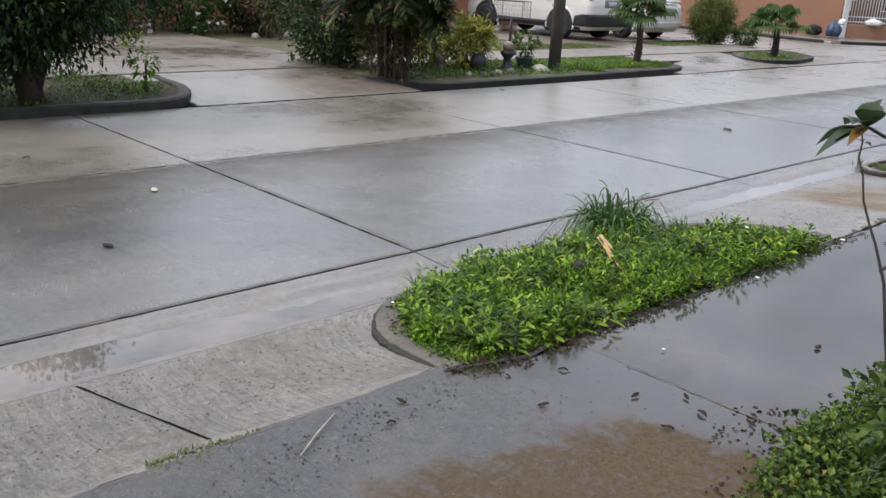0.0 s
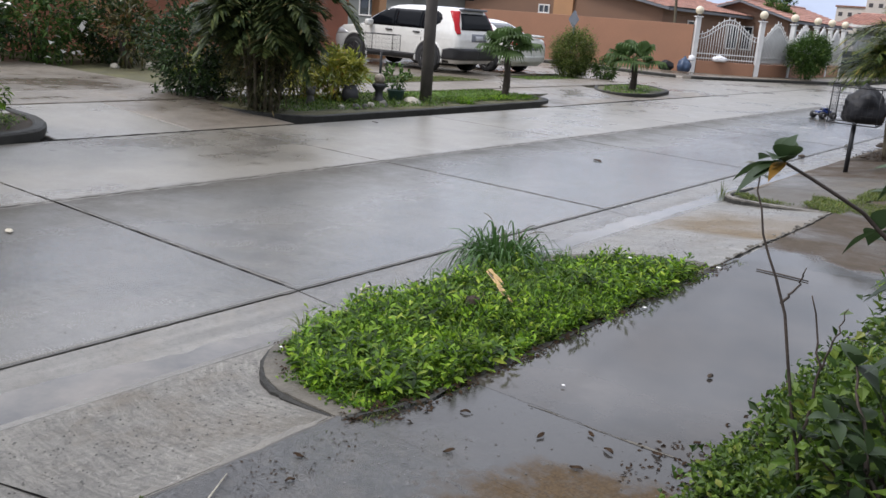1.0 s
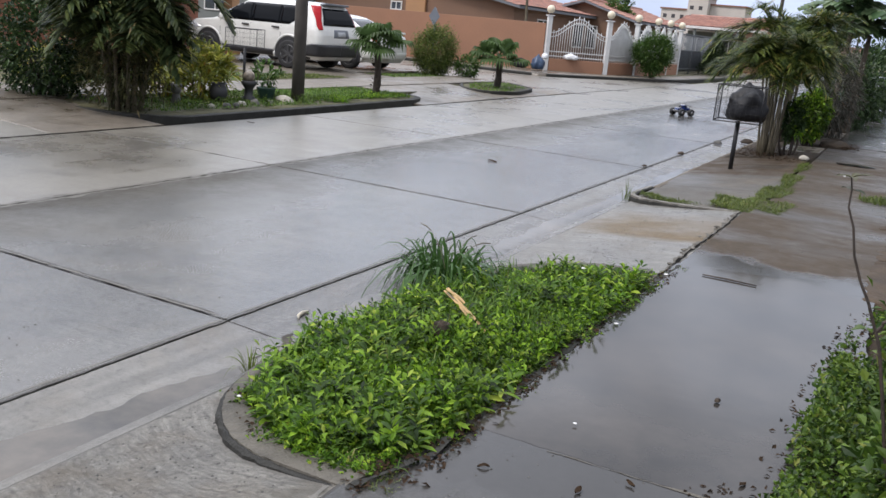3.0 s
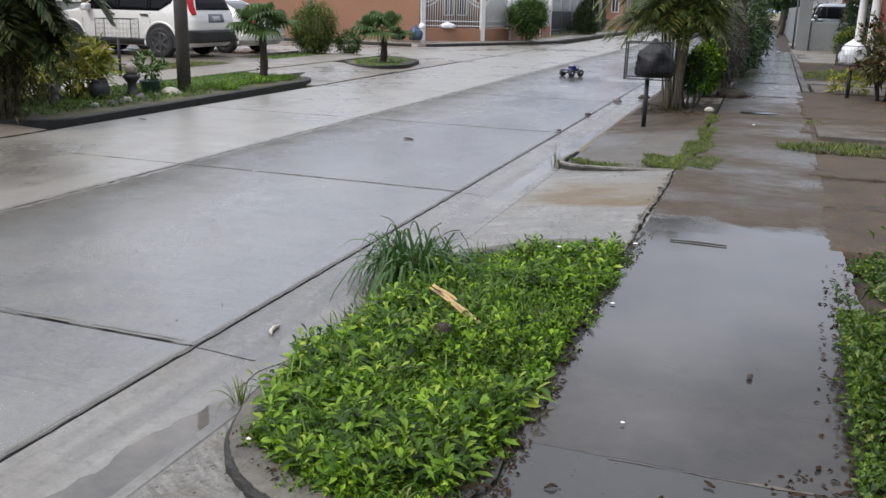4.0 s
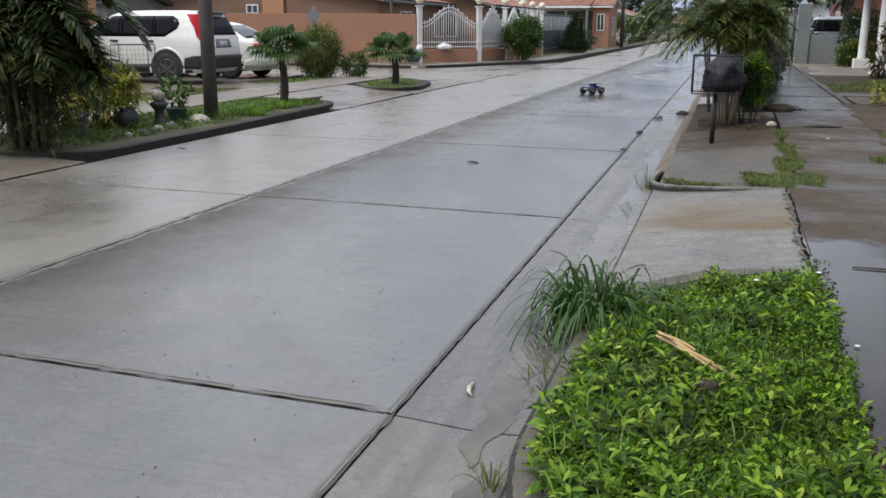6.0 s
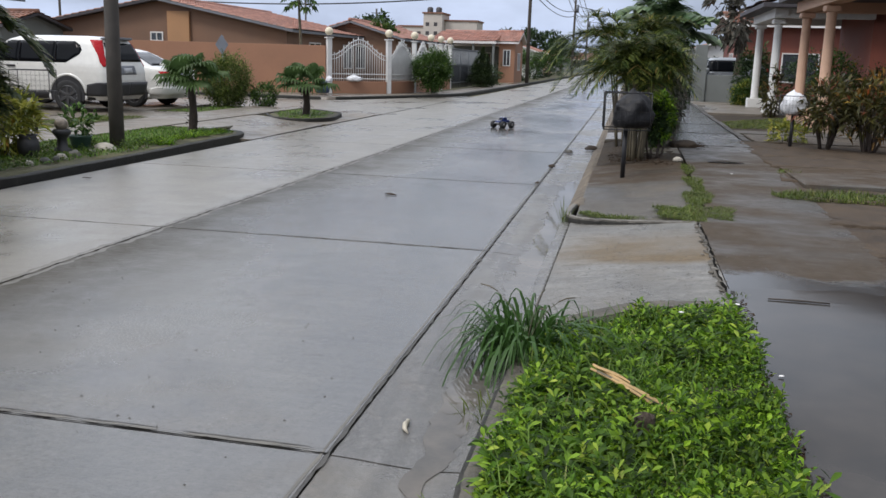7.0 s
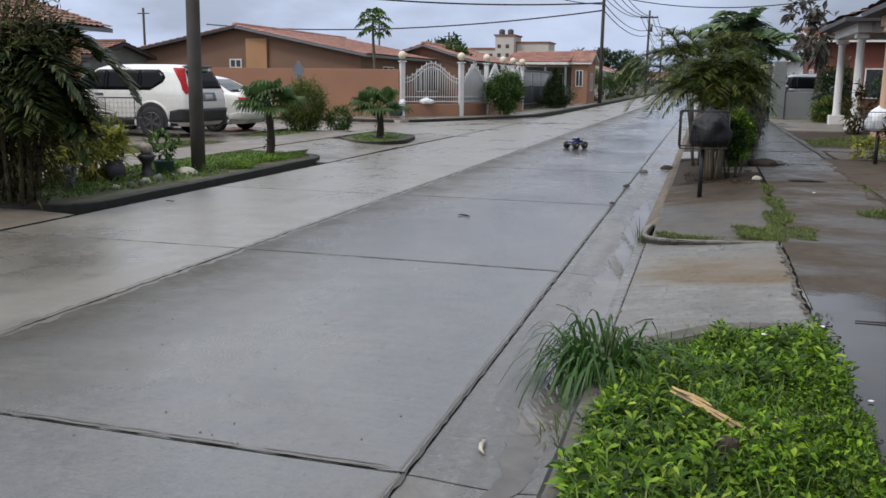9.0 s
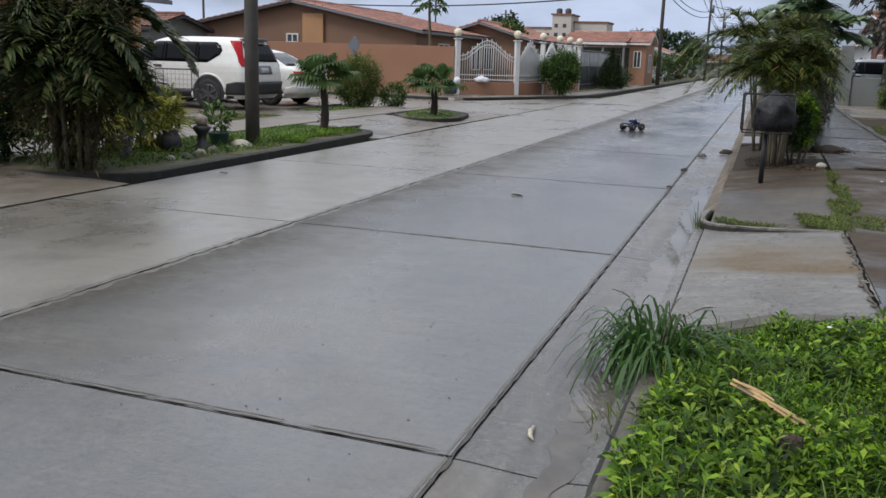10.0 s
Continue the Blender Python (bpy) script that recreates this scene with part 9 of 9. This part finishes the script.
slab("pavement_slab", rect(1.535, 1.69, -1.195, 1.6, 0.128), MAT["walk"], walk_r, 0.12, 0.008)
for k in range(20):
    a = 31.0 + 2.0 * k
    slab("pavement_slab", rect(1.60, 2.90, a + 0.006, a + 1.994, 0.14), MAT["walk"], walk_r, 0.12, 0.008)

# wide dark bands: dirty joints plus the shadow of uneven slabs, both as colour
for y in edges[14:19]:
    dirt_line("joint_fill", [(1.80, y, walk_height(y) + 0.002), (2.90 + 0.012 * max(0, y - 5), y, walk_height(y) + 0.002)], 0.06, MAT["joint"], walk_r, z=0.004, amp=1.6)
dirt_line("joint_ridge", [(1.98, -0.60, 0.1415), (2.6, -0.59, 0.1415)], 0.009, MAT["kerb_top"], walk_r, z=0.0008, amp=2.4)
dirt_line("mud_edge", [(1.56, -1.24, 0.1425), (1.66, -0.9, 0.1425), (1.67, 0.0, 0.1425), (1.67, 1.0, 0.1425), (1.69, 2.1, 0.1425), (1.71, 2.5, 0.1425)], 0.022, MAT["kerb"], walk_r, z=0.0012, amp=1.6)
# kerb stones along the inner edge of the pavement, and slabs in the gardens
for k in range(21):
    a = 13.4 + 1.0 * k
    off = 0.012 * (a - 5)
    slab("edging_stone", rect(2.925 + off, 3.04 + off, a + 0.01, a + 0.98, walk_height(a) + 0.012 + 0.012 * math.sin(k * 1.7)), MAT["kerb_worn"], walk_r, 0.15, 0.010)
for x0, x1, a, b, m in ((3.12, 8.0, 15.3, 16.1, "verge_slab"), (3.3, 5.5, 24.4, 31.0, "drive"), (2.99, 8.0, 7.45, 9.5, "verge_slab"), (3.3, 7.5, 31.2, 33.1, "drive"), (3.2, 6.0, 13.2, 14.9, "verge_slab")):
    structure(slab("garden_slab", rect(x0, x1, a, b, max(0.165, walk_height((a + b) / 2) + 0.024)), MAT[m], None, 0.12, 0.01), "damp concrete slab across a front garden", "pavement")
# verge slabs between kerb and pavement
verge = structure(box_part("verge", (0.60, 1.76, 5.1, 9.6, -0.2, 0.0), MAT["joint"], bevel=0), "dark concrete verge slabs beside the kerb", "pavement")
for a, b in ((5.12, 6.35), (6.35, 7.4), (7.4, 8.45), (8.45, 9.5)):
    za, zb = walk_height(a) - 0.005, walk_height(b) - 0.005
    corners = rect(0.60, 1.76, a + 0.003, b - 0.003, (0.052 + 0.4 * (za - 0.135), za, zb, 0.052 + 0.4 * (zb - 0.135)))
    if a < 5.2:
        corners[0:1] = [(0.60, 5.42, 0.052), (0.84, 5.20, 0.068)]
    slab("verge_slab", corners, MAT["verge_slab"], verge, 0.16, 0.005)
slab("verge_slab", rect(0.64, 1.9, 13.6, 15.2, (0.14, 0.21, 0.21, 0.14)), MAT["drive"], verge, 0.16, 0.012)
slab("verge_slab", rect(1.25, 1.80, 10.45, 11.3, (0.215, 0.232, 0.232, 0.215)), MAT["drive"], verge, 0.10, 0.012)

# own driveway behind the pavement, where the walk begins
structure(slab("own_driveway", rect(2.915, 9.0, -9.0, -1.45, 0.14), MAT["walk"], None, 0.14, 0.01), "wet concrete driveway behind the pavement", "driveway")

# left side: apron, pavement strip, drives
left_apron = structure(box_part("apron_opposite", (-7.7, -5.56, 1.5, 5.2, -0.3, -0.02), MAT["joint"], bevel=0), "wet concrete apron of the opposite driveway", "driveway")
for a, b in ((1.6, 3.4), (3.4, 5.1)):
    slab("apron_slab", [(-7.55, a + 0.01, 0.10), (-5.49, a + 0.01, -0.006), (-5.49, b - 0.01, -0.006), (-7.55, b - 0.01, 0.10)], MAT["road_warm"] if a < 2 else MAT["drive"], left_apron, 0.12, 0.012)
walk_l = structure(box_part("pavement_opposite", (-8.98, -7.58, -16, 20.0, -0.2, 0.05), MAT["joint"], bevel=0), "pale concrete pavement across the road", "pavement")
for k in range(18):
    a = -16 + 2.0 * k
    slab("pavement_slab", rect(-8.96, -7.60, a + 0.008, a + 1.992, 0.108), MAT["drive"], walk_l, 0.1, 0.01)
left_drive = structure(box_part("driveway_opposite", (-15.6, -9.0, 1.2, 6.0, -0.2, 0.04), MAT["joint"], bevel=0), "tan concrete driveway of the opposite house", "driveway")
for x in (-15.5, -12.3):
    for a in (1.25, 3.45):
        slab("drive_slab", rect(x, x + 3.18 if x < -13 else -9.02, a, a + 2.18, 0.105), MAT["drive"], left_drive, 0.1, 0.01)
suv_drive = structure(box_part("driveway_cars", (-18.5, -5.55, 12.7, 20.5, -0.2, -0.04), MAT["joint"], bevel=0), "tan concrete driveway under the parked cars", "driveway")
for a, b in ((12.74, 16.65),):
    slab("drive_slab", [(-7.5, a, 0.104), (-5.5, a, -0.004), (-5.6, b - 0.6, -0.004), (-7.5, b, 0.104)], MAT["drive"], suv_drive, 0.1, 0.01)
for x in (-18.4, -15.3, -12.2):
    for a, b in ((13.0, 16.6), (16.65, 20.2)):
        slab("drive_slab", rect(x, x + 3.08 if x < -13 else -10.3, a, b, 0.105), MAT["drive"], suv_drive, 0.1, 0.01)
slab("drive_slab", rect(-10.28, -9.02, 13.0, 16.6, 0.105), MAT["drive"], suv_drive, 0.1, 0.01)
slab("drive_slab", [(-8.98, 16.66, 0.10), (-5.52, 16.08, -0.002), (-5.52, 20.62, -0.004), (-8.98, 20.62, 0.05)], MAT["drive"], suv_drive, 0.1, 0.006)
slab("drive_slab", [(-6.35, 11.9, 0.0), (-5.47, 11.9, -0.007), (-5.47, 12.735, -0.007), (-7.3, 12.735, 0.085)], MAT["drive"], suv_drive, 0.1, 0.004)

# floor behind the garden wall
structure(slab("carport_floor", rect(3.3, 8.2, 35.6, 39.0, 0.24), MAT["drive"], None, 0.2, 0.01), "concrete floor of the carport behind the wall", "pavement")
